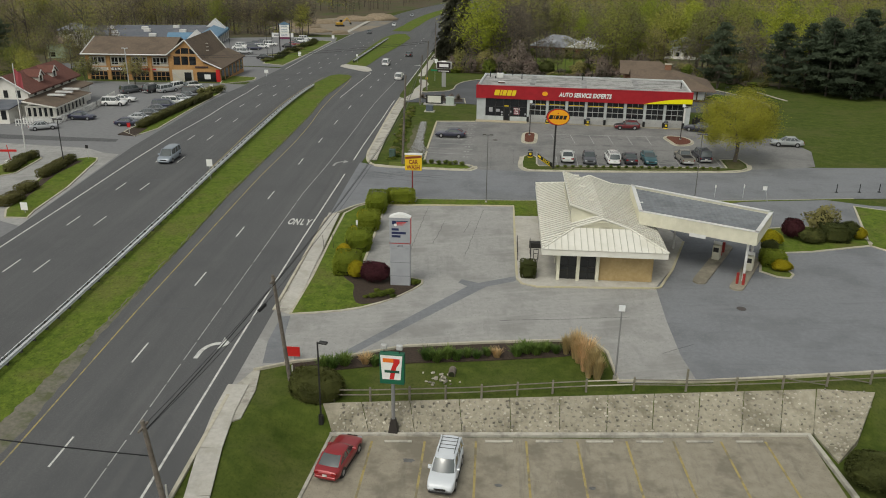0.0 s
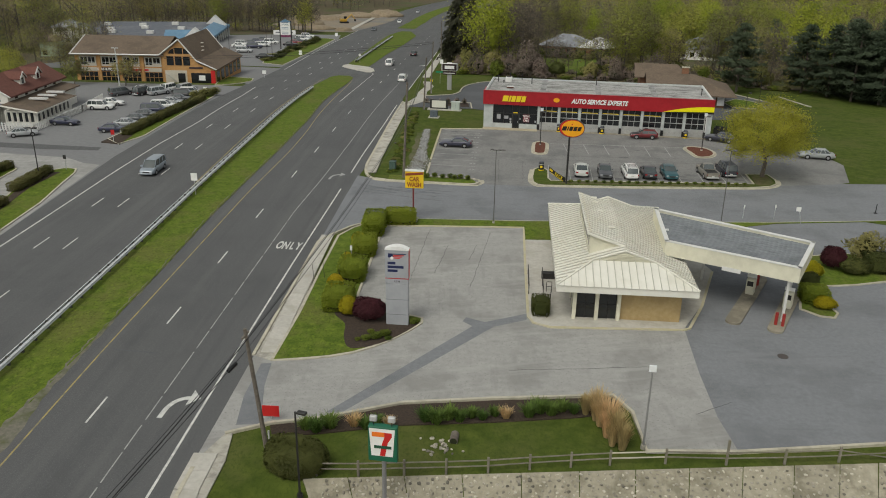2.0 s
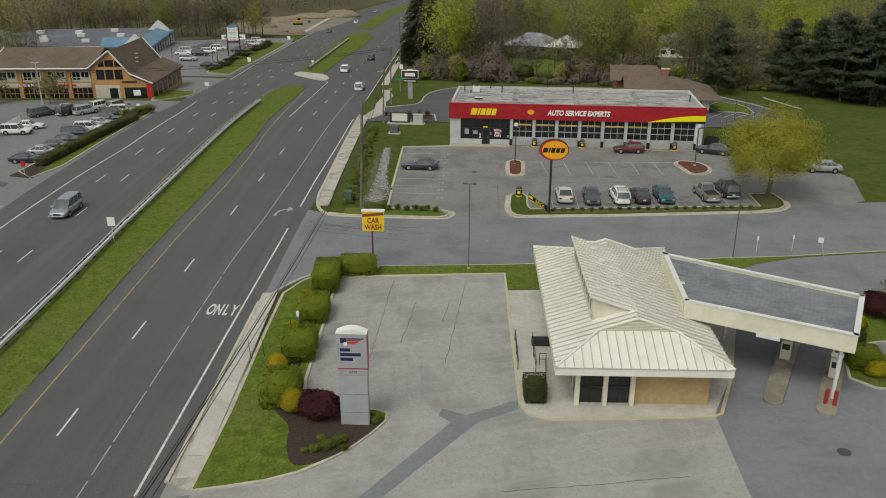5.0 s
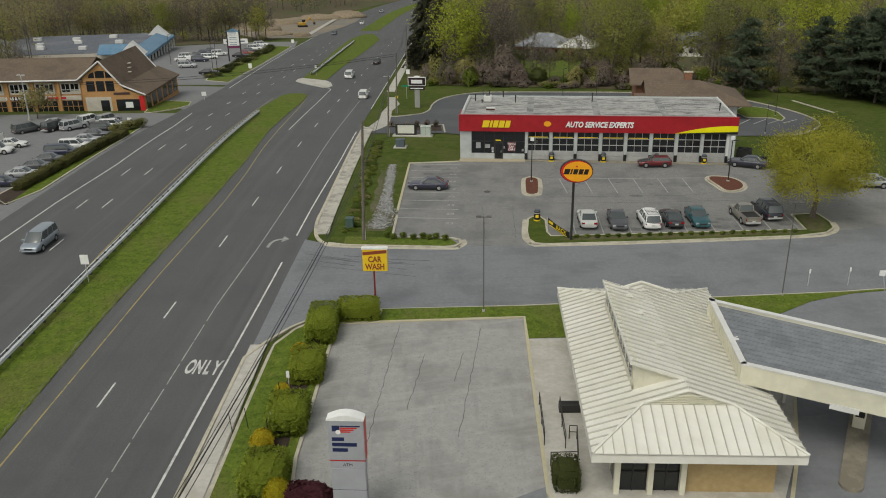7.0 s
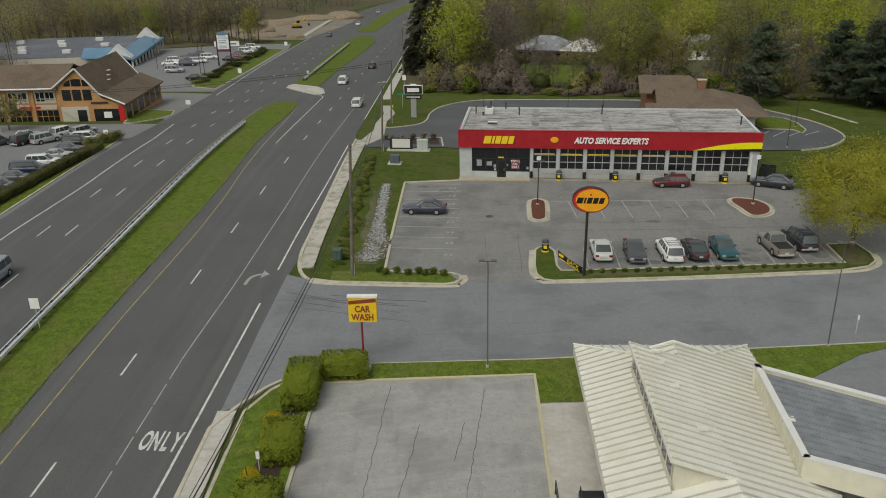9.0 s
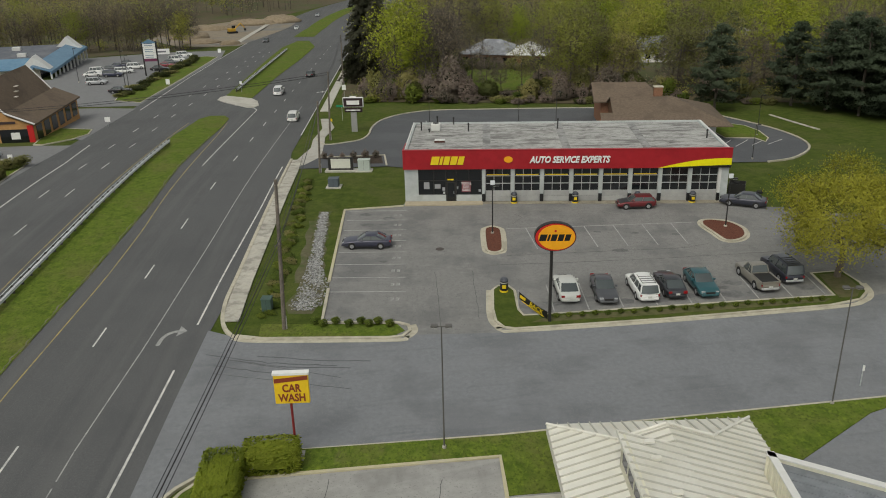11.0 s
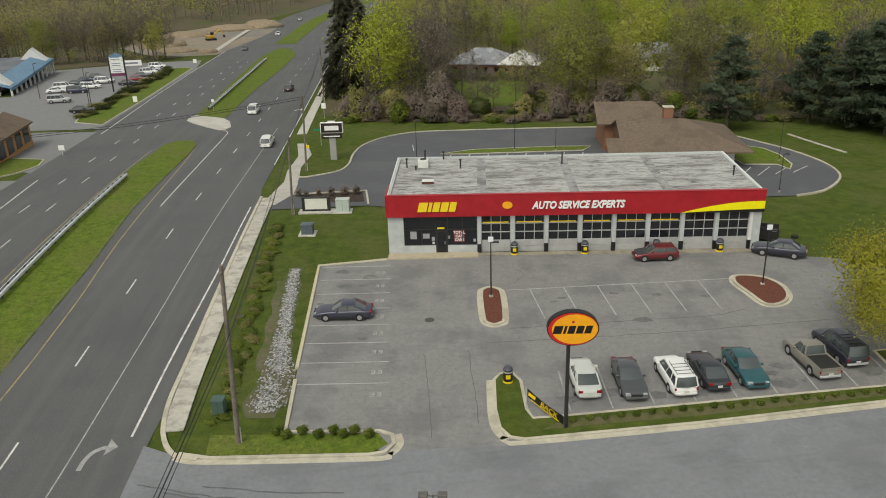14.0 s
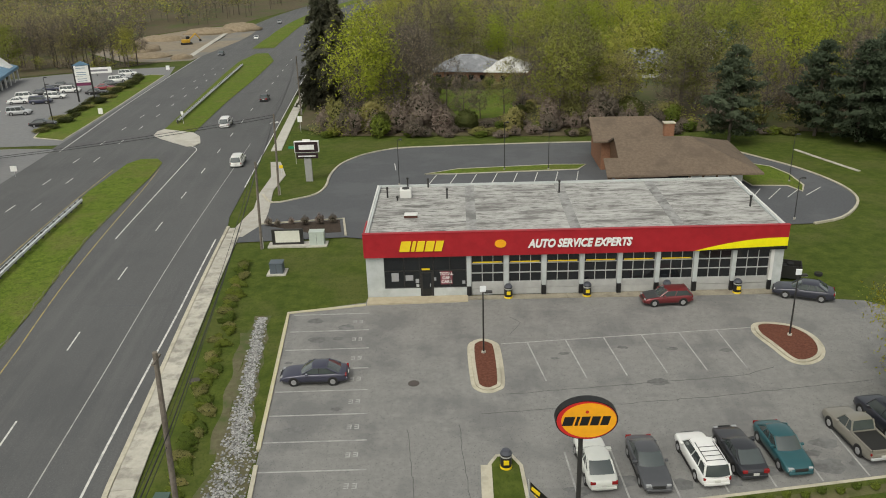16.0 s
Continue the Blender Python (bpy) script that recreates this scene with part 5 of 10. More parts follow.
def low_bank():
    s = thing("low_brown_building", (18.3, 169.6, -1.15), -2.0, "low building with a broad brown shingle hip roof", "building")
    part("wall", bx(1.4, 1.5, -1.5, 15.4, 13.5, 2.6), WOOD_BROWN, s, "brown timber and brick walls")
    part("wall", bx(0.2, 12.5, -1.5, 9.0, 22.0, 3.6), BRICK, s)
    W, R = 17.4, 5.3
    for pl_ in ([(0.9, 0, 2.6), (W, 0, 2.6), (W - 7.4, 7.5, R), (0.9, 7.5, R)], [(W, 0, 2.6), (W, 15, 2.6), (W - 7.4, 7.5, R)], [(W, 15, 2.6), (0.9, 15, 2.6), (0.9, 7.5, R), (W - 7.4, 7.5, R)]):
        part("roof_plane", slab3(pl_, 0.2), SHINGLE_BROWN, s)
    part("roof_plane", slab3([(-0.9, -0.1, 2.5), (6.2, -0.1, 2.5), (5.4, 3.4, 3.78), (-0.9, 3.4, 3.78)], 0.16), SHINGLE_BROWN, s, "lower brown shingle roof over the entrance")
    for pl_ in ([(-1.0, 11.6, 3.7), (9.8, 11.6, 3.7), (7.6, 17.0, 5.7), (-1.0, 17.0, 5.7)], [(9.8, 11.6, 3.7), (9.8, 22.4, 3.7), (7.6, 17.0, 5.7)], [(9.8, 22.4, 3.7), (-1.0, 22.4, 3.7), (-1.0, 17.0, 5.7), (7.6, 17.0, 5.7)]):
        part("roof_plane", slab3(pl_, 0.2), SHINGLE_BROWN, s)
    for u, v0, v1, z0, z1 in ((1.3, 0.8, 14.2, 2.6, 5.2), (-0.4, 12.4, 21.6, 3.7, 5.6)):
        bm = bmesh.new()
        lo = [bm.verts.new((u, v, z)) for v, z in ((v0, z0), (v1, z0), ((v0 + v1) / 2, z1))]
        hi = [bm.verts.new((u + 0.2, v, z)) for v, z in ((v0, z0), (v1, z0), ((v0 + v1) / 2, z1))]
        bm.faces.new(lo)
        bm.faces.new(hi[::-1])
        for k in range(3):
            bm.faces.new((lo[k], lo[(k + 1) % 3], hi[(k + 1) % 3], hi[k]))
        part("gable_wall", bm, WOOD_BROWN, s)
    for v in (0.6, 1.9):
        part("porch_post", bx(-0.5, v, -1.2, -0.25, v + 0.25, 2.45), WOOD_BROWN, s)
    part("chimney", bx(8.2, 12.1, 2.6, 9.5, 13.1, 5.75, 0.03), BRICK, s, "square brick chimney")
    part("chimney_cap", bx(8.1, 12.0, 5.75, 9.6, 13.2, 5.87), KERB, s)
    for i in range(4):
        part("white_panel", bx(9.3 + i * 1.6, 1.4, 0.6, 10.6 + i * 1.6, 1.5, 2.3), WHITE_PAINT, s)
    part("front_glazing", bx(1.8, 1.42, 0.6, 9.0, 1.5, 2.4), GLASS_DARK, s)
    part("side_step", bx(15.4, 0.2, -1.2, 17.8, 3.2, -0.2), CONCRETE, s)
    return s


low_bank()

# ---- shops across the highway ----
OCHRE = noise_mat("ochre_brick", (0.4, 0.22, 0.085), (0.5, 0.285, 0.12), 2.5, 0.85, 0.2, (0.34, 0.18, 0.07), 0.3, 0.5)
SIDING_GREY = noise_mat("grey_siding", (0.46, 0.42, 0.35), (0.54, 0.5, 0.43), 2.0, 0.8)
SHOP_SIGN = plain("shop_sign_dark", (0.05, 0.03, 0.03), 0.5)


def gable_shops():
    s = thing("shop_building", (-68.6, 175.2, -1.5), 7.5, "two storey ochre brick shops under a brown gabled roof", "building")
    s.scale = (0.95, 0.95, 0.95)
    # local x runs to the left as negative
    part("wall", bx(-31, 0.6, -1, -11.6, 14, 6.1), OCHRE, s)
    part("wall", bx(-11.4, 0, -1, 0, 22, 3.1), OCHRE, s)
    bm = bmesh.new()
    q = [(-11.4, 3.1), (0, 3.1), (-3.6, 4.4), (-7.4, 9.3), (-11.4, 6.3)]
    lo = [bm.verts.new((x, 0, z)) for x, z in q]
    hi = [bm.verts.new((x, 16, z)) for x, z in q]
    bm.faces.new(lo)
    bm.faces.new(hi[::-1])
    for i in range(5):
        bm.faces.new((lo[i], lo[(i + 1) % 5], hi[(i + 1) % 5], hi[i]))
    part("gable_wall", bm, OCHRE, s, "ochre brick gable")
    part("roof_plane", slab3([(-31.6, -0.5, 6.2), (-11, -0.5, 6.2), (-11, 8.5, 9.2), (-31.6, 8.5, 9.2)], 0.25), SHINGLE_BROWN, s, "brown shingle roof")
    part("roof_plane", slab3([(-11, 17, 6.2), (-31.6, 17, 6.2), (-31.6, 8.5, 9.2), (-11, 8.5, 9.2)], 0.25), SHINGLE_BROWN, s)
    part("roof_plane", slab3([(-7.4, -0.4, 9.6), (-11.8, -0.4, 6.2), (-11.8, 17, 6.2), (-7.4, 17, 9.6)], 0.25), SHINGLE_BROWN, s)
    part("roof_plane", slab3([(-7.4, -0.4, 9.6), (-7.4, 21, 9.6), (-3.8, 21, 5.1), (-3.8, -0.4, 5.1)], 0.25), SHINGLE_BROWN, s)
    part("roof_plane", slab3([(-3.8, -0.4, 5.1), (-3.8, 22.5, 5.1), (0.5, 22.5, 3.2), (0.5, -0.4, 3.2)], 0.25), SHINGLE_BROWN, s)
    for a, b in (((-7.4, -0.45, 9.62), (-11.9, -0.45, 6.2)), ((-7.4, -0.45, 9.62), (-3.8, -0.45, 5.12)), ((-3.8, -0.45, 5.12), (0.5, -0.45, 3.22)), ((-31.6, -0.5, 6.2), (-11.9, -0.5, 6.2)), ((-31.6, -0.5, 6.2), (-31.6, 8.5, 9.2)), ((-7.4, 21, 9.6), (-3.8, 21, 5.1))):
        part("rake_board", tb(a, b, 0.16, sides=4), WHITE_PAINT, s)
    # openings: upper floor, ground floor, pilasters and signs
    for i in range(4):
        x = -30.5 + i * 4.8
        part("balcony_opening", bx(x + 0.5, 0.5, 3.5, x + 4.2, 0.62, 5.7), SIDING_GREY, s, "recessed grey upper storey")
        part("window", bx(x + 0.8, 0.44, 3.9, x + 2.2, 0.5, 5.4), GLASS_DARK, s)
        for q in range(2):
            part("window_frame", bx(x + (1.46, 3.16)[q], 0.4, (3.9, 4.2)[q], x + (1.54, 3.24)[q], 0.44, 5.4), WHITE_PAINT, s)
        part("balcony_rail", bx(x + 0.5, 0.3, 4.3, x + 4.2, 0.34, 4.38), WHITE_PAINT, s)
        part("shop_frame", bx(x + 0.5, 0.46, 1.15, x + 4.2, 0.5, 1.23), OCHRE, s)
        for q in range(3):
            part("shop_frame", bx(x + 1.3 + q * 1.0, 0.46, -0.2, x + 1.38 + q * 1.0, 0.5, 2.2), OCHRE, s)
        part("window", bx(x + 2.5, 0.44, 4.2, x + 3.9, 0.5, 5.4), GLASS_DARK, s)
        part("shop_window", bx(x + 0.5, 0.5, -0.2, x + 4.2, 0.62, 2.2), GLASS_DARK, s, "dark shop window")
        part("pilaster", bx(x - 0.1, 0.3, -0.5, x + 0.4, 0.6, 6.0), OCHRE, s)
        part("sign_board", bx(x + 0.5, 0.4, 2.4, x + 4.2, 0.6, 3.2), SHOP_SIGN if i == 1 else SIDING_GREY, s)
    for x, t_ in ((-24.0, "SPAS & POOLS"),):
        t = part("sign_lettering", letters(t_, 0.75, SIGN_WHITE, depth=0.03, bold=0.03), None, s, "white sign letters")
        t.matrix_basis = pose(x + 0.2, 0.36, 2.8, 90, 0, 0)
    part("sign_bar", bx(-18.4, 0.34, 2.6, -14.8, 0.4, 3.0), SIGN_RED, s, "small red shop sign")
    for x in (-10.4, -8.6, -6.8):
        part("window", bx(x, -0.06, 4.0, x + 1.5, 0.0, 5.9), GLASS_DARK, s)
    bm = bmesh.new()
    arc = [(-7.6 + 2.3 * math.cos(a), 6.5 + 1.3 * math.sin(a)) for a in np.linspace(0, math.pi, 13)]
    face3(bm, [(x, -0.05, z) for x, z in arc])
    part("arched_window", bm, GLASS_DARK, s, "half-round gable window")
    for x in (-8.6, -6.7):
        part("window_bar", bx(x - 0.08, -0.08, 6.5, x + 0.08, -0.04, 7.6), OCHRE, s)
    part("recess", bx(-11.0, -0.05, -0.3, -6.2, 0.0, 2.9), SIDING_GREY, s)
    part("shop_door", bx(-8.2, -0.1, -0.3, -6.6, -0.05, 2.3), GLASS_DARK, s)
    part("stair_rail", tb((-10.8, -0.2, 2.4), (-8.6, -0.2, 0.4), 0.06, sides=5), STEEL, s)
    part("shop_window", bx(-5.3, -0.08, -0.3, -0.9, 0.0, 2.4), GLASS_DARK, s, "dark corner shop window")
    part("window_notice", bx(-3.6, -0.12, 0.8, -2.2, -0.09, 1.9), SIGN_WHITE, s)
    part("corner_panel", bx(-0.9, -0.12, -0.5, 0.05, 0.0, 3.0), SIGN_RED, s, "red corner panel")
    for k in range(6):
        part("side_window", bx(0.0, 1.2 + k * 3.5, 0.2, 0.06, 3.6 + k * 3.5, 2.6), GLASS_DARK, s)
    part("number_bar", bx(-5.6, -0.1, 3.3, -2.6, 0.0, 3.7), SHOP_SIGN, s)
    part("walk", bx(-31, -2.2, -1, 0.4, 0, -0.15), CONCRETE, s, "pale concrete walk before the shops")
    for k in range(3):
        part("skylight", bx(-5.6 + k * 0.5, 9.5 - k * 1.6, 7.6 - k * 0.6, -5.1 + k * 0.5, 10.4 - k * 1.6, 7.7 - k * 0.6), SIDING_GREY, s)
    return s


gable_shops()

BLUE_METAL = noise_mat("blue_metal_roof", (0.1, 0.2, 0.3), (0.15, 0.26, 0.36), 1.0, 0.5, c3=(0.08, 0.16, 0.25), scale3=0.2, amount3=0.5)
FLAT_DARK = noise_mat("dark_flat_roof", (0.09, 0.1, 0.12), (0.14, 0.15, 0.17), 0.8, 0.9, 0.1, (0.2, 0.2, 0.21), 0.1, 0.5)


def blue_center():
    s = thing("strip_mall", (-105.2, 253.0, -6.0), 14.0, "strip mall with a blue metal canopy over white columns", "building")
    s.scale = (1, 1, 0.76)
    part("wall", bx(-46, 3, -1, -3, 46, 4.6), SIDING_GREY, s)
    part("flat_roof", bx(-46, 3, 4.6, -3.2, 46, 4.8), FLAT_DARK, s, "dark flat roof with units")
    part("shop_front", bx(-3, 3, -1, -2.8, 46, 3.2), GLASS_DARK, s)
    part("canopy_roof", slab3([(-4.2, 0, 5.6), (0.3, 0, 3.6), (0.3, 46, 3.6), (-4.2, 46, 5.6)], 0.3), BLUE_METAL, s, "sloping blue metal canopy")
    part("canopy_edge", bx(0.1, 0, 2.7, 0.35, 46, 3.5), BLUE_METAL, s)
    for k in range(11):
        part("column", bx(-0.2, 0.6 + k * 4.4, -1, 0.2, 1.1 + k * 4.4, 3.2), WHITE_PAINT, s)
    for v in (2.0, 40.0):
        bm = bmesh.new()
        q = [(-7.5, 4.0), (-0.3, 4.0), (-3.9, 8.4)]
        prism_pts = [[(x, v, z) for x, z in q], [(x, v + 3.5, z) for x, z in q]]
        lo = [bm.verts.new(p) for p in prism_pts[0]]
        hi = [bm.verts.new(p) for p in prism_pts[1]]
        bm.faces.new(lo)
        bm.faces.new(hi[::-1])
        for i in range(3):
            bm.faces.new((lo[i], lo[(i + 1) % 3], hi[(i + 1) % 3], hi[i]))
        part("gable_sign", bm, WHITE_PAINT, s, "white gabled sign face")
    part("front_gable_roof", slab3([(-13, 1.0, 4.4), (-3.9, 1.0, 4.4), (-3.9, 5.5, 7.2), (-13, 5.5, 7.2)], 0.2), BLUE_METAL, s)
    for k in range(9):
        x, y = -42 + (k * 7.3) % 34, 8 + (k * 11.7) % 33
        part("roof_unit", bx(x, y, 4.8, x + 2.2, y + 1.6, 6.0, 0.05), WHITE_PAINT, s, "pale rooftop air unit")
    return s


blue_center()

ROOF_RED = noise_mat("dark_red_shingles", (0.115, 0.05, 0.04), (0.16, 0.072, 0.056), 2.5, 0.95, 0.4)
SIDING_WHITE = noise_mat("cream_siding", (0.66, 0.64, 0.58), (0.74, 0.72, 0.66), 2.0, 0.7)


def roof_gable(s, x0, x1, y0, y1, e, r, mat, label=""):
    """A gable roof whose ridge runs along y."""
    c = (x0 + x1) / 2
    part("roof_plane", slab3([(c, y0, r), (x0, y0, e), (x0, y1, e), (c, y1, r)], 0.22), mat, s, label)
    part("roof_plane", slab3([(x1, y0, e), (c, y0, r), (c, y1, r), (x1, y1, e)], 0.22), mat, s, label)


def restaurant():
    s = thing("restaurant_house", (-81.6, 127.1, 0.0), 7.0, "white sided house restaurant with a dark red shingle roof and dormers", "building")
    E_, R_ = 4.6, 6.9
    bm = bmesh.new()
    q = [(-7.4, 0), (0, 0), (0, E_), (-3.7, R_ - 0.15), (-7.4, E_)]
    lo = [bm.verts.new((x, 0, z)) for x, z in q]
    hi = [bm.verts.new((x, 18, z)) for x, z in q]
    bm.faces.new(lo)
    bm.faces.new(hi[::-1])
    for i in range(5):
        bm.faces.new((lo[i], lo[(i + 1) % 5], hi[(i + 1) % 5], hi[i]))
    part("wall", bm, SIDING_WHITE, s, "white clapboard walls")
    roof_gable(s, -8.1, 0.7, -0.5, 18.5, E_ - 0.25, R_ + 0.15, ROOF_RED, "dark red shingle roof")
    for x0, z0, x1, z1 in ((-3.7, R_ + 0.15, 0.7, E_ - 0.25), (-3.7, R_ + 0.15, -8.1, E_ - 0.25)):
        part("rake_board", tb((x0, -0.55, z0 - 0.1), (x1, -0.55, z1 - 0.1), 0.11, sides=4), WHITE_PAINT, s)
    for v in (5.6, 10.6):
        d = part("dormer", bx(-2.4, v, 5.0, -0.7, v + 1.6, 6.2), SIDING_WHITE, s, "small white dormer")
        part("dormer_window", bx(-0.7, v + 0.5, 5.3, -0.64, v + 1.1, 6.2), GLASS_DARK, d)
        bm = bmesh.new()
        for x in (-0.7, -0.76):
            face3(bm, [(x, v, 6.2), (x, v + 1.6, 6.2), (x, v + 0.8, 7.0)])
        part("dormer_gable", bm, SIDING_WHITE, d)
        part("dormer_roof", slab3([(-3.6, v + 0.8, 7.15), (-0.5, v + 0.8, 7.15), (-0.5, v - 0.3, 6.1), (-3.6, v - 0.3, 6.1)], 0.12), ROOF_RED, d)
        part("dormer_roof", slab3([(-0.5, v + 0.8, 7.15), (-3.6, v + 0.8, 7.15), (-3.6, v + 1.9, 6.1), (-0.5, v + 1.9, 6.1)], 0.12), ROOF_RED, d)
        part("dormer_trim", tb((-0.46, v + 0.8, 7.15), (-0.46, v - 0.3, 6.1), 0.09, sides=4), WHITE_PAINT, d)
        part("dormer_trim", tb((-0.46, v + 0.8, 7.15), (-0.46, v + 1.9, 6.1), 0.09, sides=4), WHITE_PAINT, d)
    for x in (-5.8, -3.7, -1.6):
        part("window", bx(x - 0.35, -0.06, 3.5, x + 0.35, 0.0, 4.7), GLASS_DARK, s)
    for k in range(5):
        part("upper_window", bx(0.0, 2.0 + k * 3.2, 3.6, 0.06, 2.8 + k * 3.2, 4.25), GLASS_DARK, s)
    part("front_porch_roof", slab3([(-8.5, 0, 3.2), (-8.5, -4.4, 2.5), (-1.2, -4.4, 2.5), (-0.4, 0, 3.2)], 0.15), FLAT_DARK, s, "dark low roof over the front room")
    part("front_room", bx(-8.2, -4.0, 0, -1.6, 0, 2.5), SIDING_WHITE, s)
    for k in range(5):
        part("window", bx(-7.8 + k * 1.25, -4.06, 0.7, -7.0 + k * 1.25, -4.0, 2.2), GLASS_DARK, s)
    # lean-to dining porch
    part("porch_wall", bx(0, -1.6, 0, 4.8, 10.4, 2.5), SIDING_WHITE, s)
    part("porch_wall", bx(0, 10.4, 0, 2.4, 17.6, 2.7), SIDING_WHITE, s)
    part("porch_roof", slab3([(0, -2.4, 3.5), (5.6, -2.4, 2.55), (5.6, 11.0, 2.55), (0, 11.0, 3.5)], 0.2), SHINGLE_BROWN, s, "brown porch roof")
    part("porch_roof", slab3([(0, 11.0, 3.5), (3.0, 11.0, 3.0), (3.0, 18.2, 3.0), (0, 18.2, 3.5)], 0.2), SHINGLE_BROWN, s, "brown porch roof")
    for k in range(8):
        part("porch_window", bx(4.8, -1.1 + k * 1.4, 0.8, 4.86, -0.4 + k * 1.4, 2.2), GLASS_DARK, s)
        part("porch_column", bx(4.8, -1.5 + k * 1.4, 0, 4.98, -1.28 + k * 1.4, 2.4), SIDING_WHITE, s)
    for k in range(5):
        part("porch_window", bx(0.4 + k * 0.9, -1.66, 0.8, 0.85 + k * 0.9, -1.6, 2.2), GLASS_DARK, s)
        part("porch_column", bx(0.05 + k * 0.9, -1.76, 0, 0.22 + k * 0.9, -1.6, 2.4), SIDING_WHITE, s)
    part("fascia_board", bx(5.5, -2.4, 2.28, 5.64, 11.0, 2.5), SIDING_WHITE, s)
    part("fascia_board", slab3([(0, -2.48, 3.46), (5.6, -2.48, 2.52), (5.6, -2.38, 2.52), (0, -2.38, 3.46)], 0.22), SIDING_WHITE, s)
    for k in range(3):
        part("roof_light", bx(1.4, 3.4 + k * 2.9, 3.25, 4.3, 4.1 + k * 2.9, 3.5), WHITE_PAINT, s, "white roof light")
    return s


restaurant()


def far_house(at, turn, w, d, h, roof_mat, wall_mat, label):
    s = thing("house", at, turn, label, "house", group="houses among the trees")
    part("wall", bx(0, 0, -1.5, w, d, h), wall_mat, s)
    for pl_ in hip(-0.6, -0.6, w + 0.6, d + 0.6, h, d * 0.28):
        part("roof_plane", slab3(pl_, 0.15), roof_mat, s)
    for k in range(int(w / 2.6)):
        part("window", bx(0.8 + k * 2.6, -0.05, 1.0, 2.0 + k * 2.6, 0.0, 2.2), GLASS_DARK, s)
    return s


ROOF_GREY = noise_mat("pale_grey_shingles", (0.187, 0.195, 0.211), (0.257, 0.265, 0.281), 1.5, 0.9, c3=(0.42, 0.43, 0.45), scale3=0.3, amount3=0.6)
far_house((-4.6, 270, -6.0), -14, 15, 11, 3.0, ROOF_GREY, BRICK, "brick rancher with a grey hip roof among trees")
far_house((7.6, 265.2, -5.8), -14, 9, 10, 3.1, WHITE_PAINT, BRICK, "brick house wing with a bright white hip roof")
far_house((37, 270, -6.0), -6, 16, 10, 3.4, ROOF_GREY, SIDING_WHITE, "white house with a grey roof among trees")
far_house((66, 300, -7.0), 8, 13, 9, 4.5, ROOF_GREY, SIDING_WHITE, "white two storey house with a grey roof among trees")
far_house((-149, 243, -4.8), 12, 8, 7, 5.4, ROOF_GREY, SIDING_WHITE, "white two storey house behind the shops")
far_house((-132.5, 211, -3.6), 12, 4.6, 5.5, 4.6, SHINGLE_BROWN, plain("pale_green_siding", (0.3, 0.36, 0.25), 0.8), "pale green house behind the shops")


# ---- cars ----
TYRE = noise_mat("tyre_rubber", (0.015, 0.015, 0.015), (0.028, 0.028, 0.028), 8.0, 0.85, space="object")
RIM = plain("alloy_rim", (0.42, 0.42, 0.43), 0.35, 0.6)
CAR_GLASS = plain("car_glass", (0.05, 0.062, 0.062), 0.1, 0.0, 0.8, coat=0.8)
TRIM_BLACK = plain("black_trim", (0.02, 0.02, 0.02), 0.6)
LAMP_CLEAR = plain("headlamp", (0.34, 0.35, 0.36), 0.15)
LAMP_RED = plain("tail_lamp", (0.25, 0.01, 0.012), 0.2)
PLATE = plain("blank_plate", (0.55, 0.55, 0.52), 0.5)
PAINTS = {}


def paint(rgb):
    if rgb not in PAINTS:
        PAINTS[rgb] = noise_mat("car_paint", tuple(v * 0.94 for v in rgb), rgb, 2.0, 0.35, metal=0.25 if max(rgb) < 0.5 else 0.0, spec=0.5, coat=0.6, space="object", c3=tuple(v * 0.8 + 0.02 for v in rgb), scale3=0.7, amount3=0.25)
    return PAINTS[rgb]


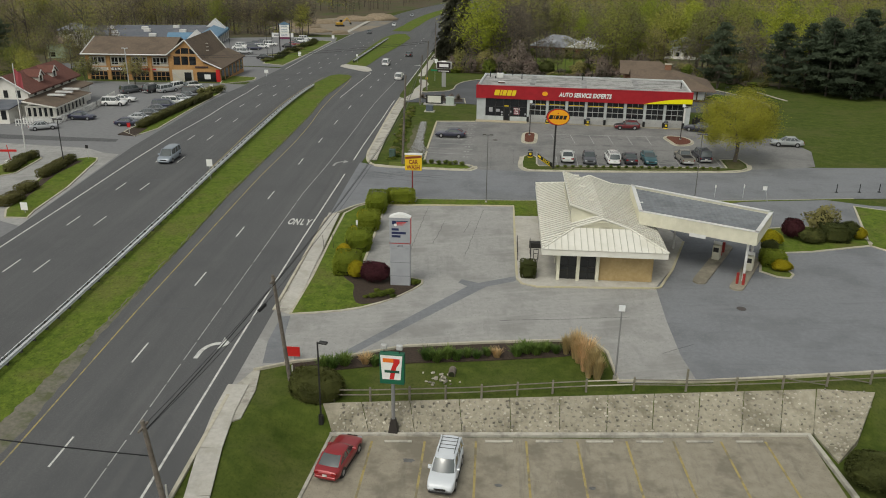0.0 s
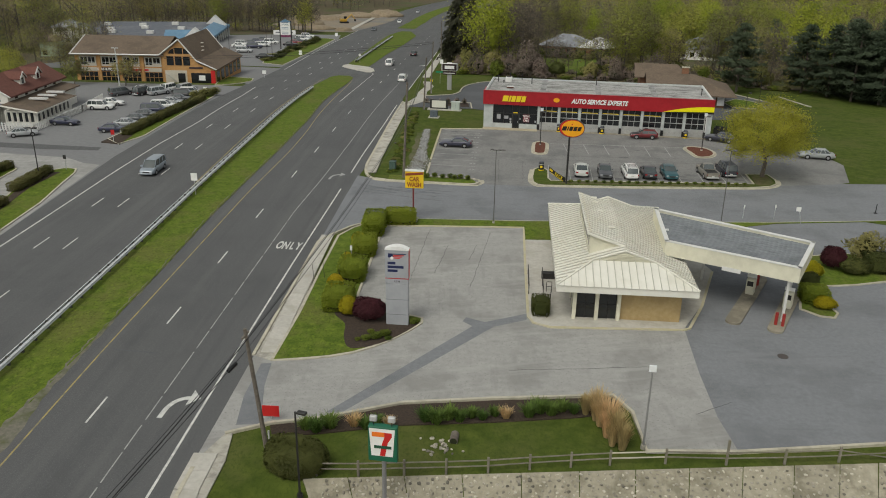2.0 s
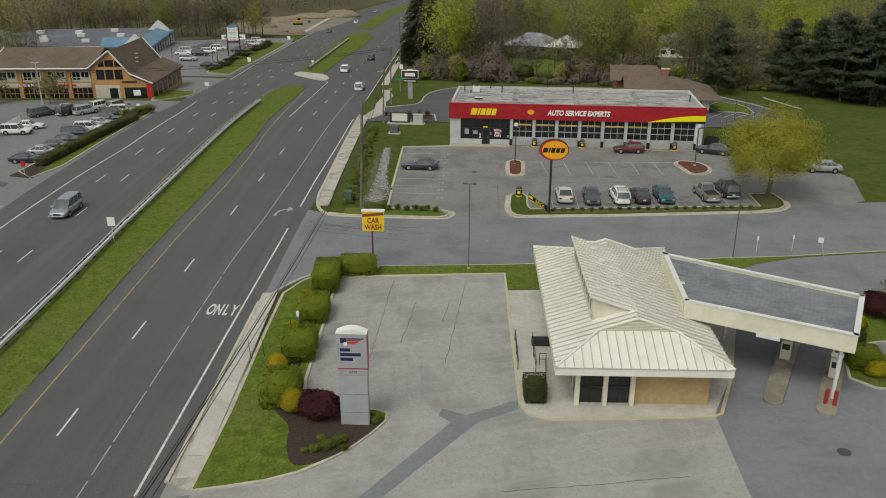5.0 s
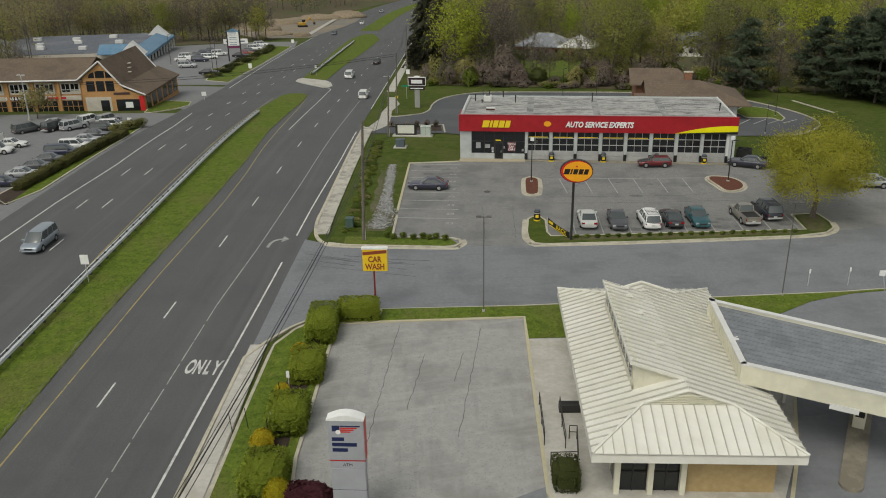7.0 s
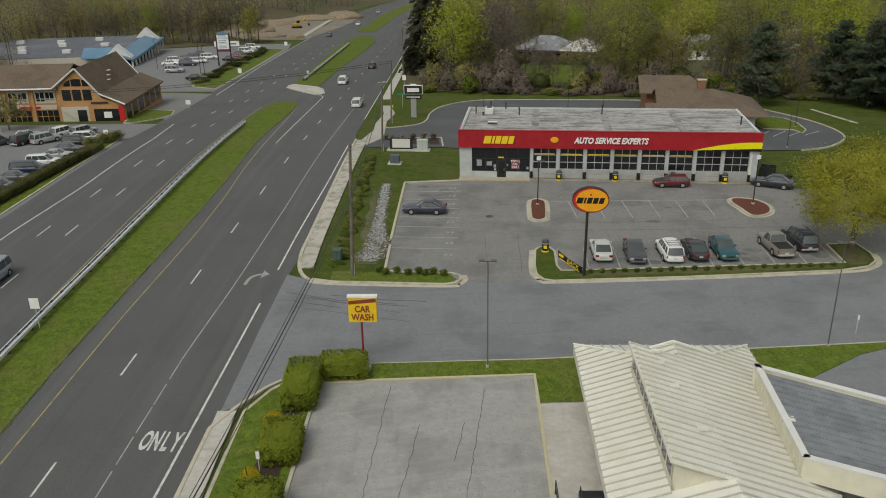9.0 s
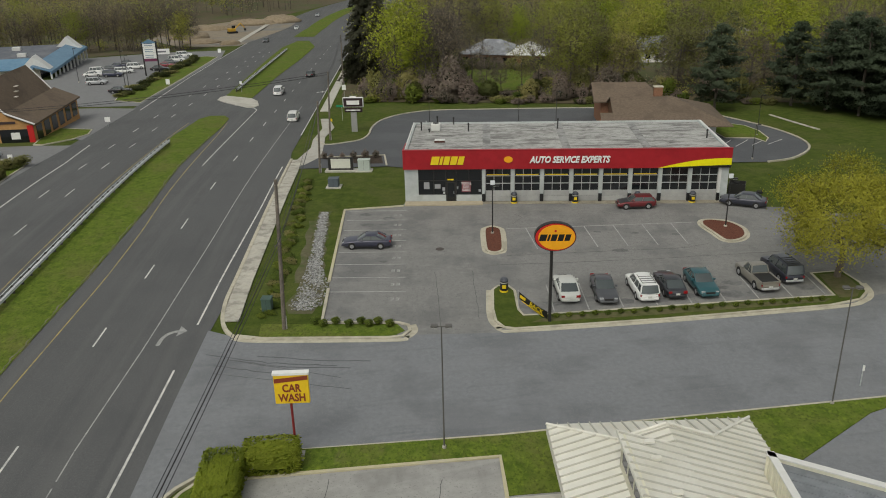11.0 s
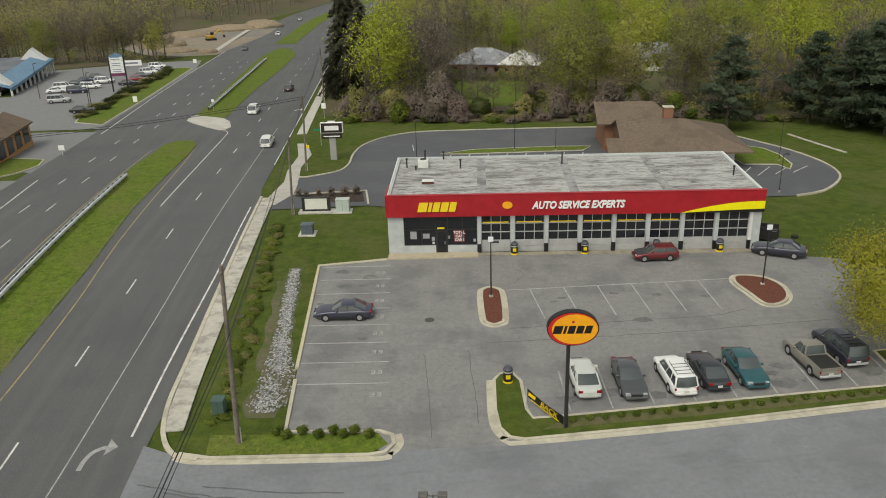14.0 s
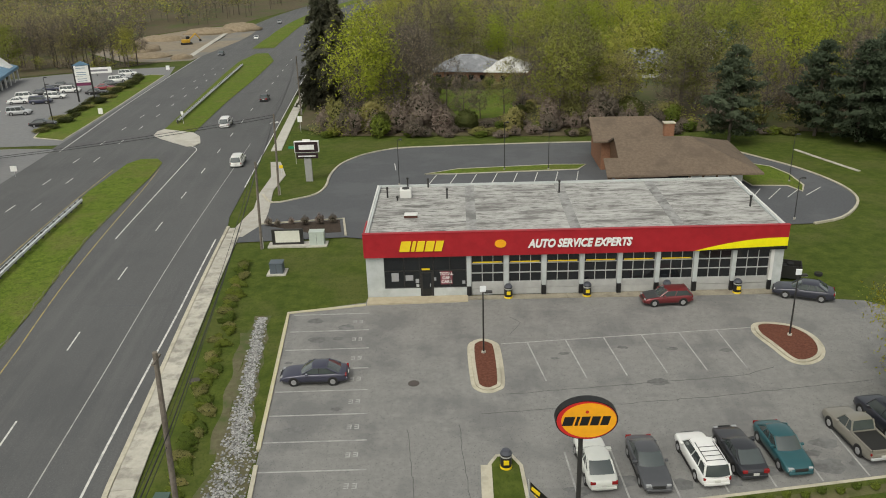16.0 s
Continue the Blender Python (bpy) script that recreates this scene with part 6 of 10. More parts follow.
KINDS = {  # length, width, height; profile of the upper edge of the body; cabin base front/rear, roof front/rear as shares of the length; belt
    "sedan": (4.75, 1.78, 1.43, [(-0.5, 0.62), (-0.485, 0.88), (-0.36, 0.95), (-0.1, 0.92), (0.14, 0.92), (0.4, 0.8), (0.485, 0.66), (0.5, 0.5)], (0.17, -0.37, 0.02, -0.22), 0.9),
    "coupe": (4.75, 1.76, 1.36, [(-0.5, 0.6), (-0.485, 0.86), (-0.36, 0.92), (-0.1, 0.88), (0.14, 0.88), (0.4, 0.76), (0.485, 0.64), (0.5, 0.48)], (0.16, -0.38, 0.0, -0.2), 0.87),
    "hatch": (4.1, 1.68, 1.36, [(-0.5, 0.55), (-0.49, 0.85), (-0.36, 0.9), (-0.1, 0.88), (0.16, 0.87), (0.42, 0.74), (0.49, 0.62), (0.5, 0.48)], (0.18, -0.485, 0.02, -0.38), 0.87),
    "wagon": (4.75, 1.8, 1.62, [(-0.5, 0.6), (-0.495, 0.95), (-0.36, 0.98), (-0.1, 0.97), (0.2, 0.96), (0.42, 0.84), (0.49, 0.68), (0.5, 0.52)], (0.23, -0.49, 0.08, -0.45), 0.95),
    "suv": (4.75, 1.86, 1.76, [(-0.5, 0.62), (-0.495, 1.02), (-0.36, 1.06), (-0.1, 1.05), (0.2, 1.04), (0.43, 0.94), (0.492, 0.78), (0.5, 0.58)], (0.22, -0.485, 0.1, -0.44), 1.02),
    "van": (4.95, 1.92, 1.76, [(-0.5, 0.6), (-0.495, 1.0), (-0.36, 1.02), (-0.1, 1.0), (0.26, 0.98), (0.44, 0.82), (0.492, 0.7), (0.5, 0.52)], (0.3, -0.49, 0.12, -0.45), 0.98),
    "pickup": (5.1, 1.8, 1.66, [(-0.5, 0.62), (-0.497, 0.98), (-0.3, 0.98), (-0.1, 0.98), (0.16, 0.98), (0.43, 0.92), (0.492, 0.76), (0.5, 0.56)], (0.2, -0.1, 0.09, -0.06), 0.96),
}


def vehicle(kind, rgb, at, turn, label, name="car", hood=None, rack=False, plate=True, group=""):
    L, W, H, prof, cab, belt = KINDS[kind]
    col = paint(rgb)
    s = thing(name, at, turn, label, "van" if kind == "van" else "pickup truck" if kind == "pickup" else "car", group)
    px = [p[0] * L for p in prof]
    pz = [p[1] for p in prof]
    xs = [-0.5, -0.495, -0.485, -0.465, -0.435, -0.39, -0.34, -0.25, -0.12, 0.0, 0.12, 0.18, 0.27, 0.34, 0.39, 0.435, 0.465, 0.485, 0.495, 0.5]
    bm = bmesh.new()
    rows = []
    for f in xs:
        x = f * L
        zt = float(np.interp(x, px, pz))
        if kind == "pickup" and -0.49 < f < -0.1:
            zt = 0.98
        end = max(0.0, (abs(f) - 0.34) / 0.16)
        w = W / 2 * (1 - 0.07 * end ** 1.6 - 0.2 * end ** 7)
        zt -= 0.05 * end ** 3
        zb = 0.2 + 0.1 * end ** 2
        sec = [(0.62, zb), (0.9, zb + 0.05), (0.985, zb + 0.2), (1.0, 0.55), (0.99, min(0.7, zt - 0.1)), (0.965, zt - 0.06), (0.925, zt - 0.025), (0.86, zt - 0.005), (0.72, zt + 0.008), (0.4, zt + 0.025), (0.0, zt + 0.032)]
        sec = [(a, min(b, zt + 0.03)) for a, b in sec]
        full = [(-a, b) for a, b in sec] + [(a, b) for a, b in sec[-2::-1]]
        rows.append([bm.verts.new((x, a * w, b)) for a, b in full])
    for r0, r1 in zip(rows[:-1], rows[1:]):
        for i in range(len(r0) - 1):
            bm.faces.new((r0[i], r0[i + 1], r1[i + 1], r1[i]))
        bm.faces.new((r0[-1], r0[0], r1[0], r1[-1]))
    bm.faces.new(rows[0])
    bm.faces.new(rows[-1][::-1])
    for f_ in bm.faces:
        f_.smooth = True
    body = part("body", bm, col, s)
    if hood:
        bm = bmesh.new()
        hx = [0.17, 0.26, 0.36, 0.45]
        hr = []
        for f in hx:
            zt = float(np.interp(f * L, px, pz)) + 0.042
            hr.append([bm.verts.new((f * L, a * W / 2 * 0.84, zt - (0.02 if abs(a) > 0.9 else 0))) for a in (-1, -0.5, 0, 0.5, 1)])
        for a, b in zip(hr[:-1], hr[1:]):
            for i in range(4):
                bm.faces.new((a[i], a[i + 1], b[i + 1], b[i]))
        part("hood", bm, paint(hood), s, "mismatched dark hood")
    # cabin
    b0, b3, r1, r2 = [v * L for v in cab]
    wb, wr = W / 2 * 0.93, W / 2 * 0.74
    zb0, zb3 = float(np.interp(b0, px, pz)) + 0.01, float(np.interp(b3, px, pz)) + 0.0
    if kind == "pickup":
        zb3 = belt
    zr = H - 0.04
    base = [(b0, wb * 0.94, zb0), (b3, wb * 0.94, zb3)]
    top = [(r1, wr, zr), (r2, wr, zr)]

    def quad(name, pts, mat):
        bm = bmesh.new()
        face3(bm, pts)
        return part(name, bm, mat, s)

    cols = (-1, -0.8, -0.45, 0, 0.45, 0.8, 1)

    def bowed(name, xb, zb, xt, bow):
        """A pane that bows outwards across the car."""
        bm = bmesh.new()
        rows = []
        for t in (0.0, 0.5, 1.0):
            hw = wb * 0.9 * (1 - t) + wr * t
            rows.append([bm.verts.new((xb + (xt - xb) * t + bow * (1 - 0.35 * t) * (1 - a * a), a * hw, zb + (zr - zb) * t + 0.03 * math.sin(math.pi * t) + 0.02 * t * (1 - a * a))) for a in cols])
        for p, q in zip(rows[:-1], rows[1:]):
            for i in range(len(cols) - 1):
                bm.faces.new((p[i], p[i + 1], q[i + 1], q[i])).smooth = True
        return part(name, bm, CAR_GLASS, s)

    bowed("windscreen", b0, zb0, r1, 0.16)
    bowed("rear_window", b3, zb3, r2, -0.12 if kind != "pickup" else -0.03)
    for sd in (1, -1):
        q = [(b0, sd * wb * 0.93, zb0), (b3, sd * wb * 0.93, zb3), (r2, sd * wr, zr), (r1, sd * wr, zr)]
        quad("side_window", q if sd > 0 else q[::-1], CAR_GLASS)
        for a, b, r in (((b0, sd * wb * 0.92, zb0), (r1, sd * wr, zr), 0.035), ((b3, sd * wb * 0.92, zb3), (r2, sd * wr, zr), 0.06)):
            part("pillar", tb(a, b, r, sides=5), col, s)
        k = 0.5 if kind in ("hatch", "coupe", "pickup") else 0.42
        mids = [0.46] if kind in ("coupe", "hatch") else ([0.62] if kind == "pickup" else [0.42, 0.72])
        for t in mids:
            xb, xt = b0 + (b3 - b0) * t, r1 + (r2 - r1) * t
            zb_ = zb0 + (zb3 - zb0) * t
            part("pillar", tb((xb, sd * wb * 0.935, zb_), (xt, sd * (wr + 0.01), zr), 0.03, sides=5), col if kind != "coupe" else TRIM_BLACK, s)
    bm = bmesh.new()
    rr = []
    for f, dz, bow in ((0.0, 0.0, 0.1), (0.12, 0.03, 0.07), (0.35, 0.05, 0.0), (0.65, 0.05, 0.0), (0.88, 0.03, -0.05), (1.0, 0.0, -0.08 if kind != "pickup" else -0.02)):
        x = r1 + 0.02 + (r2 - r1 - 0.04) * f
        rr.append([bm.verts.new((x + bow * (1 - a * a), a * (wr + 0.03), zr + dz + 0.022 * (1 - a * a) - 0.07 * abs(a) ** 6)) for a in (-1, -0.92, -0.75, -0.4, 0, 0.4, 0.75, 0.92, 1)])
    for a, b in zip(rr[:-1], rr[1:]):
        for i in range(8):
            bm.faces.new((a[i], a[i + 1], b[i + 1], b[i]))
    for f_ in bm.faces:
        f_.smooth = True
    part("roof", bm, col, s)
    if rack:
        for sd in (1, -1):
            part("roof_rail", tb((r1 - 0.5, sd * wr * 0.8, zr + 0.09), (r2 + 0.2, sd * wr * 0.8, zr + 0.09), 0.022, sides=5), TRIM_BLACK, s)
        for k in range(4):
            x = r2 + 0.3 + k * 0.42
            part("roof_slat", tb((x, -wr * 0.8, zr + 0.09), (x, wr * 0.8, zr + 0.09), 0.02, sides=5), TRIM_BLACK, s)
    if kind == "pickup":
        part("bed_floor", bx(-0.485 * L, -W / 2 * 0.8, 0.6, -0.12 * L, W / 2 * 0.8, 1.015), TRIM_BLACK, s, "open dark load bed")
        for sd in (1, -1):
            part("bed_rail", bx(-0.49 * L, sd * W / 2 * 0.82, 0.9, -0.11 * L, sd * W / 2 * 0.94, 1.07, 0.02), col, s)
        part("tailgate", bx(-0.497 * L, -W / 2 * 0.8, 0.62, -0.483 * L, W / 2 * 0.8, 1.07, 0.015), col, s)
        part("bed_front", bx(-0.12 * L, -W / 2 * 0.8, 0.8, -0.105 * L, W / 2 * 0.8, 1.07), col, s)
    # wheels
    R = 0.32 if kind not in ("suv", "pickup") else 0.36
    for fx in (0.29, -0.29):
        for sd in (1, -1):
            y = sd * (W / 2 - 0.1)
            part("wheel_arch", tb((fx * L, y - 0.12 * sd, R + 0.02), (fx * L, sd * (W / 2 + 0.004), R + 0.02), R + 0.055, sides=18), TRIM_BLACK, s)
            w = part("wheel", tb((fx * L, y - 0.09, R), (fx * L, y + 0.105, R), R, sides=20), TYRE, s)
            part("rim", tb((fx * L, y + sd * 0.1, R), (fx * L, y + sd * 0.118, R), R * 0.62, R * 0.58, 14), RIM, w)
    # lamps, bumpers, mirrors, plate
    for sd in (1, -1):
        part("headlight", bx(0.458 * L, sd * W / 2 * 0.5, 0.58, 0.486 * L, sd * W / 2 * 0.8, 0.69, 0.02), LAMP_CLEAR, s)
        part("tail_light", bx(-0.496 * L, sd * W / 2 * 0.52, 0.66, -0.47 * L, sd * W / 2 * 0.86, 0.84, 0.02), LAMP_RED, s)
        part("mirror", bx(b0 - 0.42, sd * W / 2 * 0.93, belt + 0.02, b0 - 0.24, sd * (W / 2 + 0.13), belt + 0.16, 0.03), col, s)
        part("sill", bx(-0.22 * L, sd * W / 2 * 0.97, 0.2, 0.22 * L, sd * (W / 2 * 1.0 + 0.006), 0.3), TRIM_BLACK, s)
    part("grille", bx(0.485 * L, -W / 2 * 0.42, 0.52, 0.503 * L, W / 2 * 0.42, 0.66), TRIM_BLACK, s)
    part("front_bumper", bx(0.48 * L, -W / 2 * 0.8, 0.3, 0.506 * L, W / 2 * 0.8, 0.46, 0.03), col if kind not in ("suv", "pickup") else TRIM_BLACK, s)
    part("rear_bumper", bx(-0.51 * L, -W / 2 * 0.82, 0.36, -0.48 * L, W / 2 * 0.82, 0.54, 0.03), col if kind not in ("suv", "pickup") else STEEL, s)
    if plate:
        part("plate", bx(-0.514 * L, -0.16, 0.55, -0.505 * L, 0.16, 0.7), PLATE, s)
    return s


Z0 = 0.036
WHITE_C, SILVER, BLACK_C, NAVY, CHARCOAL = (0.72, 0.72, 0.7), (0.42, 0.43, 0.44), (0.018, 0.018, 0.02), (0.028, 0.032, 0.065), (0.1, 0.105, 0.11)
# garage lot
vehicle("coupe", (0.045, 0.046, 0.075), (-11.15, 127.45, Z0), 180, "dark blue two door coupe parked nose to the kerb")
vehicle("sedan", (0.58, 0.59, 0.55), (6.88, 116.65, Z0), 93, "pale silver sedan parked in the front row", group="cars in the front row")
vehicle("coupe", (0.075, 0.078, 0.085), (9.95, 116.4, Z0), 272, "charcoal sedan with a worn hood", group="cars in the front row")
vehicle("wagon", (0.75, 0.75, 0.73), (13.15, 116.8, Z0), 95, "white minivan with a slatted roof rack", rack=True, group="cars in the front row")
vehicle("coupe", (0.03, 0.032, 0.038), (15.55, 117.35, Z0), 94, "black sedan parked in the front row", group="cars in the front row")
vehicle("sedan", (0.02, 0.095, 0.11), (18.2, 117.6, Z0), 275, "teal green sedan facing the side road", group="cars in the front row")
vehicle("pickup", (0.24, 0.225, 0.19), (23.2, 118.85, Z0), 98, "tan grey compact pickup truck", name="pickup_truck", group="cars in the front row")
vehicle("suv", (0.025, 0.028, 0.04), (25.75, 120.25, Z0), 98, "dark navy sport utility car by the maple", rack=True, group="cars in the front row")
vehicle("hatch", (0.16, 0.018, 0.022), (16.55, 138.45, Z0), 183, "dark red hatchback with a grey hood", hood=(0.06, 0.065, 0.07))
vehicle("sedan", (0.035, 0.037, 0.055), (28.1, 138.9, Z0), 158, "dark blue sedan beside the building corner")
vehicle("sedan", (0.36, 0.38, 0.38), (40.0, 131.2, Z0), 178, "silver sedan parked at the grass edge")
# store lot
vehicle("sedan", (0.3, 0.025, 0.03), (-7.0, 44.75, -1.37), 82, "red sedan with a tinted rear window").scale = (0.93, 0.93, 0.93)
vehicle("suv", (0.62, 0.65, 0.68), (-0.25, 44.45, -1.37), 268, "white sport utility car with roof rails", rack=True).scale = (0.9, 0.9, 0.92)
# moving traffic, as it stands
x_, y_ = lane(106.5, -18.4)
vehicle("van", (0.27, 0.31, 0.35), (x_, y_, 0.0), 276, "silver blue minivan on the southbound lane", name="minivan")
for kd, c, yy, off, lb in (("wagon", (0.68, 0.68, 0.65), 191.5, 5.0, "pale silver wagon driving north"), ("van", (0.75, 0.75, 0.74), 222.5, -1.8, "white minivan driving north"), ("sedan", BLACK_C, 251.5, 1.8, "black sedan driving north")):
    x_, y_ = lane(yy, off)
    vehicle(kd, c, (x_, y_, gz(x_, y_)), 95.2, lb, name="minivan" if kd == "van" else "car", group="traffic")
for yy, off, c in ((352, -24.5, CHARCOAL), (415, -21, WHITE_C), (470, -22, SILVER)):
    x_, y_ = lane(yy, off)
    vehicle("sedan", c, (x_, y_, gz(x_, y_)), 276, "small far car driving south", group="traffic")
# across the highway
ROW = ["car", "cars in the shop lot"]
for k, (kd, c, x, y, tr, lb) in enumerate((
        ("sedan", NAVY, -63.6, 125.6, 12, "dark sedan by the hedge"), ("sedan", SILVER, -63.4, 129.4, 12, "silver sedan by the hedge"), ("sedan", CHARCOAL, -63.6, 133.0, 12, "grey sedan by the hedge"),
        ("sedan", CHARCOAL, -63.8, 136.4, 12, "charcoal sedan by the hedge"), ("van", NAVY, -64.2, 140.0, 12, "dark minivan by the hedge"), ("wagon", WHITE_C, -64.4, 143.8, 12, "white wagon by the hedge"),
        ("sedan", SILVER, -64.6, 147.4, 12, "pale sedan by the hedge"), ("sedan", CHARCOAL, -65.0, 151.0, 12, "grey sedan by the hedge"), ("suv", BLACK_C, -65.6, 154.6, 12, "black sport utility car by the hedge"), ("wagon", WHITE_C, -66.0, 158.2, 12, "white wagon by the grass corner"),
        ("van", CHARCOAL, -78.2, 154.2, 60, "grey minivan before the shops"), ("sedan", SILVER, -76.4, 159.6, 60, "silver sedan before the shops"), ("suv", BLACK_C, -74.6, 155.8, 75, "black sport utility car before the shops"),
        ("suv", SILVER, -71.9, 156.8, 60, "silver sport utility car before the shops"), ("suv", WHITE_C, -71.8, 161.6, 70, "white sport utility car before the shops"), ("suv", SILVER, -69.0, 162.4, 70, "silver wagon before the shops"),
        ("suv", WHITE_C, -74.2, 140.4, 10, "white sport utility car in the shop lot"), ("sedan", WHITE_C, -74.4, 144.2, 10, "white sedan in the shop lot"), ("sedan", NAVY, -73.4, 128.4, 5, "dark blue sedan by the white fence"), ("sedan", SILVER, -75.2, 120.4, 35, "silver sedan at the lot entrance"))):
    vehicle(kd, c, (x, y, gz(x, y) + 0.012), tr, lb, group=ROW[1]).scale = (0.92, 0.92, 0.92)
for k, (kd, c, x, y, tr) in enumerate((
        ("suv", SILVER, -88.6, 241.5, 10), ("sedan", BLACK_C, -77.2, 227.5, 10), ("sedan", WHITE_C, -96.4, 257.0, 12), ("suv", NAVY, -91.0, 256.0, 8), ("suv", WHITE_C, -97.6, 263.2, 12), ("wagon", WHITE_C, -91.0, 263.2, 10),
        ("sedan", CHARCOAL, -97.4, 270.0, 12), ("sedan", NAVY, -97.8, 275.8, 12), ("suv", WHITE_C, -91.6, 272.4, 12), ("sedan", CHARCOAL, -98.2, 283.0, 12), ("sedan", BLACK_C, -83.6, 268.0, 10), ("sedan", (0.25, 0.03, 0.04), -84.6, 275.6, 10),
        ("sedan", CHARCOAL, -86.0, 283.0, 10), ("suv", WHITE_C, -86.6, 289.6, 10), ("sedan", SILVER, -88.0, 296.0, 10), ("suv", WHITE_C, -89.0, 303.0, 10))):
    vehicle(kd, c, (x, y, gz(x, y) + 0.02), tr, "parked car in the strip mall lot", group="cars in the strip mall lot")


# ---- plants ----
def leaf_mat(name, c1, c2, spread=0.2):
    """Leaves that let part of the light through."""
    m = noise_mat(name, c1, c2, 0.25, 0.7, spec=0.2, island=spread)
    n, l = m.node_tree.nodes, m.node_tree.links
    b = n["Principled BSDF"]
    src = b.inputs["Base Color"].links[0].from_socket
    hs = n.new("ShaderNodeHueSaturation")
    rnd = n.new("ShaderNodeObjectInfo").outputs["Random"]
    for key, lo, hi in (("Value", 0.92, 1.5), ("Hue", 0.515, 0.485)):
        r = n.new("ShaderNodeMapRange")
        r.inputs["To Min"].default_value, r.inputs["To Max"].default_value = lo, hi
        l.new(rnd, r.inputs["Value"])
        l.new(r.outputs["Result"], hs.inputs[key])
    l.new(src, hs.inputs["Color"])
    l.new(hs.outputs["Color"], b.inputs["Base Color"])
    tr = n.new("ShaderNodeBsdfTranslucent")
    mx = n.new("ShaderNodeMixShader")
    mx.inputs[0].default_value = 0.5
    l.new(b.inputs["Base Color"].links[0].from_socket, tr.inputs["Color"])
    l.new(b.outputs["BSDF"], mx.inputs[1])
    l.new(tr.outputs["BSDF"], mx.inputs[2])
    l.new(mx.outputs["Shader"], n["Material Output"].inputs["Surface"])
    return m


LEAF_SPRING = leaf_mat("spring_leaves", (0.225, 0.24, 0.05), (0.3, 0.31, 0.07))
LEAF_OLIVE = leaf_mat("olive_buds", (0.195, 0.19, 0.07), (0.265, 0.25, 0.095))
LEAF_BROWN = leaf_mat("brown_buds", (0.2, 0.172, 0.118), (0.275, 0.235, 0.16))
LEAF_BRIGHT = leaf_mat("bright_young_leaves", (0.215, 0.265, 0.03), (0.3, 0.345, 0.045))
LEAF_MAPLE = leaf_mat("yellow_green_maple_leaves", (0.245, 0.255, 0.032), (0.335, 0.335, 0.048))
LEAF_PINE = leaf_mat("pine_needles", (0.068, 0.09, 0.056), (0.108, 0.135, 0.082))
LEAF_SPRUCE = leaf_mat("spruce_needles", (0.07, 0.07, 0.046), (0.1, 0.1, 0.064))
LEAF_HEDGE = leaf_mat("hedge_leaves", (0.21, 0.245, 0.03), (0.3, 0.335, 0.042))
LEAF_DARK = leaf_mat("dark_evergreen_leaves", (0.055, 0.064, 0.018), (0.09, 0.1, 0.03))
LEAF_GOLD = leaf_mat("golden_leaves", (0.28, 0.24, 0.01), (0.38, 0.32, 0.02), 0.25)
LEAF_RED = leaf_mat("dark_red_leaves", (0.05, 0.015, 0.018), (0.08, 0.025, 0.03), 0.3)
LEAF_STRAW = leaf_mat("dry_straw_blades", (0.42, 0.31, 0.15), (0.54, 0.42, 0.235), 0.25)
LEAF_TUFT = leaf_mat("green_blades", (0.085, 0.14, 0.03), (0.125, 0.195, 0.045), 0.3)
LEAF_LUSH = leaf_mat("lush_weed_leaves", (0.1, 0.135, 0.022), (0.16, 0.2, 0.035))
LEAF_DULL = leaf_mat("dull_hedge_leaves", (0.1, 0.1, 0.036), (0.15, 0.145, 0.052))
LEAF_VINE = leaf_mat("grey_brown_vines", (0.17, 0.14, 0.115), (0.25, 0.205, 0.17))
BARK = noise_mat("grey_bark", (0.09, 0.075, 0.06), (0.14, 0.12, 0.1), 4.0, 0.95, 0.3, space="object")
# near-black colour for the shade inside loose shrubs and in holes
INNER_SHADE = noise_mat("inner_shade", (0.018, 0.022, 0.008), (0.03, 0.035, 0.014), 5.0, 0.95, space="object")


def from_arrays(name, verts, faces, mat, centre=None):
    """A mesh from arrays. With a centre its blades face outwards from there and are shaded as one soft mass."""
    verts = np.array(verts, dtype=float)
    if centre is not None:
        q = verts.reshape(-1, 3, 3)
        out = q.mean(axis=1) - np.array(centre)
        nr = np.cross(q[:, 1] - q[:, 0], q[:, 2] - q[:, 0])
        q[np.sum(nr * out, axis=1) < 0] = q[np.sum(nr * out, axis=1) < 0][:, ::-1]
        nr = np.cross(q[:, 1] - q[:, 0], q[:, 2] - q[:, 0])
        nr /= np.linalg.norm(nr, axis=1)[:, None] + 1e-9
        out = out / (np.linalg.norm(out, axis=1)[:, None] + 1e-9) + nr * 0.2 + np.array([0, 0, 0.25])
        out /= np.linalg.norm(out, axis=1)[:, None] + 1e-9
    me = bpy.data.meshes.new(name)
    me.from_pydata(verts.tolist(), [], [tuple(int(i) for i in f) for f in faces])
    me.materials.append(mat)
    if centre is not None:
        me.polygons.foreach_set("use_smooth", np.ones(len(me.polygons), dtype=bool))
        me.normals_split_custom_set_from_vertices(np.repeat(out, 3, axis=0).tolist())
    return me


def soft_blades(v, centre):
    """Turns blades outwards from a centre; gives them and one soft normal for each corner."""
    q = np.array(v).reshape(-1, 3, 3)
    out = q.mean(axis=1) - np.array(centre)
    nr = np.cross(q[:, 1] - q[:, 0], q[:, 2] - q[:, 0])
    back = np.sum(nr * out, axis=1) < 0
    q[back] = q[back][:, ::-1]
    out = out / (np.linalg.norm(out, axis=1)[:, None] + 1e-9) + np.array([0, 0, 0.3])
    out /= np.linalg.norm(out, axis=1)[:, None] + 1e-9
    return q.reshape(-1, 3), np.repeat(out, 3, axis=0)


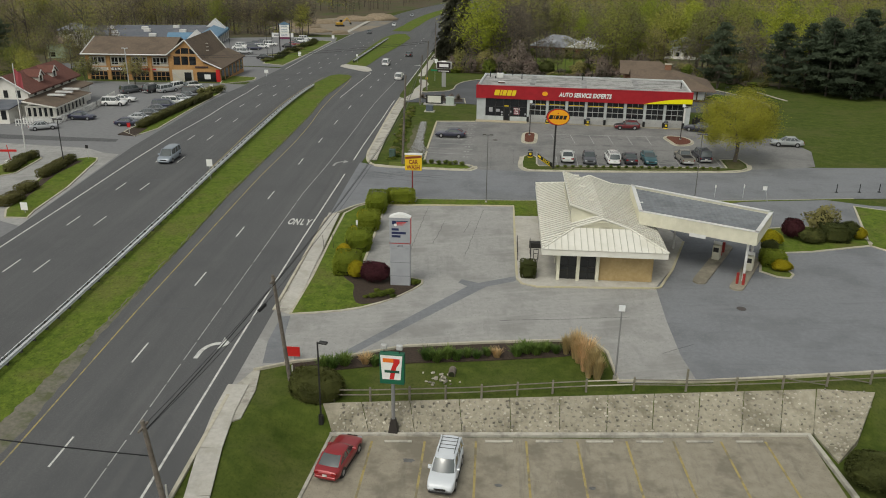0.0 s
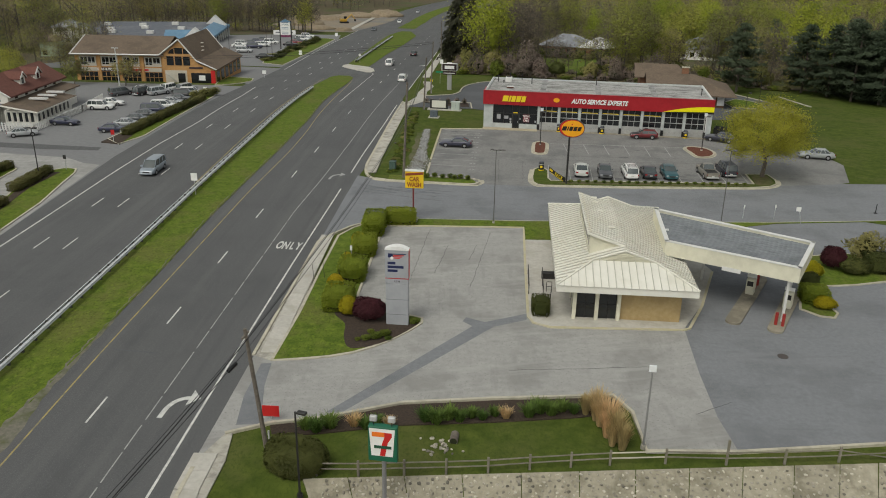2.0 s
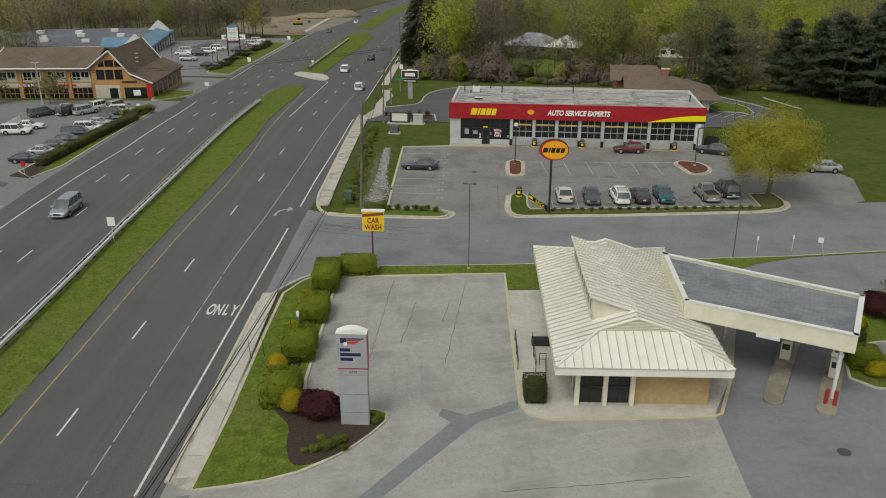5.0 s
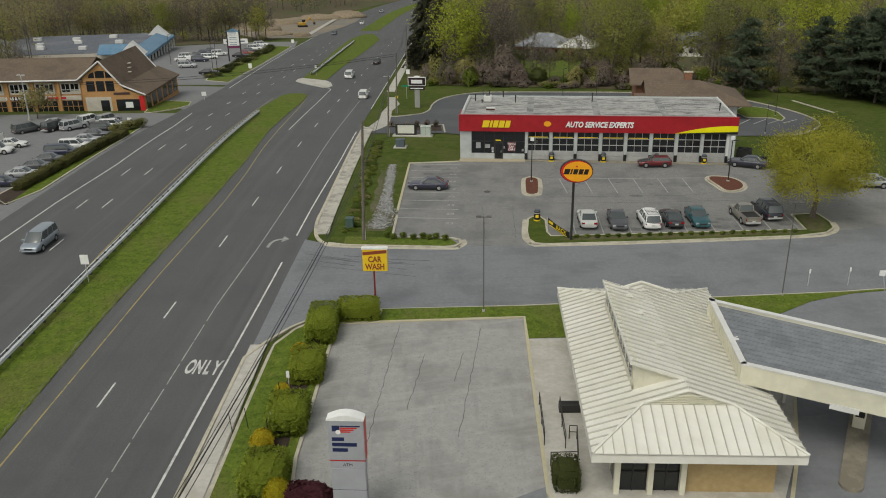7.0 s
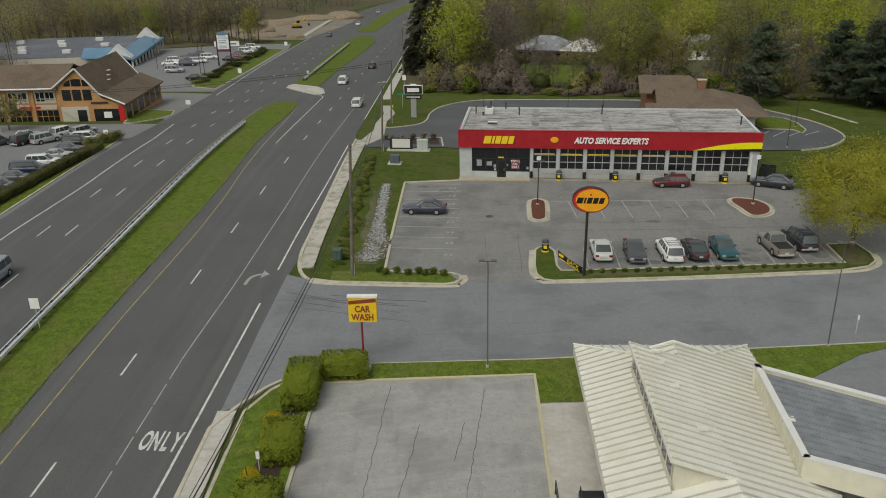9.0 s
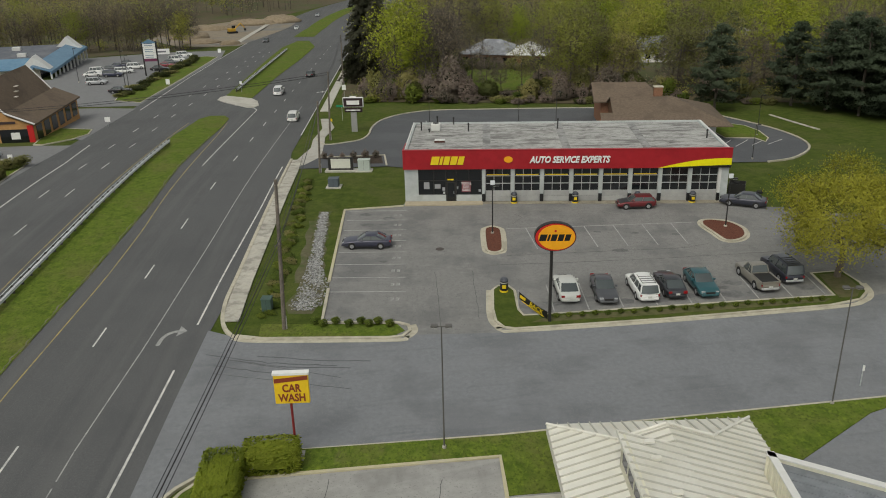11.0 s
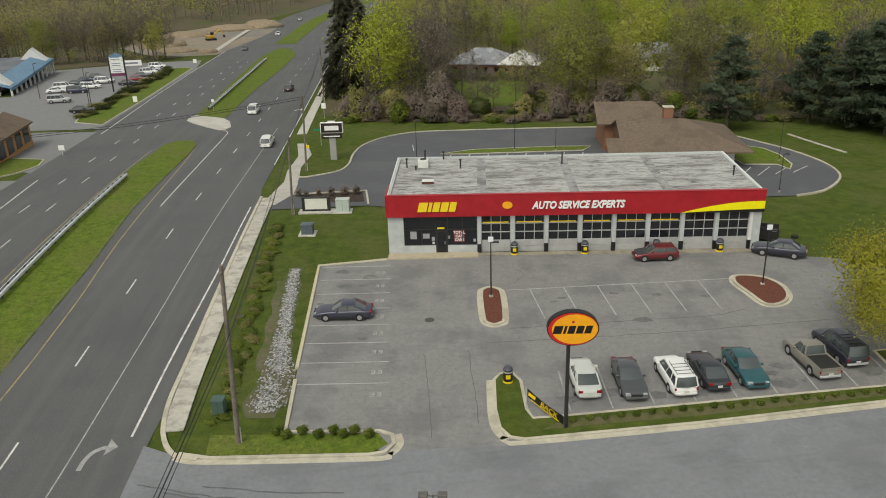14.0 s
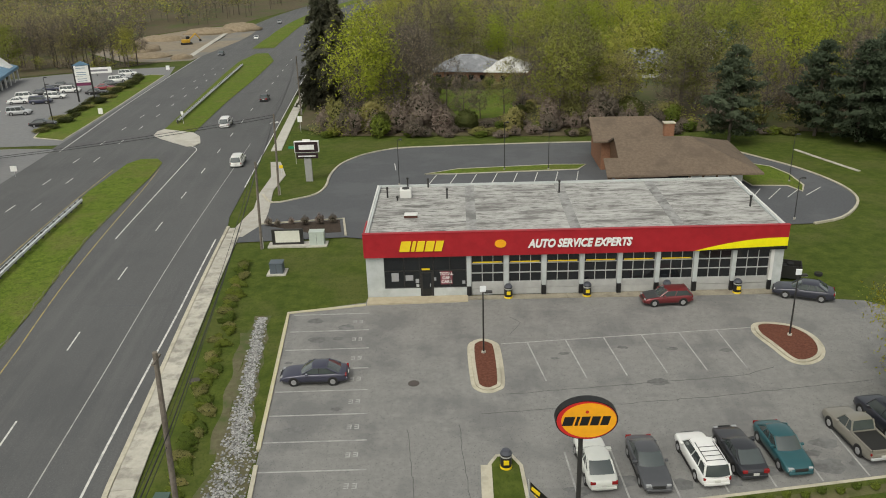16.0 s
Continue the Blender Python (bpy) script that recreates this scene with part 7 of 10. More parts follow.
def blades(centres, size, rng, up=0.3, stretch=1.6, droop=None):
    """Small leaf sprays, each a three-cornered blade of its own, at the given centres."""
    n = len(centres)
    nrm = rng.normal(size=(n, 3))
    nrm[:, 2] = np.abs(nrm[:, 2]) + up
    nrm /= np.linalg.norm(nrm, axis=1)[:, None]
    a = np.cross(nrm, rng.normal(size=(n, 3)))
    a /= np.linalg.norm(a, axis=1)[:, None] + 1e-9
    if droop is not None:
        a = a * 0.6 + droop
        a /= np.linalg.norm(a, axis=1)[:, None] + 1e-9
        nrm = nrm - a * np.sum(nrm * a, axis=1)[:, None]
        nrm /= np.linalg.norm(nrm, axis=1)[:, None] + 1e-9
    b = np.cross(nrm, a)
    s = size * rng.uniform(0.6, 1.3, size=(n, 1))
    v = np.stack([centres - a * s * stretch * 0.5 - b * s * 0.42, centres - a * s * stretch * 0.5 + b * s * 0.42, centres + a * s * stretch * 0.6], axis=1).reshape(-1, 3)
    f = np.arange(3 * n).reshape(n, 3)
    return v, f


def limbs(tips, trunk, rng, r_base, sides=4):
    """Joins every tip to the nearest point of the wood that stands, from the inside out, with limbs that taper."""
    nodes = [np.array(p, float) for p in trunk]
    rad = [r_base * (1 - 0.5 * i / max(1, len(trunk) - 1)) for i in range(len(trunk))]
    segs = [(nodes[i], nodes[i + 1], rad[i], rad[i + 1]) for i in range(len(trunk) - 1)]
    start = max(1, len(trunk) - 3)
    order = np.argsort(np.linalg.norm(tips - nodes[-1], axis=1))
    for k in order:
        t = tips[k]
        P = np.array(nodes[start:])
        d = np.linalg.norm(P - t, axis=1) + np.maximum(0, P[:, 2] - t[2]) * 1.5
        j = int(np.argmin(d)) + start
        p = nodes[j]
        mid = p * 0.45 + t * 0.55 + np.array([0, 0, 0.08 * np.linalg.norm(t - p)]) + rng.normal(size=3) * 0.06 * np.linalg.norm(t - p)
        r0 = min(rad[j] * 0.72, 0.03 + 0.05 * np.linalg.norm(t - p))
        segs += [(p, mid, r0, r0 * 0.65), (mid, t, r0 * 0.65, r0 * 0.25)]
        nodes += [mid, t]
        rad += [r0 * 0.65, max(0.012, r0 * 0.35)]
    V, Fs = [], []
    for p, q, r0, r1 in segs:
        d = q - p
        L = np.linalg.norm(d)
        if L < 1e-4:
            continue
        d = d / L
        a = np.cross(d, [0.3, 0.5, 0.81])
        a /= np.linalg.norm(a)
        b = np.cross(d, a)
        k = sides if r0 > 0.05 else 3
        base = len(V)
        for c, r in ((p, r0), (q, r1)):
            for i in range(k):
                an = 2 * math.pi * i / k
                V.append(c + r * (a * math.cos(an) + b * math.sin(an)))
        for i in range(k):
            Fs.append((base + i, base + (i + 1) % k, base + k + (i + 1) % k, base + k + i))
    return V, Fs, nodes


def shell(rng, n, c, r, inner=0.45, lump=0.25, flat=1.0):
    """Points in the outer part of a lumpy crown."""
    out = []
    ph = rng.uniform(0, 6.28, 8)
    while len(out) < n:
        d = rng.normal(size=3)
        d /= np.linalg.norm(d)
        k = 1 + lump * (math.sin(3 * d[0] + ph[0]) * math.sin(3 * d[1] + ph[1]) + 0.6 * math.sin(5 * d[2] + ph[2] + 3 * d[0]) + 0.5 * math.sin(7 * d[1] + ph[3]))
        u = rng.uniform(inner ** 3, 1) ** (1 / 3)
        p = np.array(c) + d * np.array(r) * k * u
        if p[2] > c[2] - r[2] * 0.8 * flat:
            out.append(p)
    return np.array(out)


def twig_slivers(anchor, centre, n, rng, length, width):
    """Fine twigs, each a long thin blade that leaves the wood outwards and up."""
    ids = rng.integers(0, len(anchor), n)
    p = anchor[ids] + rng.normal(size=(n, 3)) * 0.15
    d = p - np.array(centre)
    d /= np.linalg.norm(d, axis=1)[:, None] + 1e-9
    d = d * 0.8 + rng.normal(size=(n, 3)) * 0.55 + np.array([0, 0, 0.35])
    d /= np.linalg.norm(d, axis=1)[:, None]
    w = np.cross(d, rng.normal(size=(n, 3)))
    w /= np.linalg.norm(w, axis=1)[:, None] + 1e-9
    e = p + d * length * rng.uniform(0.4, 1.2, size=(n, 1))
    return np.stack([p - w * width, p + w * width, e], axis=1).reshape(-1, 3)


def broad_tree(seed, h, spread, base, leafmat, n_tips=60, n_twigs=90, leaves=1300, size=0.36, clump=0.9, trunk_r=0.24, fork=False, twigs_fine=700, lump=0.25):
    """The meshes of a tapered trunk with limbs and fine twigs and of a crown of small leaves, in clumps round the twigs."""
    rng = np.random.default_rng(seed)
    c = (rng.normal() * 0.3, rng.normal() * 0.3, (h + base) / 2)
    r = (spread, spread * rng.uniform(0.85, 1.1), (h - base) / 2)
    tips = shell(rng, n_tips, c, r, lump=lump)
    twigs = shell(rng, n_twigs, c, r, 0.7, lump=lump)
    k = 6
    tr = [(0.25 * math.sin(i * 0.9 + seed) * i / k, 0.2 * math.cos(i * 1.1 + seed) * i / k, -0.3 + (base + (h - base) * (0.25 if fork else 0.55) + 0.3) * i / k) for i in range(k + 1)]
    V, Fs, nodes = limbs(np.vstack([tips, twigs]), tr, rng, trunk_r, 5)
    anchor = np.array(nodes[len(tr):])
    fine = twig_slivers(anchor, (0, 0, base + (h - base) * 0.3), twigs_fine, rng, 1.5 * h / 16, 0.022)
    k0 = len(V)
    Fs = list(Fs) + [(k0 + 3 * i, k0 + 3 * i + 1, k0 + 3 * i + 2) for i in range(twigs_fine)]
    wood = from_arrays("trunk", np.vstack([np.array(V), fine]), Fs, BARK)
    ids = rng.integers(0, len(anchor), leaves)
    cen = anchor[ids] + rng.normal(size=(leaves, 3)) * clump * np.array([1, 1, 0.7])
    v, f = blades(cen, size, rng)
    return wood, from_arrays("crown", v, f, leafmat, (0, 0, base + (h - base) * 0.3))


def needle_tree(seed, h, spread, leafmat, droop=0.35, whorls=22, skip=0.12, base=1.0, size=0.55):
    rng = np.random.default_rng(seed)
    V, Fs, _ = limbs(np.zeros((0, 3)), [(0, 0, -0.3), (0.05, 0, h * 0.35), (0.0, 0.08, h * 0.7), (0.05, 0.05, h)], rng, 0.3, 6)
    V, Fs = list(V), list(Fs)
    cen, dr = [], []
    for w in range(whorls):
        f = w / (whorls - 1)
        z = base + (h - base) * f
        L0 = spread * ((1 - f) ** 0.8 * 0.95 + 0.06)
        n = 7 if f < 0.8 else 5
        for b in range(n):
            if rng.uniform() < skip:
                continue
            an = rng.uniform(0, 6.283)
            L = L0 * rng.uniform(0.65, 1.2)
            d = np.array([math.cos(an), math.sin(an), 0])
            k = max(3, int(L / 0.28))
            for i in range(k):
                t = (i + 0.6) / k
                p = d * L * t + np.array([0, 0, z - droop * L * t * t + 0.12 * L * t])
                for _ in range(4):
                    cen.append(p + rng.normal(size=3) * np.array([0.22, 0.22, 0.14]))
                    dr.append(d * 0.8 + np.array([0, 0, -0.5]))
            base_i = len(V)
            e = d * L * 0.9 + np.array([0, 0, z - droop * L * 0.8 + 0.1 * L])
            s_ = np.array([-d[1], d[0], 0]) * 0.04
            V += [np.array([0, 0, z]) + s_, np.array([0, 0, z]) - s_, e]
            Fs.append((base_i, base_i + 1, base_i + 2))
    v, f = blades(np.array(cen), size, rng, 0.4, 1.9, np.array(dr))
    return from_arrays("trunk", V, Fs, BARK), from_arrays("crown", v, f, leafmat, (0, 0, h * 0.35))


def plume_pine(seed, h, spread, base):
    """A broad pine: level limbs in loose tiers that carry flat plumes of needles."""
    rng = np.random.default_rng(seed)
    V, Fs, _ = limbs(np.zeros((0, 3)), [(0, 0, -0.3), (0.1, 0, h * 0.35), (0.0, 0.15, h * 0.7), (0.1, 0.05, h * 0.97)], rng, 0.28, 6)
    V, Fs = list(V), list(Fs)
    cen = []
    z = base
    while z < h:
        f = (z - base) / (h - base)
        L0 = spread * (min(1.0, 0.72 + f) * (1 - f ** 2.2) + 0.1)
        for b in range(6 if f < 0.75 else 4):
            an, L = rng.uniform(0, 6.283), L0 * rng.uniform(0.55, 1.15)
            d = np.array([math.cos(an), math.sin(an), 0.0])
            rise = rng.uniform(-0.05, 0.22)
            e = d * L + np.array([0, 0, z + rise * L])
            k0 = len(V)
            s_ = np.array([-d[1], d[0], 0]) * 0.05
            V += [np.array([0, 0, z]) + s_, np.array([0, 0, z]) - s_, e]
            Fs.append((k0, k0 + 1, k0 + 2))
            for q in range(int(5 + L * 2.2)):
                t = rng.uniform(0.35, 1.05)
                c = d * L * t + np.array([0, 0, z + rise * L * t]) + rng.normal(size=3) * np.array([0.35, 0.35, 0.08])
                cen += [c + rng.normal(size=3) * np.array([0.3, 0.3, 0.13]) for _ in range(7)]
        z += rng.uniform(0.55, 0.95) * (1.0 - 0.4 * f)
    v, f = blades(np.array(cen), 0.3, rng, 0.5, 1.9)
    return from_arrays("trunk", V, Fs, BARK), from_arrays("crown", v, f, LEAF_PINE, (0, 0, h * 0.3))


def plant(name, meshes, at, turn, scale, label, category="tree", group="", names=("trunk", "crown")):
    s = thing(name, at, turn, label, category, group)
    s.scale = scale if isinstance(scale, tuple) else (scale, scale, scale)
    for nm, me in zip(names, meshes):
        part(nm, me, None, s)
    return s


RNG = np.random.default_rng(11)
TREES = {
    "spring": [broad_tree(1, 15, 4.8, 3.0, LEAF_SPRING, leaves=3900, size=0.27, clump=0.75), broad_tree(2, 17, 5.4, 4.0, LEAF_SPRING, leaves=4200, size=0.27, clump=0.9)],
    "olive": [broad_tree(3, 16, 5.0, 3.5, LEAF_OLIVE, leaves=2900, size=0.25, clump=0.7, twigs_fine=1000), broad_tree(4, 18, 5.2, 4.5, LEAF_OLIVE, leaves=3000, size=0.25, clump=0.8, twigs_fine=1000)],
    "bare": [broad_tree(5, 16, 4.8, 3.0, LEAF_BROWN, n_twigs=160, leaves=1300, size=0.2, clump=0.55, twigs_fine=2600), broad_tree(6, 18, 5.0, 4.0, LEAF_BROWN, n_twigs=160, leaves=1300, size=0.2, clump=0.55, twigs_fine=2600)],
    "bright": [broad_tree(7, 13, 4.4, 2.0, LEAF_BRIGHT, leaves=4600, size=0.27, clump=0.85), broad_tree(8, 15, 5.2, 2.5, LEAF_BRIGHT, leaves=5000, size=0.27, clump=0.95)],
}
LABELS = {"spring": "tall tree with thin yellow-green spring leaves", "olive": "tall tree with olive brown opening buds", "bare": "nearly bare grey-brown tree with fine twigs", "bright": "bright yellow-green tree in fresh leaf"}


def tree(kind, x, y, s=1.0):
    k = int(RNG.integers(0, 2))
    plant("tree", TREES[kind][k], (x, y, gz(x, y) - 0.1), float(RNG.uniform(0, 360)), (s * float(RNG.uniform(0.9, 1.1)), s * float(RNG.uniform(0.9, 1.1)), s), LABELS[kind], "tree", "woodland trees")


def clear(x, y):
    """Whether a tree may stand here."""
    if y < 700 and lane(y, -38)[0] < x < lane(y, 13)[0]:
        return False
    if x > -30 and y < 209:
        return False
    t = (y - 77) / 190
    if y < 264 and -6.5 * t < x < 17.5 * t:
        return False
    if y < 294 and 59 * t < x < 68 * t or y < 270 and 38 * t < x < 52 * t and y > 226:
        return False
    if x > -30 and 40 < x < 80 and y < 188:
        return False
    for hx, hy, w, d in ((-8, 262, 24, 24), (33, 294, 22, 16), (63, 294, 20, 14), (-155, 246, 20, 24), (-142, 205, 22, 22), (-155, 245, 55, 70), (0, 245, 24, 16)):
        if hx < x < hx + w and hy < y < hy + d:
            return False
    if x < -30:
        if y < 205 and x > -118:
            return False
        if 205 <= y < 322 and x > -128:
            return False
        if 322 <= y < 470 and x > -132 + 0.0 * y and not (y < 334 and x < -96):
            return False
    return True


# the edge of the woods, tree by tree
def kind_at(x, y):
    """Like trees stand together: bare and olive along the edge, fresh green farther back."""
    v = noise.noise((x * 0.035, y * 0.045, 2.0)) * 1.3 + (y - 238) * 0.012 + float(RNG.uniform(-0.3, 0.3)) - (0.55 if x < 0 else 0.0)
    return "bare" if v < -0.25 else "olive" if v < 0.12 else "spring" if v < 0.5 else "bright"


for i in range(34):
    x = -16 + i * 4.0 + float(RNG.uniform(-1.5, 1.5))
    y = 213 + float(RNG.uniform(0, 14))
    if clear(x, y):
        tree(kind_at(x, y), x, y, float(RNG.uniform(0.6, 0.95)))
placed = 0
for i in range(900):
    x, y = float(RNG.uniform(-20, 140)), float(RNG.uniform(226, 340))
    if placed < 92 and clear(x, y):
        tree(kind_at(x, y), x, y, float(RNG.uniform(0.75, 1.12)))
        placed += 1
placed = 0
for i in range(900):
    x, y = float(RNG.uniform(-230, -92)), float(RNG.uniform(190, 350))
    if placed < 60 and clear(x, y):
        tree(("bare", "olive", "spring", "bare", "olive")[int(RNG.integers(0, 5))], x, y, float(RNG.uniform(0.7, 1.0)))
        placed += 1
for x, y in ((-96, 330), (-102, 327), (-109, 329), (-116, 326), (-122, 331), (-129, 334), (-98, 325), (-112, 322), (-125, 325)):
    tree("bare", x, y, 0.85)
# named trees
for x, y, s, k in ((-17, 223, 1.25, "bright"), (-13.5, 227, 1.15, "bright"), (-9, 234, 1.1, "bare"), (-4.7, 258, 1.25, "bare"), (17.5, 213, 0.95, "spring"), (22, 222, 1.15, "olive"), (31.4, 224, 1.15, "spring"), (40, 226, 1.1, "spring"), (26, 236, 1.1, "bright"), (60, 222, 1.2, "bright"), (72, 232, 1.2, "bright"), (50, 232, 1.1, "spring"), (47, 214, 0.9, "olive"), (50, 208, 0.8, "bare"), (1.5, 217, 0.55, "bare"), (8.5, 218, 0.6, "olive"), (12.5, 226, 0.7, "bare"), (-1.5, 231, 0.7, "bare"), (4.5, 222, 0.4, "bare")):
    tree(k, x, y, s)
SPRUCE = needle_tree(21, 22, 5.6, LEAF_SPRUCE, 0.5, 40, 0.05, 0.8, 0.42)
PINE = [plume_pine(22, 14.5, 4.6, 1.8), plume_pine(23, 15.5, 5.4, 1.0)]
for x, y, s in ((-26.0, 240, 1.05), (-24.5, 246, 1.1), (-22.0, 237, 0.95), (-27.5, 252, 1.0)):
    plant("spruce_tree", SPRUCE, (x, y, gz(x, y) - 0.1), x * 37 % 360, s, "tall dark spruce with drooping branches by the highway", "tree", "dark spruces")
plant("pine_tree", PINE[0], (40.7, 196.5, gz(41, 196) - 0.1), 40, 1.0, "dark green pine with a bare lower trunk", "tree")
for i, (x, y, s) in enumerate(((55, 200, 1.0), (59, 195, 0.95), (62, 189, 1.0), (64, 199, 1.1), (68, 193, 1.05), (66, 185, 1.0), (73, 188, 1.1), (72, 199, 1.15), (79, 184, 1.1), (80, 194, 1.1), (87, 182, 1.1), (93, 178, 1.1))):
    plant("pine_tree", PINE[1 if i % 3 else 0], (x, y, gz(x, y) - 0.1), (i * 77) % 360, s, "broad dark green pine at the field edge", "tree", "dark pines")
for x, y, s, k in ((-112, 168, 0.5, "spring"), (-104, 176, 0.5, "olive"), (-108, 184, 0.6, "bare"), (-118, 188, 0.65, "olive"), (-103, 192, 0.6, "bare"), (-122, 196, 0.7, "bare"), (-111, 198, 0.65, "olive"), (-98, 152, 0.45, "spring"), (-104, 160, 0.5, "spring"), (-99, 144, 0.5, "olive"), (-106, 150, 0.55, "bright"), (-112, 158, 0.6, "bright"), (-120, 165, 0.65, "bare"), (-94, 134, 0.45, "spring"), (-101, 136, 0.5, "bright")):
    tree(k, x, y, s)
tree("olive", -117, 176, 0.55)
for i, (x, y, s) in enumerate(((-128, 158, 0.9), (-126, 172, 0.8), (62, 262, 0.9), (-140, 200, 0.9))):
    plant("pine_tree", PINE[i % 2], (x, y, gz(x, y) - 0.1), (i * 91) % 360, s, "dark evergreen behind the buildings", "tree", "dark pines")
MAPLE = broad_tree(31, 9.6, 5.2, 2.2, LEAF_MAPLE, n_tips=130, n_twigs=300, leaves=42000, size=0.115, clump=0.6, trunk_r=0.32, fork=True)
plant("maple_tree", MAPLE, (30.3, 119.6, 0.1), 20, 1.0, "round yellow-green maple in young leaf at the lot corner", "tree")
SMALL = broad_tree(32, 5.0, 2.1, 1.5, LEAF_OLIVE, n_tips=40, n_twigs=60, leaves=900, size=0.26, clump=0.45, trunk_r=0.11, fork=True)
for x, y, s in ((-83.5, 165.5, 1.1), (-94.0, 164.5, 1.05)):
    plant("small_tree", SMALL, (x, y, gz(x, y) - 0.05), 50, s, "small olive green tree before the shops", "tree", "street trees")


def far_woods():
    """The woods past the edge, as one mass of small crowns and trunks."""
    rng = np.random.default_rng(5)
    mats = [LEAF_OLIVE, LEAF_SPRING, LEAF_BROWN, LEAF_BRIGHT, LEAF_PINE]
    V, N = [[] for _ in mats], [[] for _ in mats]
    TV, TF = [], []
    count = 0
    while count < 3300:
        y = rng.uniform(215, 640)
        x = rng.uniform(-0.75 * y - 60, 0.75 * y + 60)
        if not clear(x, y) or (abs(x - 50) < 78 and y < 318) or (y > 470 and rng.uniform() < 0.35):
            continue
        if lane(y, -44)[0] < x < lane(y, 12)[0]:
            continue
        count += 1
        p_ = (0.32, 0.27, 0.26, 0.12, 0.03) if x > -40 else (0.33, 0.1, 0.5, 0.03, 0.04)
        k = int(rng.choice(5, p=p_))
        h, sp = rng.uniform(12, 18), rng.uniform(3.4, 5.2)
        z0 = gz(x, y)
        n = 230 if y < 420 else 110
        s = 0.36 if y < 420 else 0.62
        if k == 2:
            n, s = int(n * 1.1), s * 0.72
        low = x < -40 and y < 480
        pts = shell(rng, n, (x, y, z0 + h * (0.52 if low else 0.62)), (sp, sp, h * (0.5 if low else 0.4)), 0.3, 0.3)
        v, _ = blades(pts, s, rng, 0.9)
        v, nv = soft_blades(v, (x, y, z0 + h * 0.42))
        V[k].append(v)
        N[k].append(nv)
        b = len(TV)
        r = 0.16
        for zz, rr in ((z0 - 0.5, r), (z0 + h * 0.8, r * 0.3)):
            TV += [(x + rr, y, zz), (x - 0.5 * rr, y + 0.87 * rr, zz), (x - 0.5 * rr, y - 0.87 * rr, zz)]
        TF += [(b + i, b + (i + 1) % 3, b + 3 + (i + 1) % 3, b + 3 + i) for i in range(3)]
        for q in range(4):
            a = rng.uniform(0, 6.28)
            b = len(TV)
            zz = z0 + h * rng.uniform(0.4, 0.65)
            TV += [(x, y, zz), (x + 0.12, y, zz + 0.2), (x + sp * 0.8 * math.cos(a), y + sp * 0.8 * math.sin(a), zz + h * 0.25)]
            TF.append((b, b + 1, b + 2))
    verts = [v for vs in V for v in vs]
    allv = np.vstack(verts + [np.array(TV)])
    nleaf = sum(len(v) for v in verts)
    me = bpy.data.meshes.new("woods")
    faces = [tuple(range(i, i + 3)) for i in range(0, nleaf, 3)] + [tuple(nleaf + i for i in f) for f in TF]
    me.from_pydata(allv.tolist(), [], faces)
    idx = []
    for k, vs in enumerate(V):
        me.materials.append(mats[k])
        idx += [k] * (sum(len(v) for v in vs) // 3)
    me.materials.append(BARK)
    idx += [len(mats)] * len(TF)
    me.polygons.foreach_set("material_index", np.array(idx, dtype=np.int32))
    me.polygons.foreach_set("use_smooth", np.ones(len(idx), dtype=bool))
    me.normals_split_custom_set_from_vertices(np.vstack([n for ns in N for n in ns] + [np.tile((0.0, 0.0, 0.0), (len(TV), 1))]).tolist())
    whole("woods", me, None, "dense spring woodland of bare and budding trees", "woods", kind="stuff")


far_woods()


def understory():
    """Saplings, brambles and bare twigs between the trunks, as one mass."""
    rng = np.random.default_rng(15)
    mats = [LEAF_OLIVE, LEAF_BROWN, LEAF_VINE, LEAF_SPRING]
    V, N = [[] for _ in mats], [[] for _ in mats]
    for i in range(2600):
        x, y = rng.uniform(-24, 150), rng.uniform(208, 330)
        if i % 3 == 0:
            x, y = rng.uniform(-200, -96), rng.uniform(200, 345)
        t = (y - 77) / 190
        if not clear(x, y) or (y < 264 and -7 * t < x < 18 * t):
            continue
        h, w = rng.uniform(1.0, 4.2), rng.uniform(1.0, 2.2)
        pts = shell(rng, 90, (x, y, gz(x, y) + h * 0.5), (w, w, h * 0.55), 0.3, 0.3)
        v, _ = blades(pts, 0.25, rng, 0.8)
        v, nv = soft_blades(v, (x, y, gz(x, y)))
        k = int(rng.choice(4, p=(0.34, 0.26, 0.2, 0.2)))
        V[k].append(v)
        N[k].append(nv)
    allv = np.vstack([v for vs in V for v in vs])
    me = bpy.data.meshes.new("undergrowth")
    me.from_pydata(allv.tolist(), [], [tuple(range(i, i + 3)) for i in range(0, len(allv), 3)])
    idx = []
    for k, vs in enumerate(V):
        me.materials.append(mats[k])
        idx += [k] * (sum(len(v) for v in vs) // 3)
    me.polygons.foreach_set("material_index", np.array(idx, dtype=np.int32))
    me.polygons.foreach_set("use_smooth", np.ones(len(idx), dtype=bool))
    me.normals_split_custom_set_from_vertices(np.vstack([n for ns in N for n in ns]).tolist())
    whole("undergrowth", me, None, "brown and olive undergrowth between the woodland trunks", "undergrowth", kind="stuff")


understory()


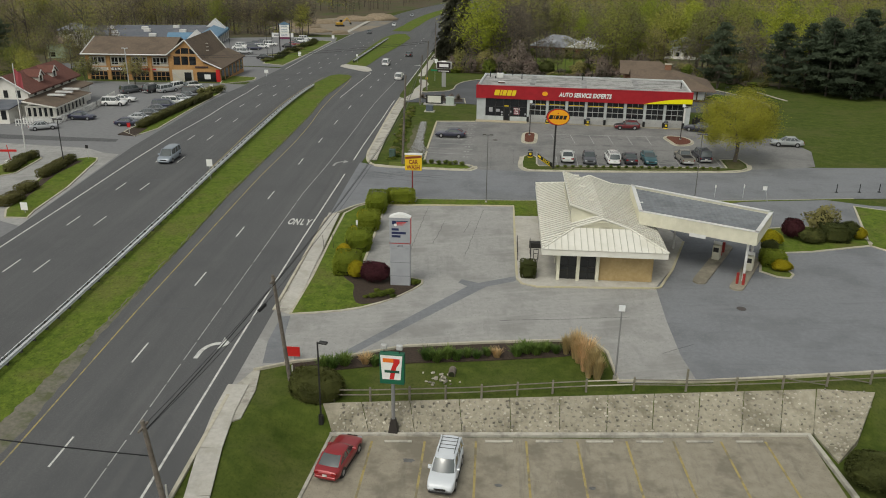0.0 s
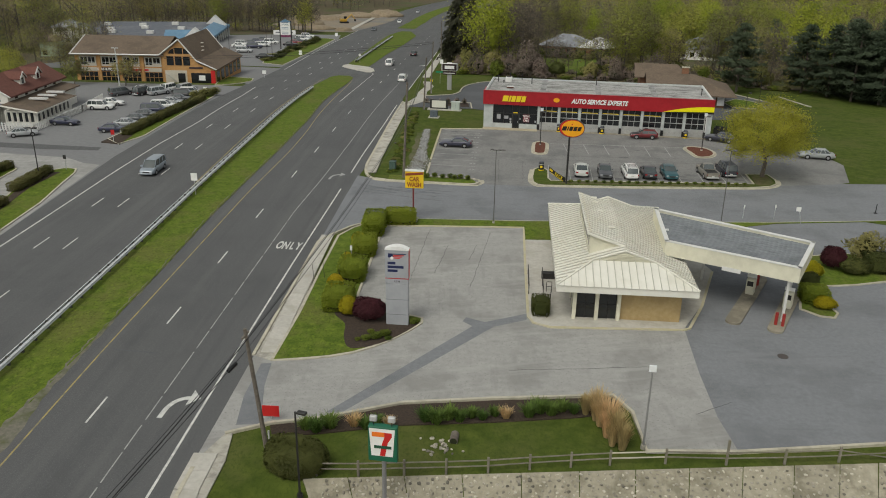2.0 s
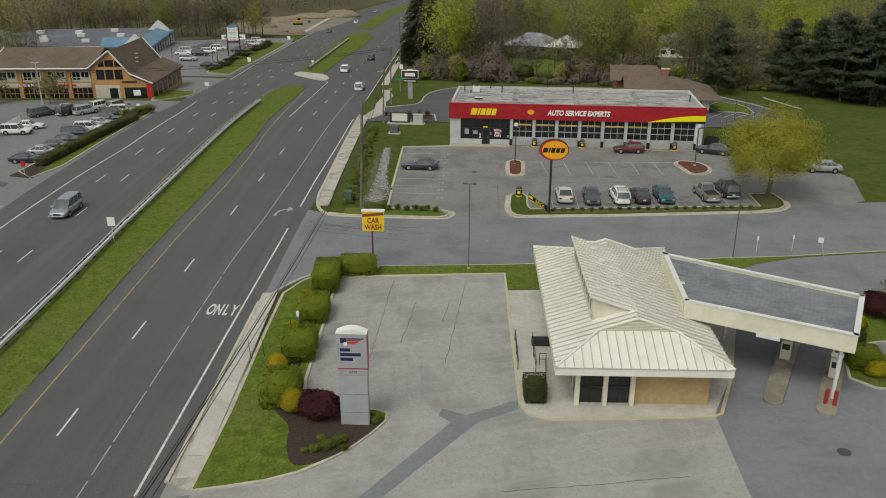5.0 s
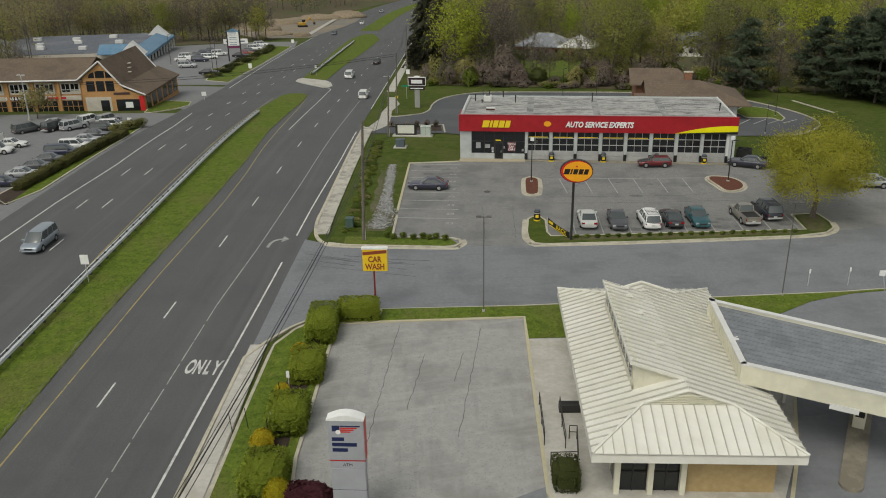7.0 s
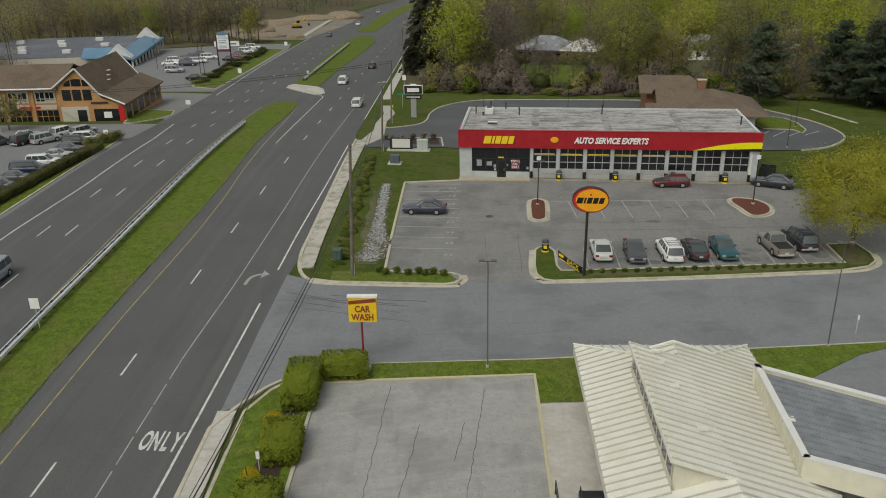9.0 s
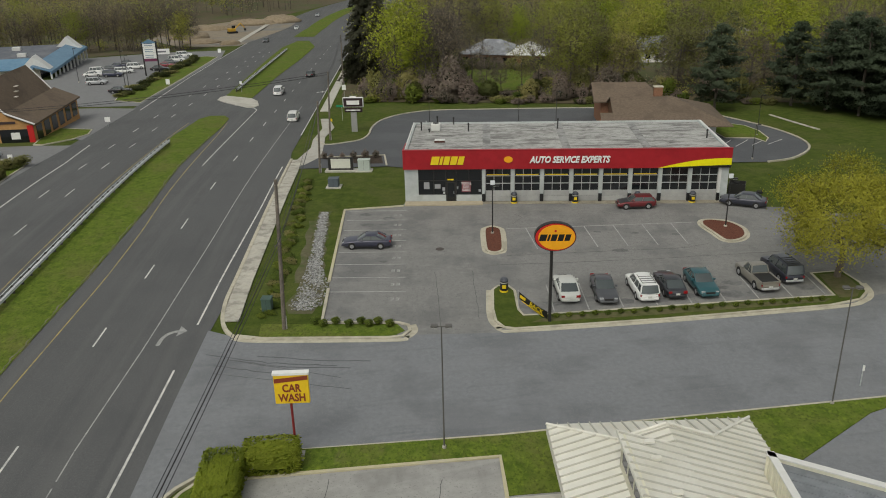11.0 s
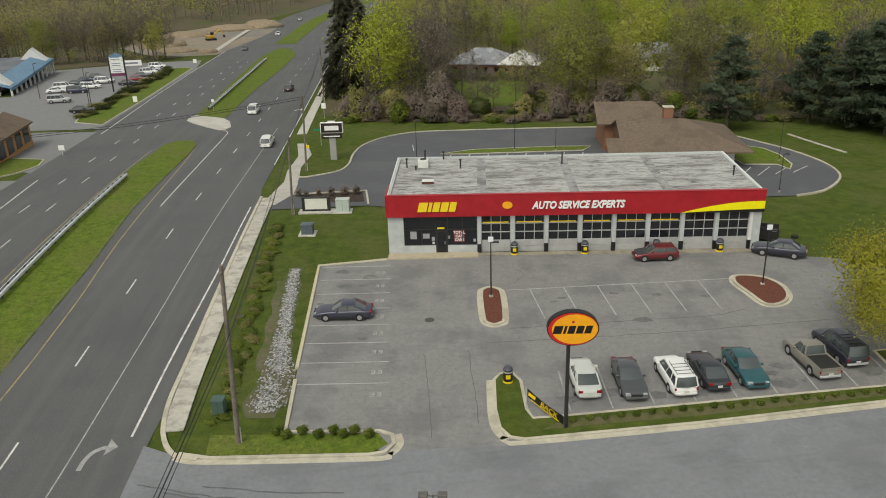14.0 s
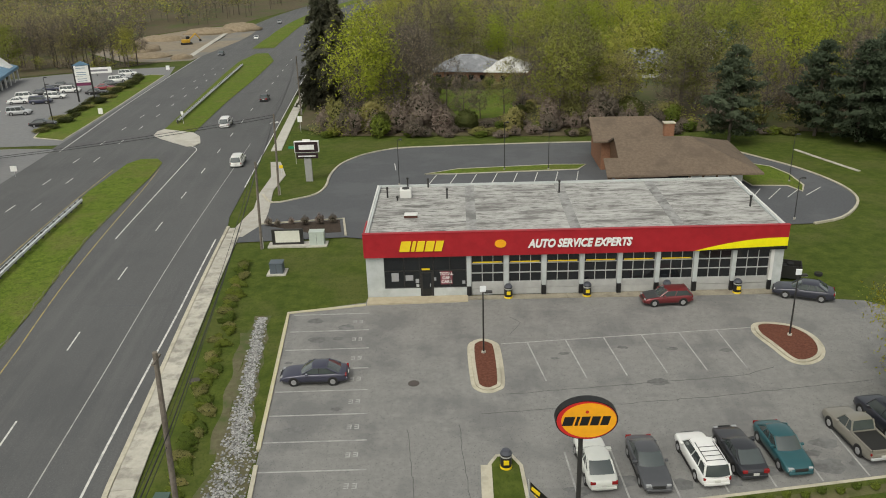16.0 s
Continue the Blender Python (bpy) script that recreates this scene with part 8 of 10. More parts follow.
def forest_floor():
    bm = bmesh.new()
    for pts in ([(-20, 210), (0, 207.5), (20, 204.5), (44, 206), (56, 203), (80, 186), (110, 180), (400, 180), (400, 640), lane(640, 12), lane(480, 11), lane(330, 11), lane(262, 11.5), lane(218, 11.5)], [(-120, 207), (-132, 252), (-124, 304), (-100, 321), (-92, 333), (-104, 337), (-130, 372), (-134, 432), (-112, 462), lane(470, -42), lane(640, -40), (-500, 640), (-500, 140), (-130, 140)]):
        bm.faces.new([bm.verts.new((x, y, 0)) for x, y in pts])
    bmesh.ops.triangulate(bm, faces=bm.faces[:])
    for c in range(-480, 400, 40):
        bmesh.ops.bisect_plane(bm, geom=bm.verts[:] + bm.edges[:] + bm.faces[:], plane_co=(c, 0, 0), plane_no=(1, 0, 0))
    whole("forest_floor", drape(bm, 0.06), noise_mat("leaf_litter", (0.075, 0.06, 0.035), (0.11, 0.09, 0.05), 0.8, 0.95, 0.6, (0.06, 0.085, 0.02), 0.06, 0.7), "brown leaf litter with green patches under the trees", "forest floor", kind="structure")


forest_floor()


def shrub_meshes(seed, shape, n, size, leafmat, core=0.8):
    """A solid inside, near-black for inner shade in loose shrubs, and a coat of leaves, one metre across each way,
    standing on the ground.
    """
    rng = np.random.default_rng(seed)
    bm = bmesh.new()
    if shape == "box":
        bmesh.ops.create_cube(bm, size=core)
        bmesh.ops.bevel(bm, geom=bm.edges[:], offset=0.17, segments=3, affect="EDGES")
        p = rng.uniform(-0.5, 0.5, size=(n, 3))
        ax = rng.integers(0, 3, n)
        sg = np.sign(rng.uniform(-1, 1, n))
        p[np.arange(n), ax] = 0.47 * sg
        core_p = np.clip(p, -0.3, 0.3)
        far = np.linalg.norm(p - core_p, axis=1)
        p = core_p + (p - core_p) * np.minimum(1, 0.19 / np.maximum(far, 1e-6))[:, None]
        p = p[p[:, 2] > -0.47]
        p += rng.normal(size=p.shape) * 0.025
    else:
        bmesh.ops.create_icosphere(bm, subdivisions=2, radius=core / 2)
        p = shell(rng, n, (0, 0, 0), (0.47, 0.47, 0.47), *((0.82, 0.07) if shape == "round" else (0.35, 0.24)))
        p = p[p[:, 2] > -0.42]
    for v in bm.verts:
        v.co += Vector(rng.normal(size=3) * 0.02)
        v.co.z += 0.5
    p[:, 2] += 0.5
    me = bpy.data.meshes.new("twig_core")
    bm.to_mesh(me)
    bm.free()
    # loose shrubs get their inner shade as a near-black solid
    me.materials.append(INNER_SHADE if shape == "loose" else leafmat)
    v, f = blades(p, size, rng, 0.2, 1.4)
    return me, from_arrays("foliage", v, f, leafmat, (0, 0, 0.3))


SHRUBS = {
    "hedge": shrub_meshes(41, "box", 4600, 0.05, LEAF_HEDGE, 0.84),
    "gold": shrub_meshes(42, "round", 1900, 0.065, LEAF_GOLD, 0.86),
    "red": shrub_meshes(43, "round", 1900, 0.065, LEAF_RED, 0.86),
    "dark": shrub_meshes(44, "round", 2200, 0.058, LEAF_DARK, 0.86),
    "evergreen": shrub_meshes(54, "round", 7000, 0.032, LEAF_DARK, 0.9),
    "darkbox": shrub_meshes(45, "box", 2200, 0.05, LEAF_DARK, 0.92),
    "olivebox": shrub_meshes(52, "box", 2400, 0.06, LEAF_DULL, 0.84),
    "round": shrub_meshes(46, "round", 1100, 0.08, LEAF_HEDGE, 0.86),
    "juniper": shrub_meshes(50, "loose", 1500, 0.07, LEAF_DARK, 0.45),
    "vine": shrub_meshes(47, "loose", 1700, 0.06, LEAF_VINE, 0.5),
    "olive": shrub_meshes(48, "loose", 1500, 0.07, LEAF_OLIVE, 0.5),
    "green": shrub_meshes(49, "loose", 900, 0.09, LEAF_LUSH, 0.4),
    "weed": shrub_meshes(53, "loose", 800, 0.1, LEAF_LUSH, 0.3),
}


def shrub(kind, x, y, w, d, h, label, turn=0.0, group="", z=None, name="shrub"):
    plant(name, SHRUBS[kind], (x, y, (gz(x, y) if z is None else z)), turn, (w, d, h), label, "hedge" if name == "hedge" else "shrub", group, ("twig_core", "foliage"))


for x, y, w, d, h, t in ((-14.65, 90.4, 2.3, 4.7, 1.7, 7), (-12.4, 93.0, 3.2, 1.9, 1.6, 8), (-14.15, 84.0, 2.3, 3.3, 1.6, 8), (-13.8, 78.0, 2.5, 3.4, 1.6, 8), (-13.4, 71.9, 2.4, 3.3, 1.6, 6)):
    shrub("hedge", x, y, w, d, h, "clipped green hedge block beside the bank lot", t, "clipped hedge blocks", 0.1, "hedge")
for x, y, w, h in ((-14.6, 75.2, 1.5, 1.3), (-12.1, 70.2, 1.6, 1.7), (-15.3, 86.2, 1.4, 1.2), (-15.0, 80.7, 1.2, 1.2)):
    shrub("gold", x, y, w, w, h, "golden yellow shrub between hedge blocks", 0, "golden shrubs", 0.1)
shrub("red", -10.3, 69.8, 3.0, 2.4, 1.9, "dark red barberry bush by the bank sign", 0, "", 0.1)
for x, y, s in ((-9.0, 66.6, 1.0), (-8.4, 67.2, 0.9), (-9.7, 66.2, 0.8), (-6.6, 69.6, 0.9), (-9.6, 67.4, 0.6), (-10.3, 66.0, 0.5), (-8.0, 66.5, 0.6), (-7.2, 70.2, 0.5)):
    shrub("green", x, y, s, s, s * 0.5, "low green plant in the sign bed", 0, "low bed plants", 0.12)
shrub("darkbox", 3.35, 73.6, 1.5, 2.1, 1.35, "clipped dark green box shrub by the bank walk", 4, "", 0.08)
for x, y, w, d, h, k in ((27.6, 85.5, 2.3, 2.0, 1.7, "gold"), (26.9, 83.0, 1.9, 1.8, 1.5, "dark"), (26.6, 80.2, 2.3, 2.0, 1.3, "hedge"), (27.1, 78.6, 2.0, 1.5, 1.1, "gold"), (30.4, 88.3, 2.4, 2.2, 2.3, "red"), (32.0, 87.2, 3.0, 2.2, 1.5, "dark"), (34.6, 88.4, 3.0, 2.4, 1.7, "darkbox"), (36.2, 89.4, 2.6, 2.2, 1.8, "dark"), (37.3, 89.0, 1.5, 1.4, 1.4, "gold"), (33.8, 90.4, 3.6, 3.0, 3.0, "olive")):
    shrub(k, x, y, w, d, h, {"gold": "golden yellow shrub in the canopy bed", "dark": "dark green rounded shrub in the canopy bed", "hedge": "yellow green clipped shrub in the canopy bed", "red": "dark red leaved shrub in the canopy bed", "darkbox": "clipped dark shrub in the canopy bed", "olive": "loose olive weeping shrub in the canopy bed"}[k], 0, "shrubs by the canopy", 0.1)
shrub("evergreen", -10.0, 50.1, 4.2, 3.0, 3.0, "large dark evergreen bush by the store lot", 0, "", -0.75)
shrub("evergreen", 25.6, 47.3, 4.2, 3.2, 2.4, "large dark evergreen bush below the wall", 0, "", -1.3)
shrub("evergreen", 27.4, 45.6, 3.8, 3.2, 2.2, "dark evergreen bush below the wall", 0, "", -1.3)
for i in range(8):
    shrub("green", -13.2 + i * 0.85 + 0.2 * math.sin(i * 5), 111.0 - 0.4 * (i % 2), 0.75, 0.7, 0.65, "small green shrub at the lot entrance", 0, "small entrance shrubs", 0.05)
for i in range(22):
    x = 5.6 + i * 1.03
    shrub("green", x, 111.95 + (x - 5.6) * 0.137 + 0.1 * math.sin(i * 3), 0.55, 0.5, 0.4, "low green plant in the kerbed strip", 0, "low strip plants", 0.11)
for i in range(60):
    t = i / 59
    w = float(RNG.uniform(0.5, 1.1))
    shrub(("green", "weed", "olive", "weed")[i % 4], -17.5 - 3.6 * t + float(RNG.normal() * 0.32), 112.5 + t * 37, w, w * 1.7, float(RNG.uniform(0.2, 0.42)), "low leafy weed clump on the grass bank", float(RNG.uniform(0, 90)), "bank weeds", -0.08)
for x, y, s in ((-21.2, 161.0, 1.0), (-20.2, 160.8, 0.8), (-18.8, 161.4, 0.8), (-17.2, 161.0, 1.1), (-15.6, 161.2, 1.2), (-14.2, 161.4, 1.1)):
    shrub("vine", x, y, s, s, s * 0.9, "small reddish brown shrub in the corner bed", 0, "corner bed shrubs", gz(x, y) + 0.05)
for x, y, w in ((-56.6, 85.0, 2.2), (-57.6, 89.5, 2.0), (-59.3, 96.2, 1.8), (-59.5, 98.5, 1.9), (-59.8, 100.5, 1.7), (-59.9, 102.4, 1.4), (-65.6, 99.6, 1.6), (-66.2, 101.6, 1.6), (-66.0, 103.4, 1.4), (-65.0, 97.6, 1.5)):
    shrub("olivebox", x, y, w * 0.85, w * 1.5, 1.0, "rounded clipped bush in a kerbed island", 0, "island bushes", 0.1)
for i in range(9):
    shrub("olivebox", -60.7 - 0.06 * i, 125.6 + i * 3.1, 1.6, 4.4, 1.05, "clipped olive hedge along the shop lot", 4, "shop lot hedge", gz(-61, 123.5 + i * 3.3) + 0.1, "hedge")
for x, y, w in ((-62.6, 156.6, 2.6), (-61.6, 158.4, 2.2), (-63.4, 153.8, 2.0)):
    shrub("olive", x, y, w, w, 1.5, "loose olive shrub at the lot corner", 0, "", gz(x, y) + 0.1)
for i in range(24):
    t = i / 23
    x, y = -74.6 - 8.6 * t + 1.3 * math.sin(i * 2.7), 221 + t * 76
    shrub("juniper" if i % 4 else "olive", x, y, float(RNG.uniform(2.2, 4.2)), float(RNG.uniform(2.5, 4.5)), float(RNG.uniform(0.6, 1.1)), "low spreading shrub in the long island", 0, "long island shrubs", gz(x, y) + 0.1)
# tangle along the wood edge
EDGE_WORDS = {"vine": "grey brown tangle of bare vines", "olive": "olive undergrowth at the wood edge", "green": "fresh green undergrowth at the wood edge", "dark": "dark evergreen undergrowth at the wood edge"}
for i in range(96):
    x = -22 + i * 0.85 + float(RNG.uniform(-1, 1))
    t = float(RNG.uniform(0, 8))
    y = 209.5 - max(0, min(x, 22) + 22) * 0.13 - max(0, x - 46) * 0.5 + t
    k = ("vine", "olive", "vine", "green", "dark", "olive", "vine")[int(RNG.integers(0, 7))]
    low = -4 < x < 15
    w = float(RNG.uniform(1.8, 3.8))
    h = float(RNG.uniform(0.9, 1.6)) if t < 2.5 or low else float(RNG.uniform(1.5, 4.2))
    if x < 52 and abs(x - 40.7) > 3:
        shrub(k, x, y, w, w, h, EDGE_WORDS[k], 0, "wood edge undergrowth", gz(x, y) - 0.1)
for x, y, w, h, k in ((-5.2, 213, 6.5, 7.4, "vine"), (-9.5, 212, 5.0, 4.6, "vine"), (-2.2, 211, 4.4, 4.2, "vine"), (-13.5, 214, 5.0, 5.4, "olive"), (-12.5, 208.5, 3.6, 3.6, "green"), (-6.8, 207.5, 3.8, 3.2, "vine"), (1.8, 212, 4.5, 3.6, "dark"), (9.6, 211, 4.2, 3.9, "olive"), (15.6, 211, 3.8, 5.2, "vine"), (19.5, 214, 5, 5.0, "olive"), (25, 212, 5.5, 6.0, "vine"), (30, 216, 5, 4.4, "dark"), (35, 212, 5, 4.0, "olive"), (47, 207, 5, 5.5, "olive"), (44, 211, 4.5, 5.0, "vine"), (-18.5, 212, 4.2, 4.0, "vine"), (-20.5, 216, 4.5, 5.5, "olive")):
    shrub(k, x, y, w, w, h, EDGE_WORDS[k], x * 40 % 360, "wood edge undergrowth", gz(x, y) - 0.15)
for i in range(26):
    t = i / 25
    x, y = -5 + 21 * t, 263.5 - 6.0 * t + float(RNG.uniform(-3.5, 0))
    k = ("olive", "green", "vine", "olive", "dark")[i % 5]
    if i % 6 != 2:
        shrub(k, x, y, float(RNG.uniform(1.8, 3.2)), 2.2, float(RNG.uniform(1.6, 3.6)), {"olive": "olive shrub before the brick house", "green": "fresh green shrub before the brick house", "vine": "bare brown shrub before the brick house", "dark": "dark evergreen before the brick house"}[k], 0, "house shrubs", gz(x, y) - 0.1)
for i in range(30):
    sd = -1 if i % 2 else 1
    y = 222 + (i // 2) * 2.6
    x = (-3.5 - 0.05 * (y - 222) if sd < 0 else 12.5 + 0.1 * (y - 222)) + float(RNG.uniform(-1.2, 1.2))
    k = ("vine", "olive", "dark")[i % 3]
    shrub(k, x, y, float(RNG.uniform(2, 3.6)), 2.4, float(RNG.uniform(1.2, 3.0)), EDGE_WORDS[k], 0, "wood edge undergrowth", gz(x, y) - 0.1)
whole("lawn", sheet([(0.5, 225), (3, 221.5), (7, 222.5), (10.5, 226), (12, 233), (14.5, 240), (16, 252), (13, 259), (5, 262), (-3, 264), (-4.5, 256), (-3, 246), (-1.5, 238)], 0.12), GRASS, "green house lawn among the trees", "lawn", kind="structure")


def tuft_meshes(seed, n, h, mat, spread=0.35):
    rng = np.random.default_rng(seed)
    V, F_ = [], []
    for i in range(n):
        a, r = rng.uniform(0, 6.283), rng.uniform(0, 0.25)
        p = np.array([r * math.cos(a), r * math.sin(a), 0])
        hh = h * rng.uniform(0.6, 1.1)
        b = a + rng.normal() * 0.5
        d = np.array([math.cos(b), math.sin(b), 0]) * spread * rng.uniform(0.3, 1.3)
        s = np.array([-math.sin(b), math.cos(b), 0]) * 0.03
        k = len(V)
        V += [p - s, p + s, p + d * 0.4 + s * 0.8 + [0, 0, hh * 0.7], p + d * 0.4 - s * 0.8 + [0, 0, hh * 0.7], p + d + [0, 0, hh]]
        F_ += [(k, k + 1, k + 2, k + 3), (k + 3, k + 2, k + 4)]
    return [from_arrays("tuft", V, F_, mat)]


TUFT, STRAW = tuft_meshes(51, 190, 0.75, LEAF_TUFT, 0.55), tuft_meshes(52, 420, 2.1, LEAF_STRAW, 0.7)
STRAW_LOW = tuft_meshes(53, 150, 0.8, LEAF_STRAW, 0.5)
for i in range(26):
    t = i / 25
    x = -10.6 + 18.2 * t
    y = 54.9 + 5.6 * t - 0.9 - 0.35 * (i % 2)
    if i in (3, 8, 9, 18):
        continue
    plant("grass_tuft", STRAW_LOW if i in (4, 7, 17) else TUFT, (x, y, gz(x, y)), i * 50, 1.0 + 0.2 * math.sin(i * 7), "tuft of long green leaves in the mulch bed" if i not in (4, 7, 17) else "tuft of dry straw coloured grass", "grass", "bed tufts", ("tuft",))
for x, y, s in ((8.2, 59.2, 1.0), (8.9, 58.0, 1.05), (9.3, 56.9, 1.0), (9.6, 56.0, 0.85), (7.4, 59.6, 0.7), (8.3, 58.4, 0.85), (8.7, 57.2, 0.8), (9.0, 56.3, 0.7), (8.0, 59.0, 0.6)):
    x, y = x - 0.5, y - 0.8
    plant("ornamental_grass", STRAW, (x, y, gz(x, y)), x * 50, s, "tall clump of dry tan ornamental grass", "grass", "ornamental grass", ("tuft",))


# ---- guard rails ----
def guard_rail(y0, y1, off, label):
    """W-shaped beams on both sides of a row of short posts."""
    root = thing("guard_rail", (0, 0, 0), 0, label, "guard rail")
    P = along(y0, y1, off, 4.0)
    for a, b in zip(P[:-1], P[1:]):
        A, B = Vector(a), Vector(b)
        t = (B - A).normalized()
        n = Vector((t.y, -t.x))
        prof = [(0.14, 0.4), (0.29, 0.47), (0.2, 0.58), (0.29, 0.69), (0.12, 0.76)]
        for sg in (1, -1):
            bm = bmesh.new()
            rows = [[bm.verts.new((p.x + n.x * d * sg, p.y + n.y * d * sg, gz(p.x, p.y) + z)) for d, z in prof] for p in (A, B)]
            for i in range(4):
                bm.faces.new((rows[0][i], rows[0][i + 1], rows[1][i + 1], rows[1][i]))
            part("rail", bm, RAIL_STEEL, root)
    n = int((y1 - y0) / 1.9)
    for i in range(n + 1):
        y = y0 + (y1 - y0) * i / n
        x, y = lane(y, (off(y) if callable(off) else off))
        z = gz(x, y)
        part("post", bx(x - 0.1, y - 0.08, z - 0.3, x + 0.1, y + 0.08, z + 0.8), RAIL_POST, root)


RAIL_STEEL = noise_mat("bright_galvanised_rail", (0.48, 0.5, 0.51), (0.58, 0.6, 0.61), 3.0, 0.5, c3=(0.5, 0.5, 0.49), scale3=0.4, amount3=0.5)
RAIL_POST = plain("dark_creosoted_post", (0.06, 0.058, 0.052), 0.8)
guard_rail(-20, 172, GUARD, "galvanised steel guard rail on short posts along the median")
guard_rail(226, 318, lambda y: piece(y, [226, 318], [-11.4, -12.6]), "galvanised steel guard rail on the far median")


# ---- poles and wires ----
def utility_pole(base, top, r, label, extra=True):
    s = thing("utility_pole", base, 0, label, "pole")
    d = Vector(top) - Vector(base)
    part("pole", tb((0, 0, -0.3), d, r, r * 0.7, 10), WOOD_POLE, s)
    if extra:
        part("conduit", tb((r + 0.03, 0, 0), (r + 0.03, 0, 1.2), 0.06, sides=6), plain("grey_conduit", (0.4, 0.4, 0.38), 0.6), s)
        part("crossarm", bx(d.x - 0.06, d.y - 0.5, d.z - 0.45, d.x + 0.06, d.y + 0.5, d.z - 0.35), WOOD_POLE, s)
    return s


utility_pole((-15.05, 37.8, 0), (-15.7, 37.8, 5.2), 0.17, "short grey wooden utility pole by the sidewalk")
utility_pole((-12.4, 51.8, -0.05), (-13.15, 51.7, 8.0), 0.16, "leaning grey wooden utility pole by the driveway")
utility_pole((-15.5, 110.2, 0), (-14.95, 110.0, 12.2), 0.17, "tall brown wooden utility pole on the verge")
utility_pole((-20.5, 153.8, gz(-20, 153.8)), (-20.1, 153.8, 8.8), 0.15, "grey wooden utility pole by the sidewalk")
utility_pole((-22.6, 174.0, gz(-22, 174)), (-22.2, 174.0, 9.0), 0.15, "grey wooden utility pole by the corner")
utility_pole((-29.5, 232, gz(-29, 232)), (-29.4, 232, 7.0), 0.15, "grey wooden utility pole by the woods")


def sweep(P, r, sides=5):
    """One closed tube of even radius along a chain of points."""
    bm = bmesh.new()
    P = [Vector(p) for p in P]
    rings = []
    for i, p in enumerate(P):
        d = (P[min(i + 1, len(P) - 1)] - P[max(i - 1, 0)]).normalized()
        u = d.cross(Vector((0, 0, 1)))
        u = u.normalized() if u.length > 1e-4 else Vector((1, 0, 0))
        v = u.cross(d)
        rings.append([bm.verts.new(p + u * r * math.cos(math.tau * k / sides) + v * r * math.sin(math.tau * k / sides)) for k in range(sides)])
    for a, b in zip(rings[:-1], rings[1:]):
        for k in range(sides):
            bm.faces.new((a[k], a[(k + 1) % sides], b[(k + 1) % sides], b[k]))
    bm.faces.new(rings[0][::-1])
    bm.faces.new(rings[-1])
    return bm


def wire(a, b, sag, r=0.02):
    a, b = Vector(a), Vector(b)
    n = 14
    P = [a.lerp(b, i / n) - Vector((0, 0, sag * 4 * (i / n) * (1 - i / n))) for i in range(n + 1)]
    whole("overhead_wire", sweep(P, r), BLACK, "thin black overhead utility wire between poles", "wire", "overhead wires")


W2, W3, W4, W5, W6 = (-13.1, 51.7), (-15.05, 110.0), (-20.2, 153.8), (-22.3, 174.0), (-29.4, 232)
for dz, dx, r in ((0.0, -0.15, 0.022), (0.45, -0.35, 0.02), (0.9, 0.1, 0.035)):
    wire((-15.6 + dx, 37.8, 4.4 + 0.35 * dz), (W2[0] + dx, W2[1], 6.5 + dz), 0.15, r)
    wire((W2[0] + dx, W2[1], 6.5 + dz), (W3[0] + dx, W3[1], 7.0 + dz), 0.7, r)
    wire((W3[0] + dx, W3[1], 7.0 + dz), (W4[0] + dx, W4[1], 7.4 + 0.6 * dz), 0.5, r)
    wire((W4[0] + dx, W4[1], 7.4 + 0.6 * dz), (W5[0] + dx, W5[1], 8.0 + 0.5 * dz), 0.3, r)
    wire((W5[0] + dx, W5[1], 8.0 + 0.5 * dz), (W6[0] + dx, W6[1], 6.2 + 0.4 * dz), 0.6, r)
wire((-15.55, 37.8, 3.0), (-44.0, 30.0, 10.8), 0.5, 0.035)
wire((-22.2, 174.0, 8.6), (-76.0, 168.0, 4.6), 0.8, 0.035)
wire((-22.2, 174.0, 8.9), (-76.0, 164.0, 5.6), 0.8, 0.03)
for i, (y, z) in enumerate(((50.8, 6.9),)):
    bm = bmesh.new()
    tube(bm, (-13.7, 50.2, 6.0), (-13.5, 50.9, 6.15), 0.13, sides=8)
    whole("splice_case", bm, BLACK, "black cable splice case on the wire", "cable box")


# ---- lamps ----
POLE_GREY = plain("grey_brown_pole_paint", (0.1, 0.095, 0.088), 0.5)


def area_lamp(x, y, h, label, heads=1, turn=0.0, white=False, r=0.07, z=None, col=None, group="lot lamps", foot=0.25):
    z = gz(x, y) if z is None else z
    s = thing("street_lamp", (x, y, z), turn, label, "lamp", group)
    m = col or DARK_METAL
    part("base", tb((0, 0, -0.1), (0, 0, foot), r * 2.6, r * 2.4, 10), CONCRETE_DIRTY if foot < 0.3 else DARK_METAL, s)
    part("pole", tb((0, 0, 0.2), (0, 0, h), r, r * 0.75, 8), m, s)
    for k in range(heads):
        sg = 1 if k == 0 else -1
        part("arm", tb((0, 0, h - 0.05), (sg * 0.3, 0, h - 0.02), 0.035, sides=6), m, s)
        hw = 0.28 if r > 0.06 else 0.2
        hd = part("lamp_head", bx(sg * 0.4 - hw, -0.16, h - 0.06, sg * 0.4 + hw, 0.16, h + 0.08, 0.03), m, s)
        part("lens", bx(sg * 0.4 - hw + 0.05, -0.12, h - 0.075, sg * 0.4 + hw - 0.05, 0.12, h - 0.062), SIGN_WHITE, hd)
    if white:
        part("flood_panel", bx(-0.22, -0.08, h + 0.05, 0.22, 0.02, h + 0.5, 0.02), plain("pale_flood_lens", (0.72, 0.74, 0.76), 0.25), s, "pale square flood lamp")
    return s


